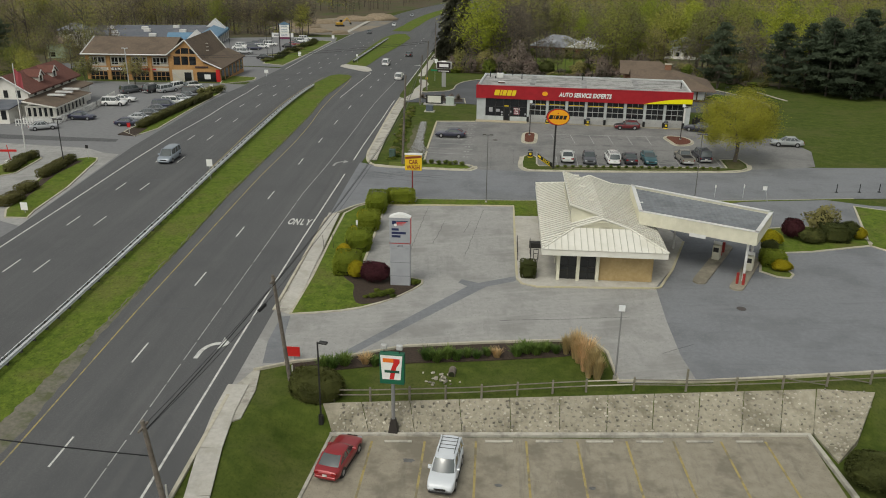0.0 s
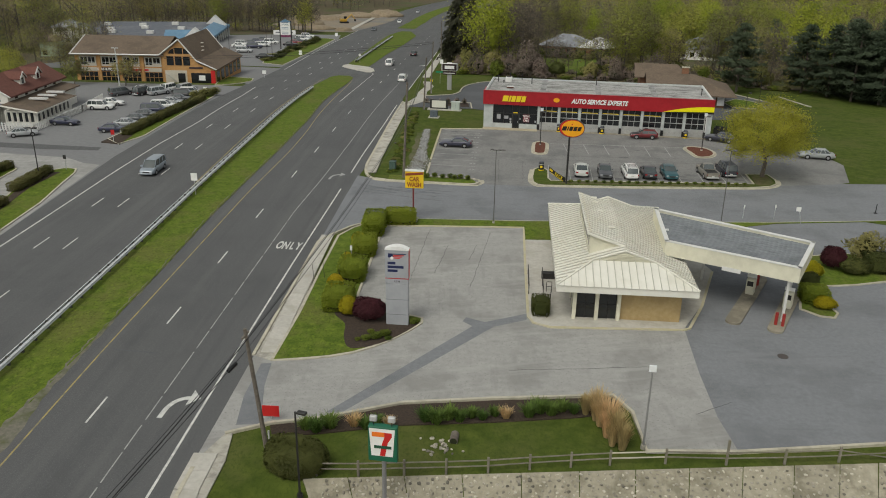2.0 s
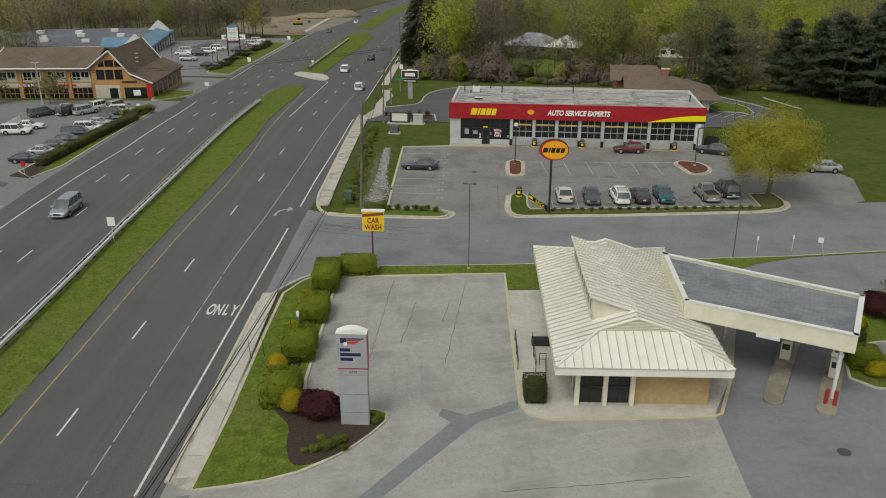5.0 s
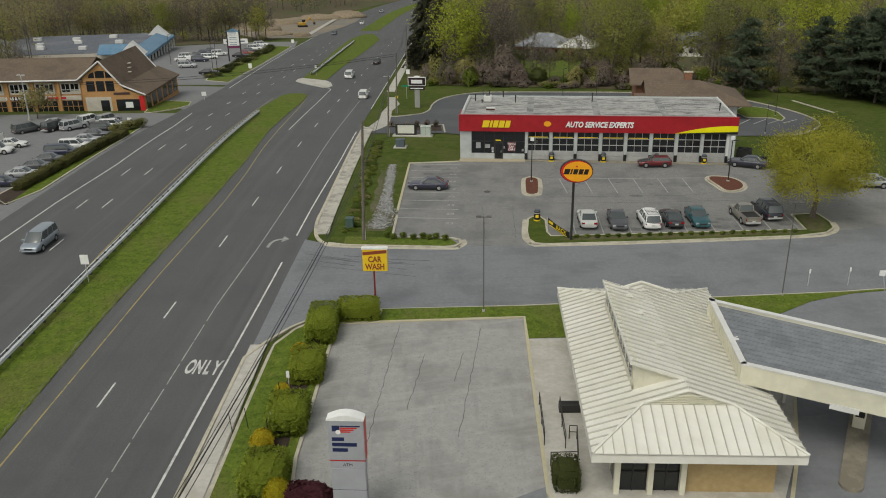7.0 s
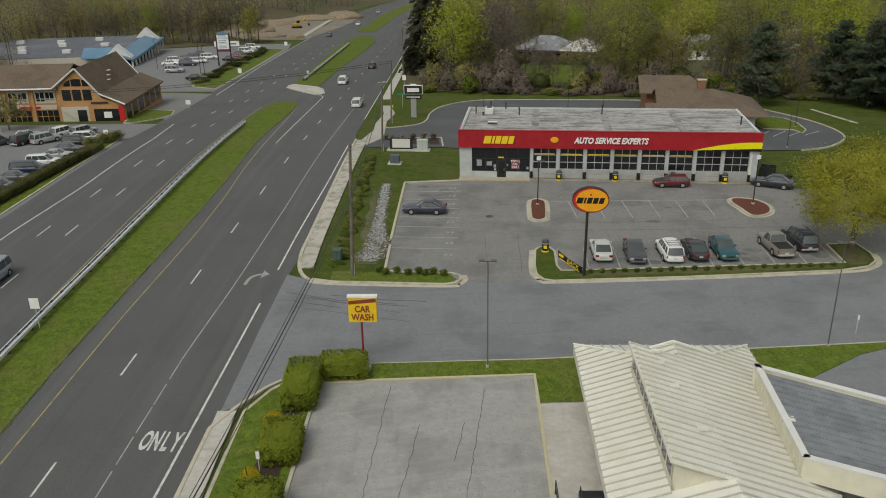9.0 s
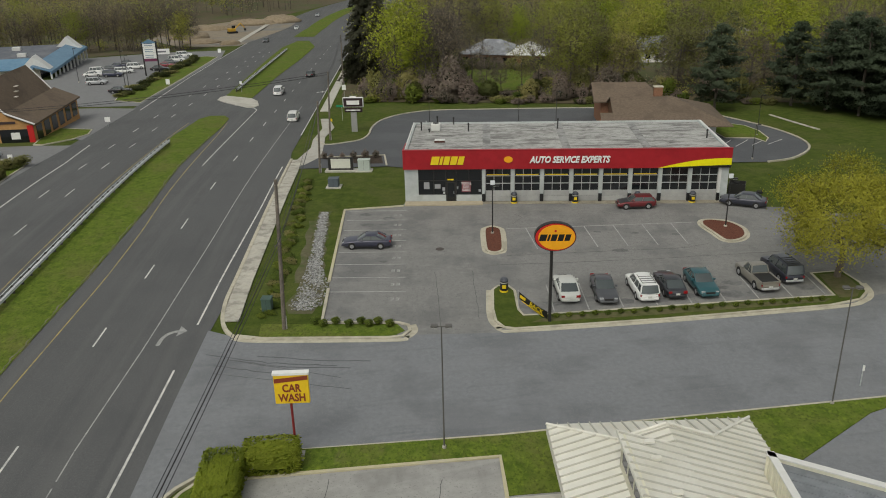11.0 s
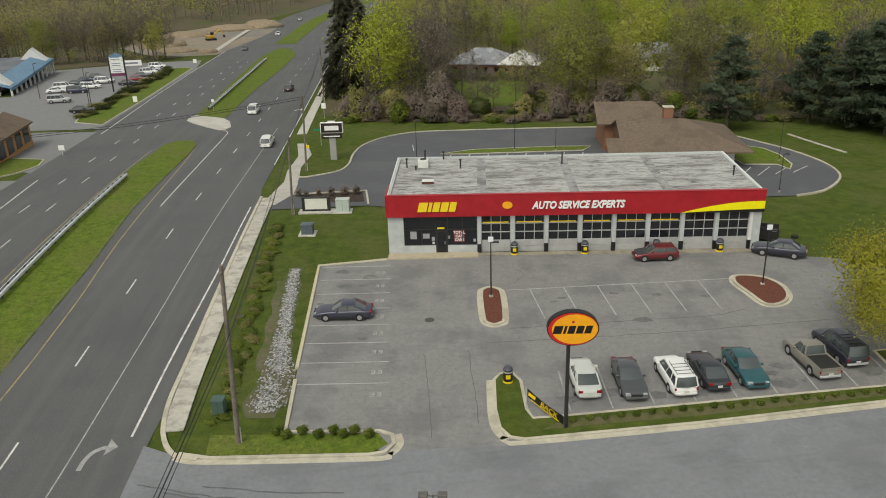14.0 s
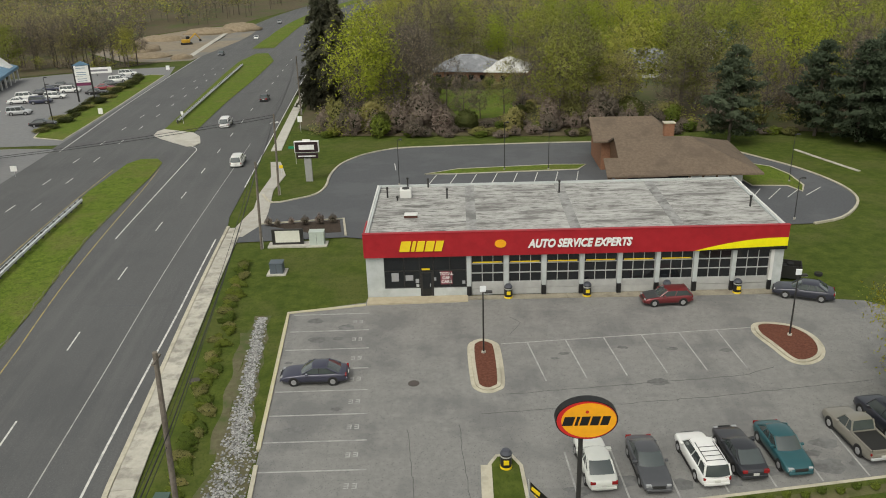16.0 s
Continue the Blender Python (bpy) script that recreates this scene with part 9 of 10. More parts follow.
area_lamp(10.4, 55.6, 5.3, "grey lot lamp with a square head by the fence", 0, white=True, col=plain("mid_grey_pole", (0.22, 0.22, 0.22), 0.5))
area_lamp(-2.55, 94.9, 8.2, "tall slim lot lamp with two heads beside the side road", 2, r=0.05, col=POLE_GREY)
area_lamp(22.0, 99.8, 8.2, "tall slim lot lamp with two heads on the grass strip", 2, r=0.05, col=POLE_GREY)
area_lamp(1.0, 130.6, 5.1, "dark lot lamp with a pale flood in a mulch island", white=True)
area_lamp(24.35, 132.1, 5.1, "dark lot lamp with a pale flood in a mulch island", white=True)
area_lamp(-9.15, 48.2, 6.0, "dark lot lamp with one flat head over the store lot", 1, turn=-10, foot=0.6)
for x, y, h in ((-7.7, 177.0, 6.0), (6.2, 183.4, 6.6), (12.1, 183.0, 5.5), (40.6, 173.4, 6.0), (35.2, 158.4, 4.6)):
    area_lamp(x, y, h, "slim dark lamp beside the loop drive", group="loop drive lamps", r=0.05)
area_lamp(-59.6, 100.7, 6.4, "dark lot lamp with two heads on the island", 2)
area_lamp(-84.0, 164.0, 7.6, "pale lamp mast with three floods before the shops", 2, col=STEEL, r=0.12)
for x, y in ((-95.0, 246), (-79.8, 236.5), (-74.5, 226.0)):
    area_lamp(x, y, 8.0, "dark lamp in the strip mall lot", group="strip mall lamps")


# ---- signs ----
def oval_sign():
    s = thing("oval_pylon_sign", (5.05, 111.35, 0.08), 0, "orange oval sign with black bars on a dark pole", "sign")
    part("pole", tb((0, 0, 0), (0, 0, 6.2), 0.13, 0.12, 10), DARK_METAL, s)

    def disc(name, k, y0, y1, mat, dx=0.0):
        bm = bmesh.new()
        bmesh.ops.create_cone(bm, cap_ends=True, segments=40, radius1=k, radius2=k, depth=y1 - y0)
        bmesh.ops.transform(bm, matrix=pose(0.22 + dx, (y0 + y1) / 2, 7.1, 90, 0, 0) @ Matrix.Diagonal((1.55, 1.12, 1, 1)), verts=bm.verts[:])
        return part(name, bm, mat, s)
    disc("cabinet", 1.0, -0.25, 0.25, SIGN_BLACK)
    disc("rim_panel", 0.96, -0.27, -0.25, SIGN_RED)
    disc("face_panel", 0.88, -0.285, -0.27, SIGN_ORANGE, 0.1)
    x = -0.95
    for w, h in ((0.52, 0.52), (0.16, 0.52), (0.42, 0.52), (0.42, 0.52), (0.4, 0.52)):
        bm = bmesh.new()
        face3(bm, [(x - 0.06, -0.295, 6.82), (x + w - 0.06, -0.295, 6.82), (x + w + 0.08, -0.295, 6.82 + h), (x + 0.08, -0.295, 6.82 + h)])
        part("sign_bar", bm, SIGN_BLACK, s)
        x += w + 0.09
    part("emblem", tb((0.22, -0.295, 7.6), (0.22, -0.29, 7.6), 0.09, sides=10), SIGN_RED, s)


oval_sign()


def wash_sign():
    s = thing("car_wash_sign", (-11.2, 94.0, 0.05), 4, "yellow car wash sign on a thin red pole", "sign")
    part("footing", bx(-0.45, -0.45, 0, 0.45, 0.45, 0.12), CONCRETE, s)
    part("pole", tb((0, 0, 0.1), (0, 0, 3.8), 0.075, sides=8), plain("dark_red_paint", (0.2, 0.02, 0.02), 0.5), s)
    part("panel", bx(-0.85, -0.14, 3.75, 1.1, 0.14, 5.6, 0.02), plain("car_wash_yellow", (0.75, 0.5, 0.02), 0.5), s)
    part("cap", bx(-0.9, -0.18, 5.6, 1.15, 0.18, 5.75), SIGN_WHITE, s)
    br = plain("brown_red_sign", (0.22, 0.045, 0.02), 0.5)
    bm = bmesh.new()
    face3(bm, [(-0.82, -0.15, 5.1), (1.07, -0.15, 5.28), (1.07, -0.15, 5.55), (-0.82, -0.15, 5.37)])
    part("name_bar", bm, br, s)
    for i, w in enumerate(("CAR", "WASH")):
        t = part("sign_word", letters(w, 0.68, br, depth=0.01, bold=0.02), None, s)
        t.matrix_basis = pose(0.12, -0.155, 4.74 - 0.62 * i, 90, 0, 0) @ Matrix.Diagonal((0.78, 1, 1, 1))


wash_sign()


def bank_pylon():
    s = thing("bank_pylon_sign", (-7.85, 69.35, 0.12), 3, "tall pale grey bank pylon with a curved white top", "sign")
    grey = noise_mat("pylon_grey", (0.3, 0.31, 0.33), (0.36, 0.37, 0.39), 1.0, 0.4, space="object")
    part("base_column", bx(-0.9, -0.24, -0.1, 0.9, 0.24, 3.55, 0.05), grey, s)
    for z in (0.9, 2.2):
        part("panel_joint", bx(-0.905, -0.245, z, 0.905, 0.245, z + 0.02), DARK_METAL, s)
    part("strip", bx(-0.92, -0.26, 3.55, 0.92, 0.26, 4.0, 0.03), grey, s)
    t = part("strip_word", letters("ATM", 0.24, SIGN_BLACK, depth=0.004), None, s)
    t.matrix_basis = pose(0, -0.27, 3.77, 90, 0, 0)
    part("trim_line", bx(-0.93, -0.27, 4.0, 0.93, 0.27, 4.04), SIGN_RED, s)
    part("cabinet", bx(-0.93, -0.28, 4.04, 0.93, 0.28, 6.45, 0.04), grey, s)
    part("side_panel", bx(0.93, -0.25, 4.1, 0.95, 0.25, 6.4), SIGN_RED, s)
    bm = bmesh.new()
    arc = [(-0.95 + 1.9 * k / 10, 6.45 + 0.28 * math.sin(math.pi * k / 10)) for k in range(11)]
    for k in range(10):
        for y0, y1 in ((-0.31, 0.31),):
            face3(bm, [(arc[k][0], y0, arc[k][1]), (arc[k + 1][0], y0, arc[k + 1][1]), (arc[k + 1][0], y1, arc[k + 1][1]), (arc[k][0], y1, arc[k][1])])
            face3(bm, [(arc[k][0], y0, 6.4), (arc[k + 1][0], y0, 6.4), (arc[k + 1][0], y0, arc[k + 1][1]), (arc[k][0], y0, arc[k][1])])
            face3(bm, [(arc[k][0], y1, arc[k][1]), (arc[k + 1][0], y1, arc[k + 1][1]), (arc[k + 1][0], y1, 6.4), (arc[k][0], y1, 6.4)])
    bmesh.ops.remove_doubles(bm, verts=bm.verts[:], dist=0.001)
    part("cap", bm, SIGN_WHITE, s)
    navy = plain("navy_print", (0.012, 0.02, 0.08), 0.5)
    for i, (w, z) in enumerate(((0.62, 5.22), (1.25, 4.9), (0.78, 4.58))):
        part("name_bar", bx(-0.72, -0.292, z, -0.72 + w, -0.284, z + 0.21), navy, s)
    part("emblem_field", bx(-0.68, -0.292, 5.78, -0.3, -0.284, 6.12), navy, s)
    part("emblem_head", tb((-0.38, -0.296, 5.74), (-0.38, -0.284, 5.74), 0.13, sides=12), SIGN_WHITE, s)
    for k in range(4):
        part("emblem_stripe", bx(-0.28, -0.292, 5.72 + k * 0.11, 0.25 + k * 0.16, -0.284, 5.79 + k * 0.11), SIGN_RED if k < 3 else navy, s)


bank_pylon()


def store_sign():
    s = thing("store_pylon_sign", (-4.3, 48.45, -1.42), 0, "green framed convenience store sign on a grey post", "sign")
    s.scale = (0.9, 0.9, 0.95)
    part("post", tb((0, 0, 0.6), (0, 0, 4.3), 0.14, sides=8), plain("grey_post", (0.2, 0.2, 0.2), 0.5), s)
    bm = bmesh.new()
    bmesh.ops.create_cone(bm, cap_ends=True, segments=4, radius1=0.55, radius2=0.24, depth=1.25)
    bmesh.ops.transform(bm, matrix=pose(0, 0, 0.6, 0, 0, 45), verts=bm.verts[:])
    part("pedestal", bm, plain("dark_brown_paint", (0.03, 0.025, 0.022), 0.6), s)
    green = plain("store_green", (0.01, 0.11, 0.06), 0.5)
    part("cabinet", bx(-0.92, -0.22, 4.05, 0.86, 0.22, 6.35, 0.03), green, s)
    bm = bmesh.new()
    face3(bm, [(-0.72, -0.235, 4.42), (0.6, -0.235, 4.42), (0.74, -0.235, 6.25), (-0.86, -0.235, 6.25)])
    part("face_panel", bm, SIGN_WHITE, s)
    part("bar_shape", bx(-0.68, -0.25, 5.72, 0.1, -0.238, 6.02), plain("store_orange", (0.75, 0.17, 0.02), 0.45), s)
    bm = bmesh.new()
    face3(bm, [(0.1, -0.25, 5.72), (0.1, -0.25, 6.02), (0.55, -0.25, 6.02), (0.55, -0.25, 5.75), (0.3, -0.25, 5.35), (0.12, -0.25, 4.45), (-0.2, -0.25, 4.45), (-0.08, -0.25, 5.2)])
    part("hook_shape", bm, SIGN_RED, s)
    part("word_bar", bx(-0.55, -0.255, 4.94, 0.52, -0.252, 5.14), plain("store_dark_green", (0.01, 0.07, 0.04), 0.5), s)
    for x in (-0.62, 0.5):
        fl = part("flood_lamp", bx(x - 0.22, -0.12, 6.6, x + 0.22, 0.14, 6.95, 0.04), STEEL, s)
        part("bracket", tb((x, 0, 6.35), (x, 0, 6.65), 0.03, sides=6), DARK_METAL, fl)


store_sign()


def far_sign():
    z = gz(-20, 181)
    s = thing("branch_sign", (-19.8, 180.7, z), 0, "dark branch sign with pale bars on a grey post", "sign")
    part("post", bx(-0.45, -0.2, -0.2, 0.45, 0.2, 3.3), plain("stone_grey", (0.3, 0.3, 0.29), 0.7), s)
    dk = plain("dark_maroon_sign", (0.025, 0.012, 0.014), 0.5)
    part("cabinet", bx(-1.6, -0.25, 3.9, 1.6, 0.25, 5.4, 0.03), SIGN_WHITE, s)
    part("face_panel", bx(-1.5, -0.27, 3.98, 1.5, -0.25, 5.32), dk, s)
    part("word_bar", bx(-1.0, -0.29, 4.3, 1.0, -0.27, 4.95), SIGN_WHITE, s)
    part("lower_panel", bx(-1.4, -0.2, 3.1, 1.4, 0.2, 3.75), dk, s)
    part("word_bar", bx(-1.2, -0.22, 3.35, 1.1, -0.2, 3.5), SIGN_WHITE, s)
    part("top_light", bx(-0.5, -0.1, 5.4, 0.5, 0.1, 5.6), SIGN_WHITE, s)


far_sign()


def small_sign(x, y, h, w, ph, mat, label, turn=0.0, lean=0.0, z=None, post=None):
    s = thing("road_sign", (x, y, gz(x, y) if z is None else z), turn, label, "sign")
    part("post", tb((0, 0, -0.2), (lean * h, 0, h), 0.035, sides=6), post or STEEL, s)
    part("plate", bx(lean * h - w / 2, -0.06, h - ph, lean * h + w / 2, -0.035, h, 0.005), mat, s)
    return s


small_sign(-38.0, 98.2, 2.7, 0.75, 0.9, SIGN_WHITE, "white road sign beside the guard rail", 5)
small_sign(24.7, 102.0, 1.6, 0.14, 0.4, SIGN_WHITE, "small white sign on the grass strip")
small_sign(28.1, 102.4, 1.7, 0.14, 0.4, SIGN_WHITE, "small white sign on the grass strip")
small_sign(30.8, 101.4, 1.9, 0.5, 0.5, SIGN_WHITE, "leaning white sign at the lot edge", 0, -0.28)
small_sign(-13.1, 54.6, 1.1, 1.1, 0.8, SIGN_RED, "low red bank entrance sign", 5)
small_sign(-52.8, 82.0, 1.3, 0.8, 0.9, SIGN_WHITE, "white notice on the grass island", 5)
small_sign(-58.6, 104.9, 2.0, 0.4, 0.5, DARK_METAL, "dark sign seen from behind on the island", 5)
small_sign(-60.2, 119.4, 1.9, 0.5, 0.7, SIGN_RED, "red and white sign at the hedge end", 20)
small_sign(-23.3, 190.8, 2.6, 1.9, 0.35, plain("street_sign_green", (0.01, 0.2, 0.1), 0.5), "green street name sign by the highway")
small_sign(-26.6, 214.5, 2.8, 0.8, 1.0, SIGN_WHITE, "white road sign by the woods")
small_sign(-24.0, 183.4, 1.6, 0.5, 0.45, SIGN_YELLOW, "yellow warning marker by the sidewalk")
small_sign(-50.2, 225.5, 2.4, 0.5, 0.6, SIGN_WHITE, "white sign on the median nose")
small_sign(-62.5, 187.5, 1.6, 0.9, 0.8, SIGN_WHITE, "white notice at the street corner", 5)
small_sign(-64.2, 160.2, 1.3, 0.7, 0.9, SIGN_WHITE, "white notice at the grass corner", 5)
small_sign(*lane(238, -29.4), 1.5, 0.9, 1.2, SIGN_WHITE, "white notice on the long island", 5)
small_sign(*lane(312, -33.0), 1.5, 1.0, 1.2, SIGN_WHITE, "white notice by the building site", 5)
for x, y in ((40.2, 106.8), (43.1, 107.4), (45.6, 107.9)):
    bm = bmesh.new()
    tube(bm, (x, y, 0), (x, y, 0.08), 0.22, sides=10)
    tube(bm, (x, y, 0.05), (x, y, 1.1), 0.05, 0.045, 8)
    whole("delineator_post", bm, BLACK, "thin black delineator post on the side road", "post", "delineator posts")
for x, y in ((-17.0, 76.6), (-16.2, 77.2), (-15.0, 80.4), (-14.4, 76.0)):
    bm = bmesh.new()
    tube(bm, (x, y, 0.1), (x - 0.1, y, 1.6), 0.025, sides=5)
    whole("marker_stake", bm, DARK_METAL, "thin dark stake in the lawn", "stake", "lawn stakes")
for x, y in ((-14.75, 82.0), (-14.5, 77.1)):
    small_sign(x - 0.2, y, 1.5, 0.22, 0.5, SIGN_WHITE, "narrow white marker by the hedge", 0)


def mall_sign():
    z = gz(-81, 257)
    s = thing("mall_pylon_sign", (-81.2, 257.0, z), 8, "tall strip mall sign with white panels and a blue top", "sign")
    for x in (-1.7, 1.7):
        part("post", bx(x - 0.15, -0.15, -0.3, x + 0.15, 0.15, 8.4), DARK_METAL, s)
    for z0, z1, m in ((3.6, 4.2, plain("maroon_panel", (0.15, 0.03, 0.08), 0.5)), (4.3, 5.6, SIGN_WHITE), (5.7, 7.0, SIGN_WHITE), (7.1, 7.9, SIGN_WHITE)):
        p = part("panel", bx(-1.5, -0.2, z0, 1.5, 0.2, z1), m, s)
        if m is SIGN_WHITE:
            for k in range(2):
                part("word_bar", bx(-1.1, -0.215, z0 + 0.25 + 0.45 * k, 0.9, -0.2, z0 + 0.4 + 0.45 * k), plain("faded_blue_print", (0.15, 0.22, 0.3), 0.6), p)
    bm = bmesh.new()
    q = [(-1.9, 8.0), (1.9, 8.0), (0, 8.9)]
    lo, hi = [bm.verts.new((x, -0.25, zz)) for x, zz in q], [bm.verts.new((x, 0.25, zz)) for x, zz in q]
    bm.faces.new(lo)
    bm.faces.new(hi[::-1])
    for i in range(3):
        bm.faces.new((lo[i], lo[(i + 1) % 3], hi[(i + 1) % 3], hi[i]))
    part("cap", bm, BLUE_METAL, s)


mall_sign()
s_ = thing("banner_sign", (-98, 304, gz(-98, 304)), 10, "long white banner on posts at the lot end", "sign")
part("banner", bx(-4, -0.05, 0.8, 4, 0.0, 2.4), SIGN_WHITE, s_)
for x in (-3.9, 0, 3.9):
    part("post", bx(x - 0.06, 0.0, -0.2, x + 0.06, 0.1, 2.5), DARK_METAL, s_)
part("word_bar", bx(-3.2, -0.06, 1.3, 3.0, -0.05, 1.8), plain("grey_print", (0.2, 0.2, 0.22), 0.6), s_)

# drooping banner at the lot entrance
s_ = thing("sagging_banner", (0, 0, 0.08), 0, "black and yellow banner sagging between two posts", "banner")
part("post", tb((2.75, 113.6, 0), (2.7, 113.65, 1.6), 0.03, sides=6), STEEL, s_)
A, B = Vector((2.8, 113.6)), Vector((4.9, 111.5))
bm = bmesh.new()
tops = [(A.lerp(B, k / 8), 1.5 - 0.75 * k / 8 - 0.12 * math.sin(math.pi * k / 8)) for k in range(9)]
for k in range(8):
    (p, z), (q, w) = tops[k], tops[k + 1]
    face3(bm, [(p.x, p.y, z - 0.62), (q.x, q.y, w - 0.62), (q.x, q.y, w), (p.x, p.y, z)])
bmesh.ops.remove_doubles(bm, verts=bm.verts[:], dist=0.001)
part("cloth", bm, SIGN_BLACK, s_)
d = (B - A)
ang = math.degrees(math.atan2(d.y, d.x))
for txt, f, mat, sz in (("BACK", 0.62, SIGN_YELLOW, 0.56),):
    t = part("banner_word", letters(txt, sz, mat, depth=0.004), None, s_)
    p = A.lerp(B, f)
    t.matrix_basis = pose(p.x - 0.03, p.y - 0.03, 1.5 - 0.75 * f - 0.36, 0, 0, ang) @ pose(0, 0, 0, 0, 14, 0) @ pose(0, 0, 0, 90, 0, 0)
for f, w, dz in ((0.14, 0.6, -0.2), (0.5, 2.4, -0.52)):
    p = A.lerp(B, f)
    bm = bmesh.new()
    box(bm, -w / 2, -0.02, -0.13 if f < 0.3 else -0.03, w / 2, -0.01, 0.13 if f < 0.3 else 0.03)
    q = part("banner_bar", bm, SIGN_YELLOW, s_)
    q.matrix_basis = pose(p.x - 0.02, p.y - 0.02, 1.5 - 0.75 * f + dz - 0.1, 0, 0, ang) @ pose(0, 0, 0, 0, 14, 0)

# ---- bins, boxes and small things by the garage ----
def drum(x, y, z):
    s = thing("litter_drum", (x, y, z), 0, "black litter drum with yellow bands", "bin", "litter drums")
    part("drum_body", tb((0, 0, 0.12), (0, 0, 1.0), 0.34, sides=18), BLACK, s)
    part("band", tb((0, 0, 0.0), (0, 0, 0.14), 0.36, sides=18), SIGN_YELLOW, s)
    part("band", tb((0, 0, 0.8), (0, 0, 0.9), 0.345, sides=18), plain("grey_band", (0.35, 0.35, 0.33), 0.6), s)
    part("badge", bx(-0.16, -0.37, 0.38, 0.16, -0.33, 0.68), SIGN_YELLOW, s)
    part("lid", tb((0, 0, 1.0), (0, 0, 1.2), 0.36, 0.24, 18), plain("grey_lid", (0.06, 0.065, 0.08), 0.5), s)


for x, y, z in ((3.55, 140.15, 0.06), (10.25, 140.1, 0.06), (17.0, 140.05, 0.06), (22.95, 139.95, 0.06), (1.7, 116.9, 0.11)):
    drum(x, y, z)
s_ = thing("dumpster", (28.6, 143.0, 0), -20, "open dark steel dumpster behind the corner", "dumpster")
for a in ((-0.9, -0.75, 0.12, 0.9, -0.7, 1.3), (-0.9, 0.7, 0.12, 0.9, 0.75, 1.3), (-0.9, -0.7, 0.12, -0.85, 0.7, 1.3), (0.85, -0.7, 0.12, 0.9, 0.7, 1.3), (-0.85, -0.7, 0.12, 0.85, 0.7, 0.2)):
    part("side_panel", bx(*a), DARK_METAL, s_)
for x in (-0.8, 0.8):
    part("skid", bx(x - 0.06, -0.75, 0, x + 0.06, 0.75, 0.12), DARK_METAL, s_)
for k in range(5):
    t = thing("old_tyre", (28.2 + 0.35 * (k % 3), 143.0 + 0.2 * (k % 2), 0.25 + 0.22 * k), 0, "worn black tyre piled in the dumpster", "tyre", "old tyres")
    part("casing", tb((0, 0, 0), (0, 0, 0.2), 0.31, sides=16), TYRE, t)
t = thing("old_tyre", (31.3, 143.3, gz(31, 143)), 0, "worn black tyre lying in the grass", "tyre")
part("casing", tb((0, 0, -0.02), (0, 0, 0.2), 0.34, sides=18), TYRE, t)
# the casing is solid: a near-black disc paints the shade of its hole
part("hole", tb((0, 0, 0.2), (0, 0, 0.205), 0.17, sides=14), INNER_SHADE, t)


def cabinet(x, y, w, d, h, mat, label, turn=0.0, pad=True):
    s = thing("utility_cabinet", (x, y, gz(x, y) - 0.05), turn, label, "utility box")
    if pad:
        part("pad", bx(-w / 2 - 0.3, -d / 2 - 0.3, 0, w / 2 + 0.3, d / 2 + 0.3, 0.12), CONCRETE, s)
    part("case", bx(-w / 2, -d / 2, 0.1, w / 2, d / 2, h, 0.03), mat, s)
    part("lid", bx(-w / 2 - 0.03, -d / 2 - 0.03, h - 0.02, w / 2 + 0.03, d / 2 + 0.03, h + 0.05), mat, s)
    part("door_seam", bx(-0.01, -d / 2 - 0.008, 0.2, 0.01, -d / 2 + 0.0, h - 0.05), DARK_METAL, s)


GREEN_BOX = plain("utility_green", (0.06, 0.1, 0.085), 0.6)
cabinet(-17.6, 113.6, 0.8, 0.75, 1.15, GREEN_BOX, "green utility box on the grass verge", 0, False)
cabinet(-17.6, 147.2, 1.2, 1.0, 1.1, plain("slate_box", (0.09, 0.11, 0.13), 0.6), "slate blue transformer on a concrete pad")
cabinet(-14.9, 154.6, 1.5, 0.9, 1.5, plain("pale_green_box", (0.42, 0.47, 0.43), 0.6), "pale green transformer on a concrete pad")
s_ = thing("screen_wall", (-17.9, 154.6, gz(-18, 154.6)), 0, "dark framed pale screen wall on a slab", "screen")
part("pad", bx(-2.0, -0.7, -0.1, 2.0, 0.7, 0.12), CONCRETE, s_)
part("frame", bx(-1.6, -0.12, 0.1, 1.6, 0.12, 1.75, 0.02), DARK_METAL, s_)
part("panel", bx(-1.25, -0.14, 0.35, 1.25, -0.12, 1.6), plain("pale_panel", (0.62, 0.62, 0.55), 0.6), s_)


def rocks(name, n, inside, size, mat, label, zoff=0.0, seed=3, flat=0.55, slope=None):
    """Many loose stones as one heap."""
    rng = np.random.default_rng(seed)
    ico = bmesh.new()
    bmesh.ops.create_icosphere(ico, subdivisions=1, radius=1.0)
    bv = np.array([v.co[:] for v in ico.verts])
    bf = np.array([[v.index for v in f.verts] for f in ico.faces])
    ico.free()
    V, F_ = [], []
    for i in range(n):
        x, y = inside(rng)
        s = size * rng.uniform(0.5, 1.4, 3) * np.array([1, 1, flat])
        a = rng.uniform(0, 6.28)
        v = bv * (1 + rng.normal(size=(len(bv), 1)) * 0.15) * s
        v = np.stack([v[:, 0] * math.cos(a) - v[:, 1] * math.sin(a), v[:, 0] * math.sin(a) + v[:, 1] * math.cos(a), v[:, 2]], 1)
        z = slope(x, y) if slope else gz(x, y)
        F_.append(bf + len(V) * len(bv))
        V.append(v + np.array([x, y, z + zoff]))
    me = bpy.data.meshes.new(name)
    me.from_pydata(np.vstack(V).tolist(), [], np.vstack(F_).tolist())
    me.materials.append(mat)
    return whole(name, me, None, label, "stones", kind="stuff")


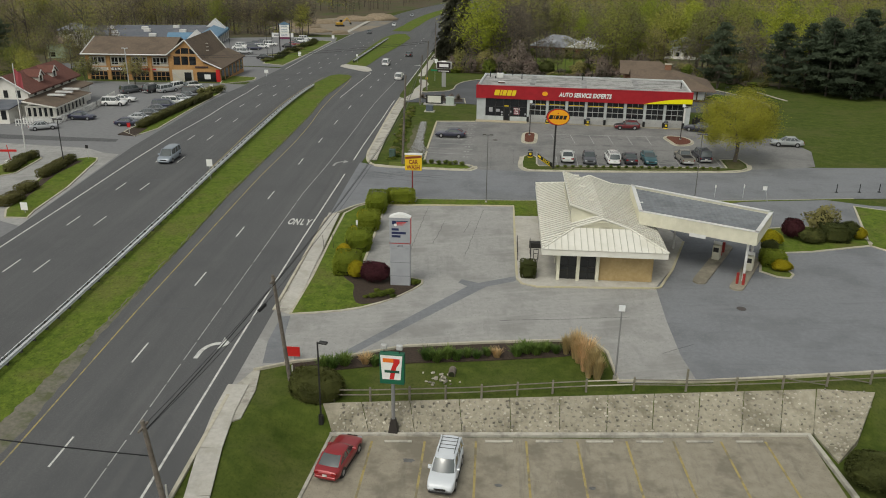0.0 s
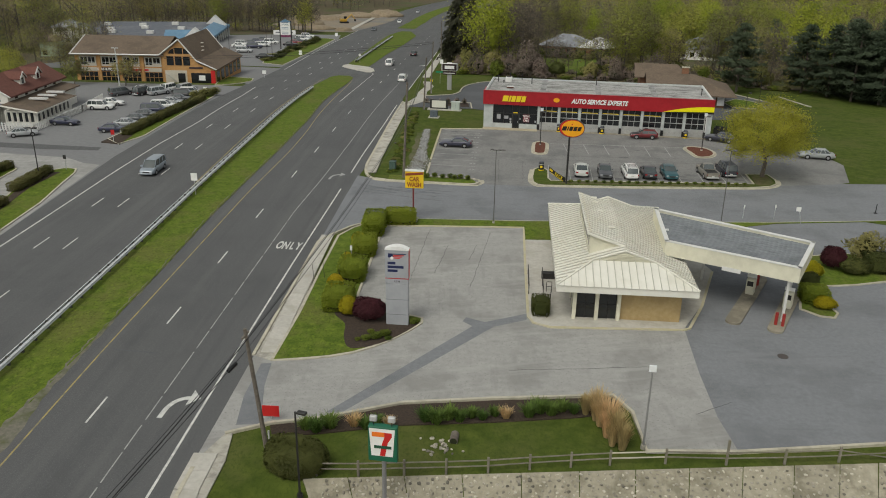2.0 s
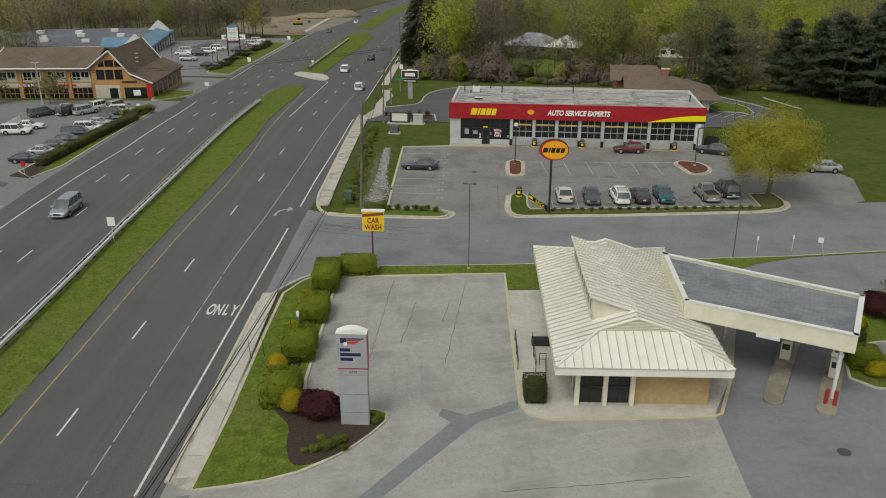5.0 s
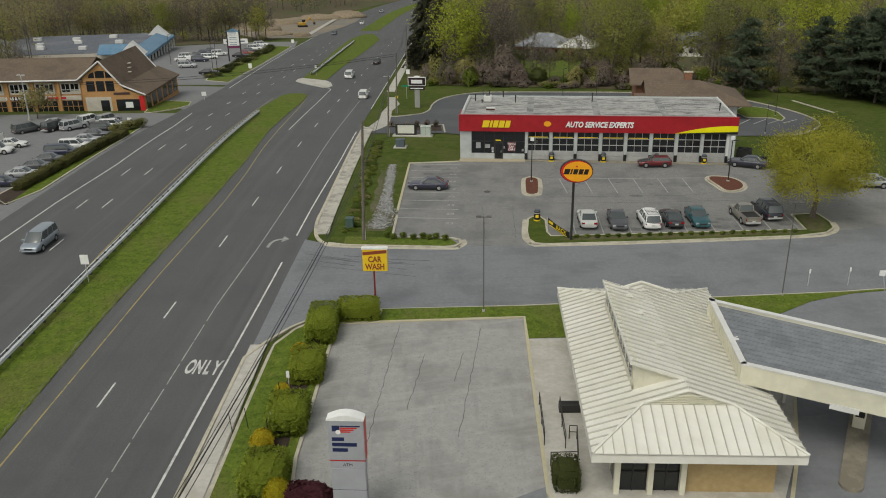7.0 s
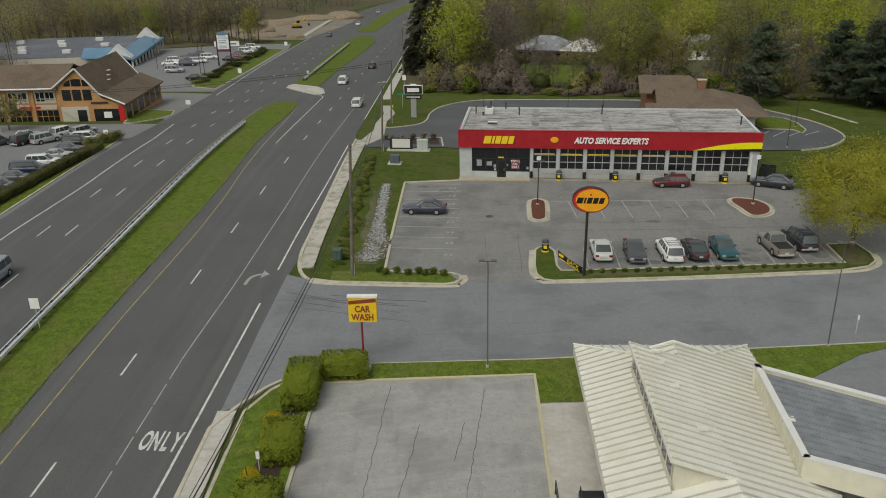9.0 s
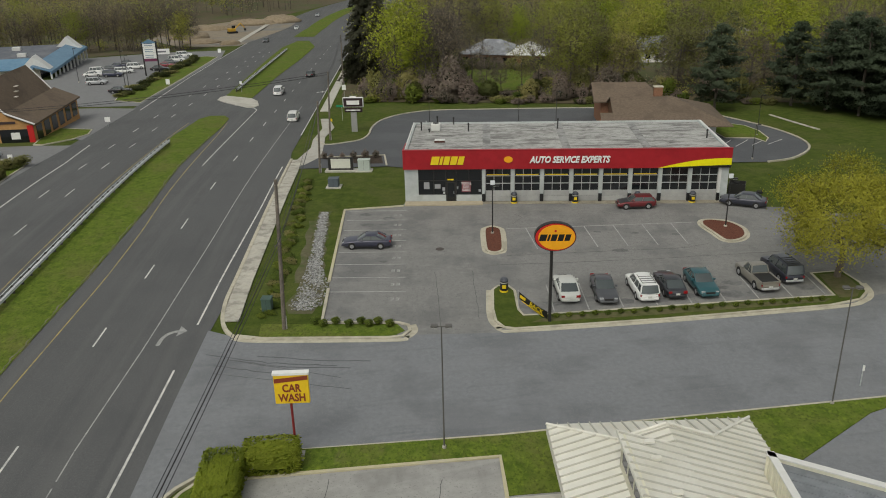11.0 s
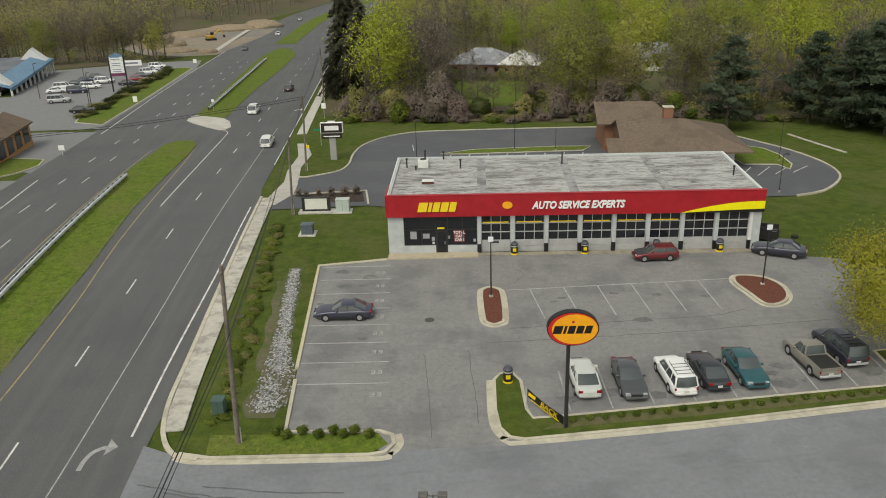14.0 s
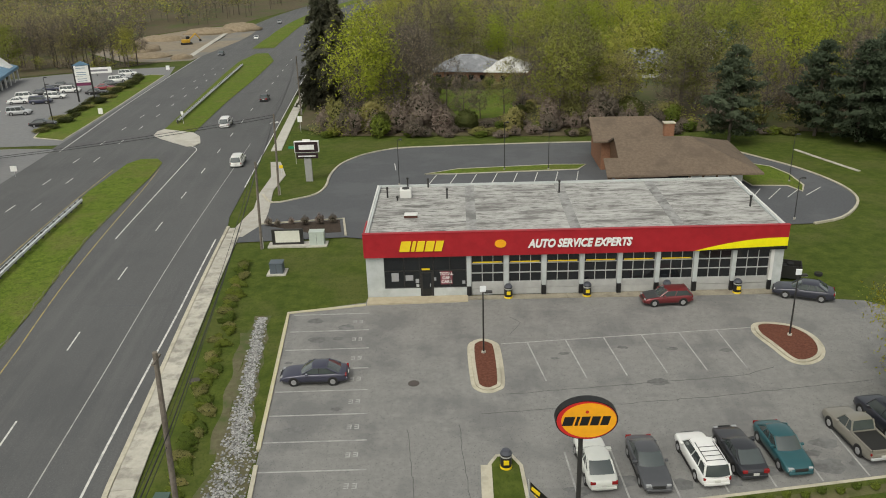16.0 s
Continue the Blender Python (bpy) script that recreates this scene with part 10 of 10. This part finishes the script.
STONE_PALE = noise_mat("pale_riprap", (0.17, 0.17, 0.165), (0.34, 0.34, 0.33), 3.0, 0.9, 0.2, island=0.6)
swale_x = lambda y: piece(y, [114, 118.7, 122.6, 128, 137], [-14.7, -14.75, -15.4, -16.0, -17.05])
swale_w = lambda y: piece(y, [113.4, 114.5, 118.7, 122, 128, 134, 138], [0.6, 0.98, 0.9, 0.55, 0.42, 0.45, 0.28])


def in_swale(rng):
    while True:
        y = rng.uniform(113.6, 137.6)
        u = max(-1.35, min(1.35, rng.normal() * 0.62))
        if math.sin(y * 1.9 + u * 2) + math.sin(y * 0.83 + 1) + 2.6 * rng.uniform() > -0.1:
            return swale_x(y) + u * swale_w(y), y


rocks("swale_stones", 3000, in_swale, 0.085, STONE_PALE, "pale grey riprap stones lining a drainage swale", 0.0, 3)
SWALE_EARTH = noise_mat("swale_earth", (0.085, 0.08, 0.042), (0.14, 0.13, 0.075), 2.4, 0.95, 0.6, (0.06, 0.085, 0.02), 0.6, 0.85)
whole("swale_bed", sheet([(swale_x(y) - swale_w(y) - 0.5 - 0.25 * math.sin(y), y) for y in np.linspace(113.0, 138, 26)] + [(swale_x(y) + swale_w(y) + 0.3 + 0.15 * math.sin(y * 1.7), y) for y in np.linspace(138, 113.0, 26)], -0.035), SWALE_EARTH, "worn earth round the stone swale", "ground", kind="structure")
whole("bare_strip", sheet([(swale_x(y) - swale_w(y) - 0.45 - 0.12 * math.sin(y * 0.9), y) for y in np.linspace(119, 135, 20)] + [(swale_x(y) - swale_w(y) - 1.0 - 0.15 * math.sin(y * 1.3 + 1), y) for y in np.linspace(135, 119, 20)], -0.03), SWALE_EARTH, "strip of bare tan earth beside the swale", "ground", kind="structure")

# ---- retaining slope of concrete panels set with stones ----
PANEL = noise_mat("slope_concrete", (0.255, 0.233, 0.174), (0.36, 0.332, 0.256), 2.6, 0.92, 0.6, (0.175, 0.16, 0.115), 0.6, 0.8, vary=0.08)
wall_ = thing("retaining_slope", (0, 0, 0), 0, "sloping retaining wall of concrete panels set with stones", "retaining wall", kind="structure")


def top_y(x):
    return 51.15 + 0.217 * x


xs_ = [-8.3, -5.9, -2.9, 0.2, 3.4, 6.6, 9.7, 12.7, 15.7, 18.6, 21.2, 23.4]
for a, b in zip(xs_[:-1], xs_[1:]):
    bm = bmesh.new()
    rows = []
    for k in range(7):
        t = k / 6
        r = []
        for x0 in (a + 0.025, b - 0.025):
            sh = (x0 - 8) * 0.06
            x = x0 + t * sh
            y = lot_y(x0) + 0.15 + (top_y(x) - lot_y(x0) - 0.2) * t
            r.append(bm.verts.new((x, y, -1.33 + 1.36 * t)))
        rows.append(r)
    for p, q in zip(rows[:-1], rows[1:]):
        bm.faces.new((p[0], p[1], q[1], q[0]))
    ext = bmesh.ops.extrude_face_region(bm, geom=bm.faces[:])
    for v in ext["geom"]:
        if isinstance(v, bmesh.types.BMVert):
            v.co.z -= 0.5
    part("slope_panel", bm, PANEL, wall_)
END = [(23.4, lot_y(23.4) + 0.15, -1.3), (24.1, 49.6, -1.3), (25.9, 51.9, -0.9), (28.3, 56.6, 0.03), (24.4, top_y(24.4), 0.03)]
END_TRIS = [(0, 1, 2), (0, 2, 3), (0, 3, 4)]
bm = bmesh.new()
ev = [bm.verts.new(p) for p in END]
for tri in END_TRIS:
    bm.faces.new([ev[k] for k in tri])
ext = bmesh.ops.extrude_face_region(bm, geom=bm.faces[:])
for v in ext["geom"]:
    if isinstance(v, bmesh.types.BMVert):
        v.co.z -= 0.5
part("slope_panel", bm, PANEL, wall_)


def end_z(x, y):
    """The height of the end panel, or None beside it."""
    for tri in END_TRIS:
        a, b, c = [END[k] for k in tri]
        d = (b[1] - c[1]) * (a[0] - c[0]) + (c[0] - b[0]) * (a[1] - c[1])
        u = ((b[1] - c[1]) * (x - c[0]) + (c[0] - b[0]) * (y - c[1])) / d
        v = ((c[1] - a[1]) * (x - c[0]) + (a[0] - c[0]) * (y - c[1])) / d
        if min(u, v, 1 - u - v) >= 0:
            return u * a[2] + v * b[2] + (1 - u - v) * c[2]
    return None


STONE_SET = noise_mat("set_stones", (0.24, 0.222, 0.18), (0.42, 0.39, 0.325), 3.0, 0.9, 0.2, island=0.6)


def stone_spots(seed):
    """Stones pressed in by hand in uneven rows, with smaller ones strewn between."""
    rng = np.random.default_rng(seed)
    spots = []
    for i in range(80):
        for k in range(8):
            x = -8.05 + (i + 0.5 * (k % 2)) * 0.393 + rng.normal() * 0.08
            t = 0.07 + 0.12 * k + rng.normal() * 0.02
            spots.append((x, lot_y(x) + 0.15 + (top_y(x) - lot_y(x) - 0.2) * min(0.97, max(0.04, t))))
    for i in range(14):
        for k in range(20):
            x, y = 23.5 + i * 0.36 + rng.normal() * 0.07, 49.7 + k * 0.36 + rng.normal() * 0.07
            if end_z(x, y) is not None:
                spots.append((x, y))
    return spots


def slope_at(x, y):
    z = end_z(x, y)
    t = (y - lot_y(x) - 0.15) / (top_y(x) - lot_y(x) - 0.2)
    return -1.33 + 1.36 * min(1, max(0, t)) if z is None else z


SPOTS = stone_spots(8)
rocks("slope_stones", len(SPOTS), lambda rng: SPOTS.pop(), 0.1, STONE_SET, "rounded stones set in the concrete slope", 0.0, 8, 0.95, slope_at)

# ---- post and rail fence above the slope ----
f_ = thing("rail_fence", (0, 0, 0), 0, "weathered post and rail fence above the retaining slope", "fence")
FX = [-8.6, -6.2, -3.6, -1.2, 1.2, 3.6, 6.0, 8.3, 11.6, 15.2, 18.7, 22.0, 25.2, 28.4, 31.5]
FY = [49.6, 50.0, 50.55, 51.05, 51.6, 52.3, 52.95, 53.55, 54.27, 54.75, 55.45, 56.2, 57.05, 57.9, 58.7]
for i, (x, y) in enumerate(zip(FX, FY)):
    z = gz(x, y)
    part("post", bx(x - 0.07, y - 0.07, z - 0.2, x + 0.07, y + 0.07, z + (1.0 if i != 9 else 1.7), 0.015), FENCE_WOOD, f_)
for i in range(len(FX) - 1):
    a, b = (FX[i], FY[i]), (FX[i + 1], FY[i + 1])
    for h in (0.42, 0.8):
        za, zb = gz(*a) + h, gz(*b) + h
        if i in (11, 12) and h > 0.5:
            zb = gz(*b) + 0.05
        part("rail", tb((a[0], a[1], za), (b[0], b[1], zb), 0.05, 0.045, 6), FENCE_WOOD if i != 7 else KERB, f_)
# drain pipe and stones in the grass
s_ = thing("drain_pipe", (-1.2, 54.3, gz(-1.2, 54.3)), 0, "concrete drain pipe end in the grass", "pipe")
part("pipe", tb((0, 0.6, 0.12), (0, -0.2, 0.1), 0.26, sides=14), WOOD_POLE, s_)
# near-black disc painted as the shade inside the closed pipe end
part("opening", tb((0, -0.2, 0.1), (0, -0.21, 0.1), 0.22, sides=14), INNER_SHADE, s_)
rocks("outlet_stones", 40, lambda rng: (-1.8 + rng.normal() * 0.5, 53.6 + rng.normal() * 0.4), 0.12, STONE_SET, "grey stones below the drain pipe", 0.0, 12)
# bank ramp rails, bench, teller gear
RAIL = plain("dark_bronze_rail", (0.03, 0.026, 0.022), 0.5)


def handrail(pts, label):
    s = thing("handrail", (0, 0, 0.1), 0, label, "handrail", "bank handrails")
    for (x0, y0), (x1, y1) in zip(pts[:-1], pts[1:]):
        for h in (0.5, 0.95):
            part("rail", tb((x0, y0, h), (x1, y1, h), 0.03, sides=6), RAIL, s)
    for x, y in pts:
        part("post", tb((x, y, 0), (x, y, 0.95), 0.03, sides=6), RAIL, s)


handrail([(1.9, 81.4), (2.05, 79.2), (2.2, 77.0)], "dark metal handrail along the bank ramp")
handrail([(3.2, 81.0), (3.3, 79.0), (3.45, 76.8)], "dark metal handrail along the bank ramp")
handrail([(2.55, 75.0), (4.1, 75.2), (4.15, 77.8), (3.7, 77.8)], "dark metal handrail by the clipped shrub")
s_ = thing("planter_box", (3.75, 80.9, 0.1), 5, "dark low planter box by the bank wall", "planter")
part("box_body", bx(-0.6, -0.3, 0, 0.75, 0.3, 0.55, 0.02), DARK_METAL, s_)


def teller(x, y, turn):
    s = thing("drive_up_unit", (x, y, 0.2), turn, "cream and red drive-up teller unit on an island", "teller machine", "drive-up units")
    part("cabinet", bx(-0.35, -0.45, 0, 0.35, 0.45, 1.45, 0.04), CREAM, s)
    part("screen_panel", bx(-0.25, -0.47, 0.8, 0.25, -0.45, 1.25), DARK_METAL, s)
    part("sign_panel", bx(-0.4, -0.1, 1.5, 0.4, -0.05, 1.8), SIGN_WHITE, s)


teller(21.4, 80.6, -23)
teller(24.0, 78.2, -23)
for x, y in ((22.0, 81.6), (22.4, 82.5), (22.25, 74.5), (22.75, 74.3), (24.3, 79.1), (24.6, 79.8)):
    bm = bmesh.new()
    tube(bm, (x, y, 0.15), (x, y, 1.25), 0.13, sides=12)
    whole("bollard", bm, plain("red_bollard", (0.3, 0.03, 0.025), 0.5), "red steel guard post on the island", "bollard", "red guard posts")

# ---- across the highway ----
s_ = thing("flag_pole", (-67.1, 103.8, 0.1), 0, "tall white flag pole with a limp flag", "flag pole")
part("pole", tb((0, 0, 0), (0.3, 0, 12.8), 0.1, 0.05, 8), WHITE_PAINT, s_)
bm = bmesh.new()
for i in range(6):
    for j in range(4):
        q = [(0.3 + 0.16 * (i + di) + 0.02 * (j + dj), 0.08 * math.sin(1.3 * (i + di) + 0.6 * (j + dj)), 12.2 - 0.55 * (j + dj) - 0.12 * (i + di)) for di, dj in ((0, 0), (1, 0), (1, 1), (0, 1))]
        face3(bm, q)
bmesh.ops.remove_doubles(bm, verts=bm.verts[:], dist=0.001)
part("flag", bm, plain("faded_red_cloth", (0.3, 0.06, 0.07), 0.8), s_, "faded red and pale flag cloth")
s_ = thing("crossed_sign", (-67.0, 100.3, 0.1), 10, "red crossed boards on a white stand", "sign")
part("stand", bx(-0.7, -0.3, 0, 0.7, 0.3, 0.5, 0.03), WHITE_PAINT, s_)
part("post", tb((0, 0, 0.4), (-0.2, 0, 2.6), 0.06, sides=6), SIGN_RED, s_)
part("board", bx(-1.2, -0.08, 1.7, 1.0, -0.02, 2.0), SIGN_RED, s_)
fw = thing("picket_fence", (0, 0, 0), 0, "white picket fence round the restaurant deck", "fence")
for a, b in (((-81.0, 122.0), (-75.2, 123.2)), ((-75.2, 123.2), (-76.2, 138.0)), ((-76.2, 138.0), (-78.6, 148.5)), ((-80.6, 123.4), (-76.2, 124.4))):
    A, B = Vector(a), Vector(b)
    n = int((B - A).length / 0.45)
    for h in (0.35, 0.95):
        part("rail", tb((*a, gz(*a) + h), (*b, gz(*b) + h), 0.05, sides=4), WHITE_PAINT, fw)
    for k in range(n + 1):
        p = A.lerp(B, k / n)
        z = gz(p.x, p.y)
        part("picket", bx(p.x - 0.07, p.y - 0.07, z, p.x + 0.07, p.y + 0.07, z + 1.15), WHITE_PAINT, fw)
# building site
SAND = noise_mat("sand_heap", (0.19, 0.15, 0.1), (0.28, 0.225, 0.155), 0.8, 0.95, 0.5)


def heap(x, y, w, d, h):
    bm = bmesh.new()
    bmesh.ops.create_icosphere(bm, subdivisions=3, radius=1.0)
    for v in bm.verts:
        k = 1 + 0.25 * noise.noise(v.co * 2.0 + Vector((x, y, 0)))
        v.co = Vector((v.co.x * w * k, v.co.y * d * k, max(v.co.z, -0.1) * h * k))
    for f in bm.faces:
        f.smooth = True
    whole("dirt_mound", bm, SAND, "heap of bare sandy earth on the building site", "dirt mound", "dirt mounds", at=pose(x, y, gz(x, y)))


for x, y, w, d, h in ((-87, 345, 3.5, 4, 1.6), (-92, 448, 9, 8, 3.0), (-104, 440, 12, 6, 2.4), (-118, 420, 10, 8, 2.2), (-112, 375, 8, 10, 2.0), (-100, 352, 7, 6, 1.4), (-124, 395, 8, 10, 2.4)):
    heap(x, y, w, d, h)
s_ = thing("excavator", (-101, 397, gz(-101, 397)), 30, "yellow tracked excavator on the building site", "excavator")
YEL = plain("machine_yellow", (0.45, 0.27, 0.03), 0.5)
for y in (-1.1, 1.1):
    part("track", bx(-2.0, y - 0.3, 0, 2.0, y + 0.3, 0.9, 0.2), BLACK, s_)
part("body", bx(-1.8, -1.2, 0.9, 1.2, 1.2, 2.0, 0.1), YEL, s_)
part("cab", bx(0.1, 0.1, 2.0, 1.4, 1.2, 3.1, 0.08), GLASS_DARK, s_)
part("boom", tb((1.0, -0.3, 1.8), (3.6, -0.3, 4.0), 0.25, sides=6), YEL, s_)
part("arm", tb((3.6, -0.3, 4.0), (5.2, -0.3, 1.8), 0.2, sides=6), YEL, s_)
part("bucket", bx(4.8, -0.8, 0.9, 5.6, 0.2, 1.8, 0.1), DARK_METAL, s_)
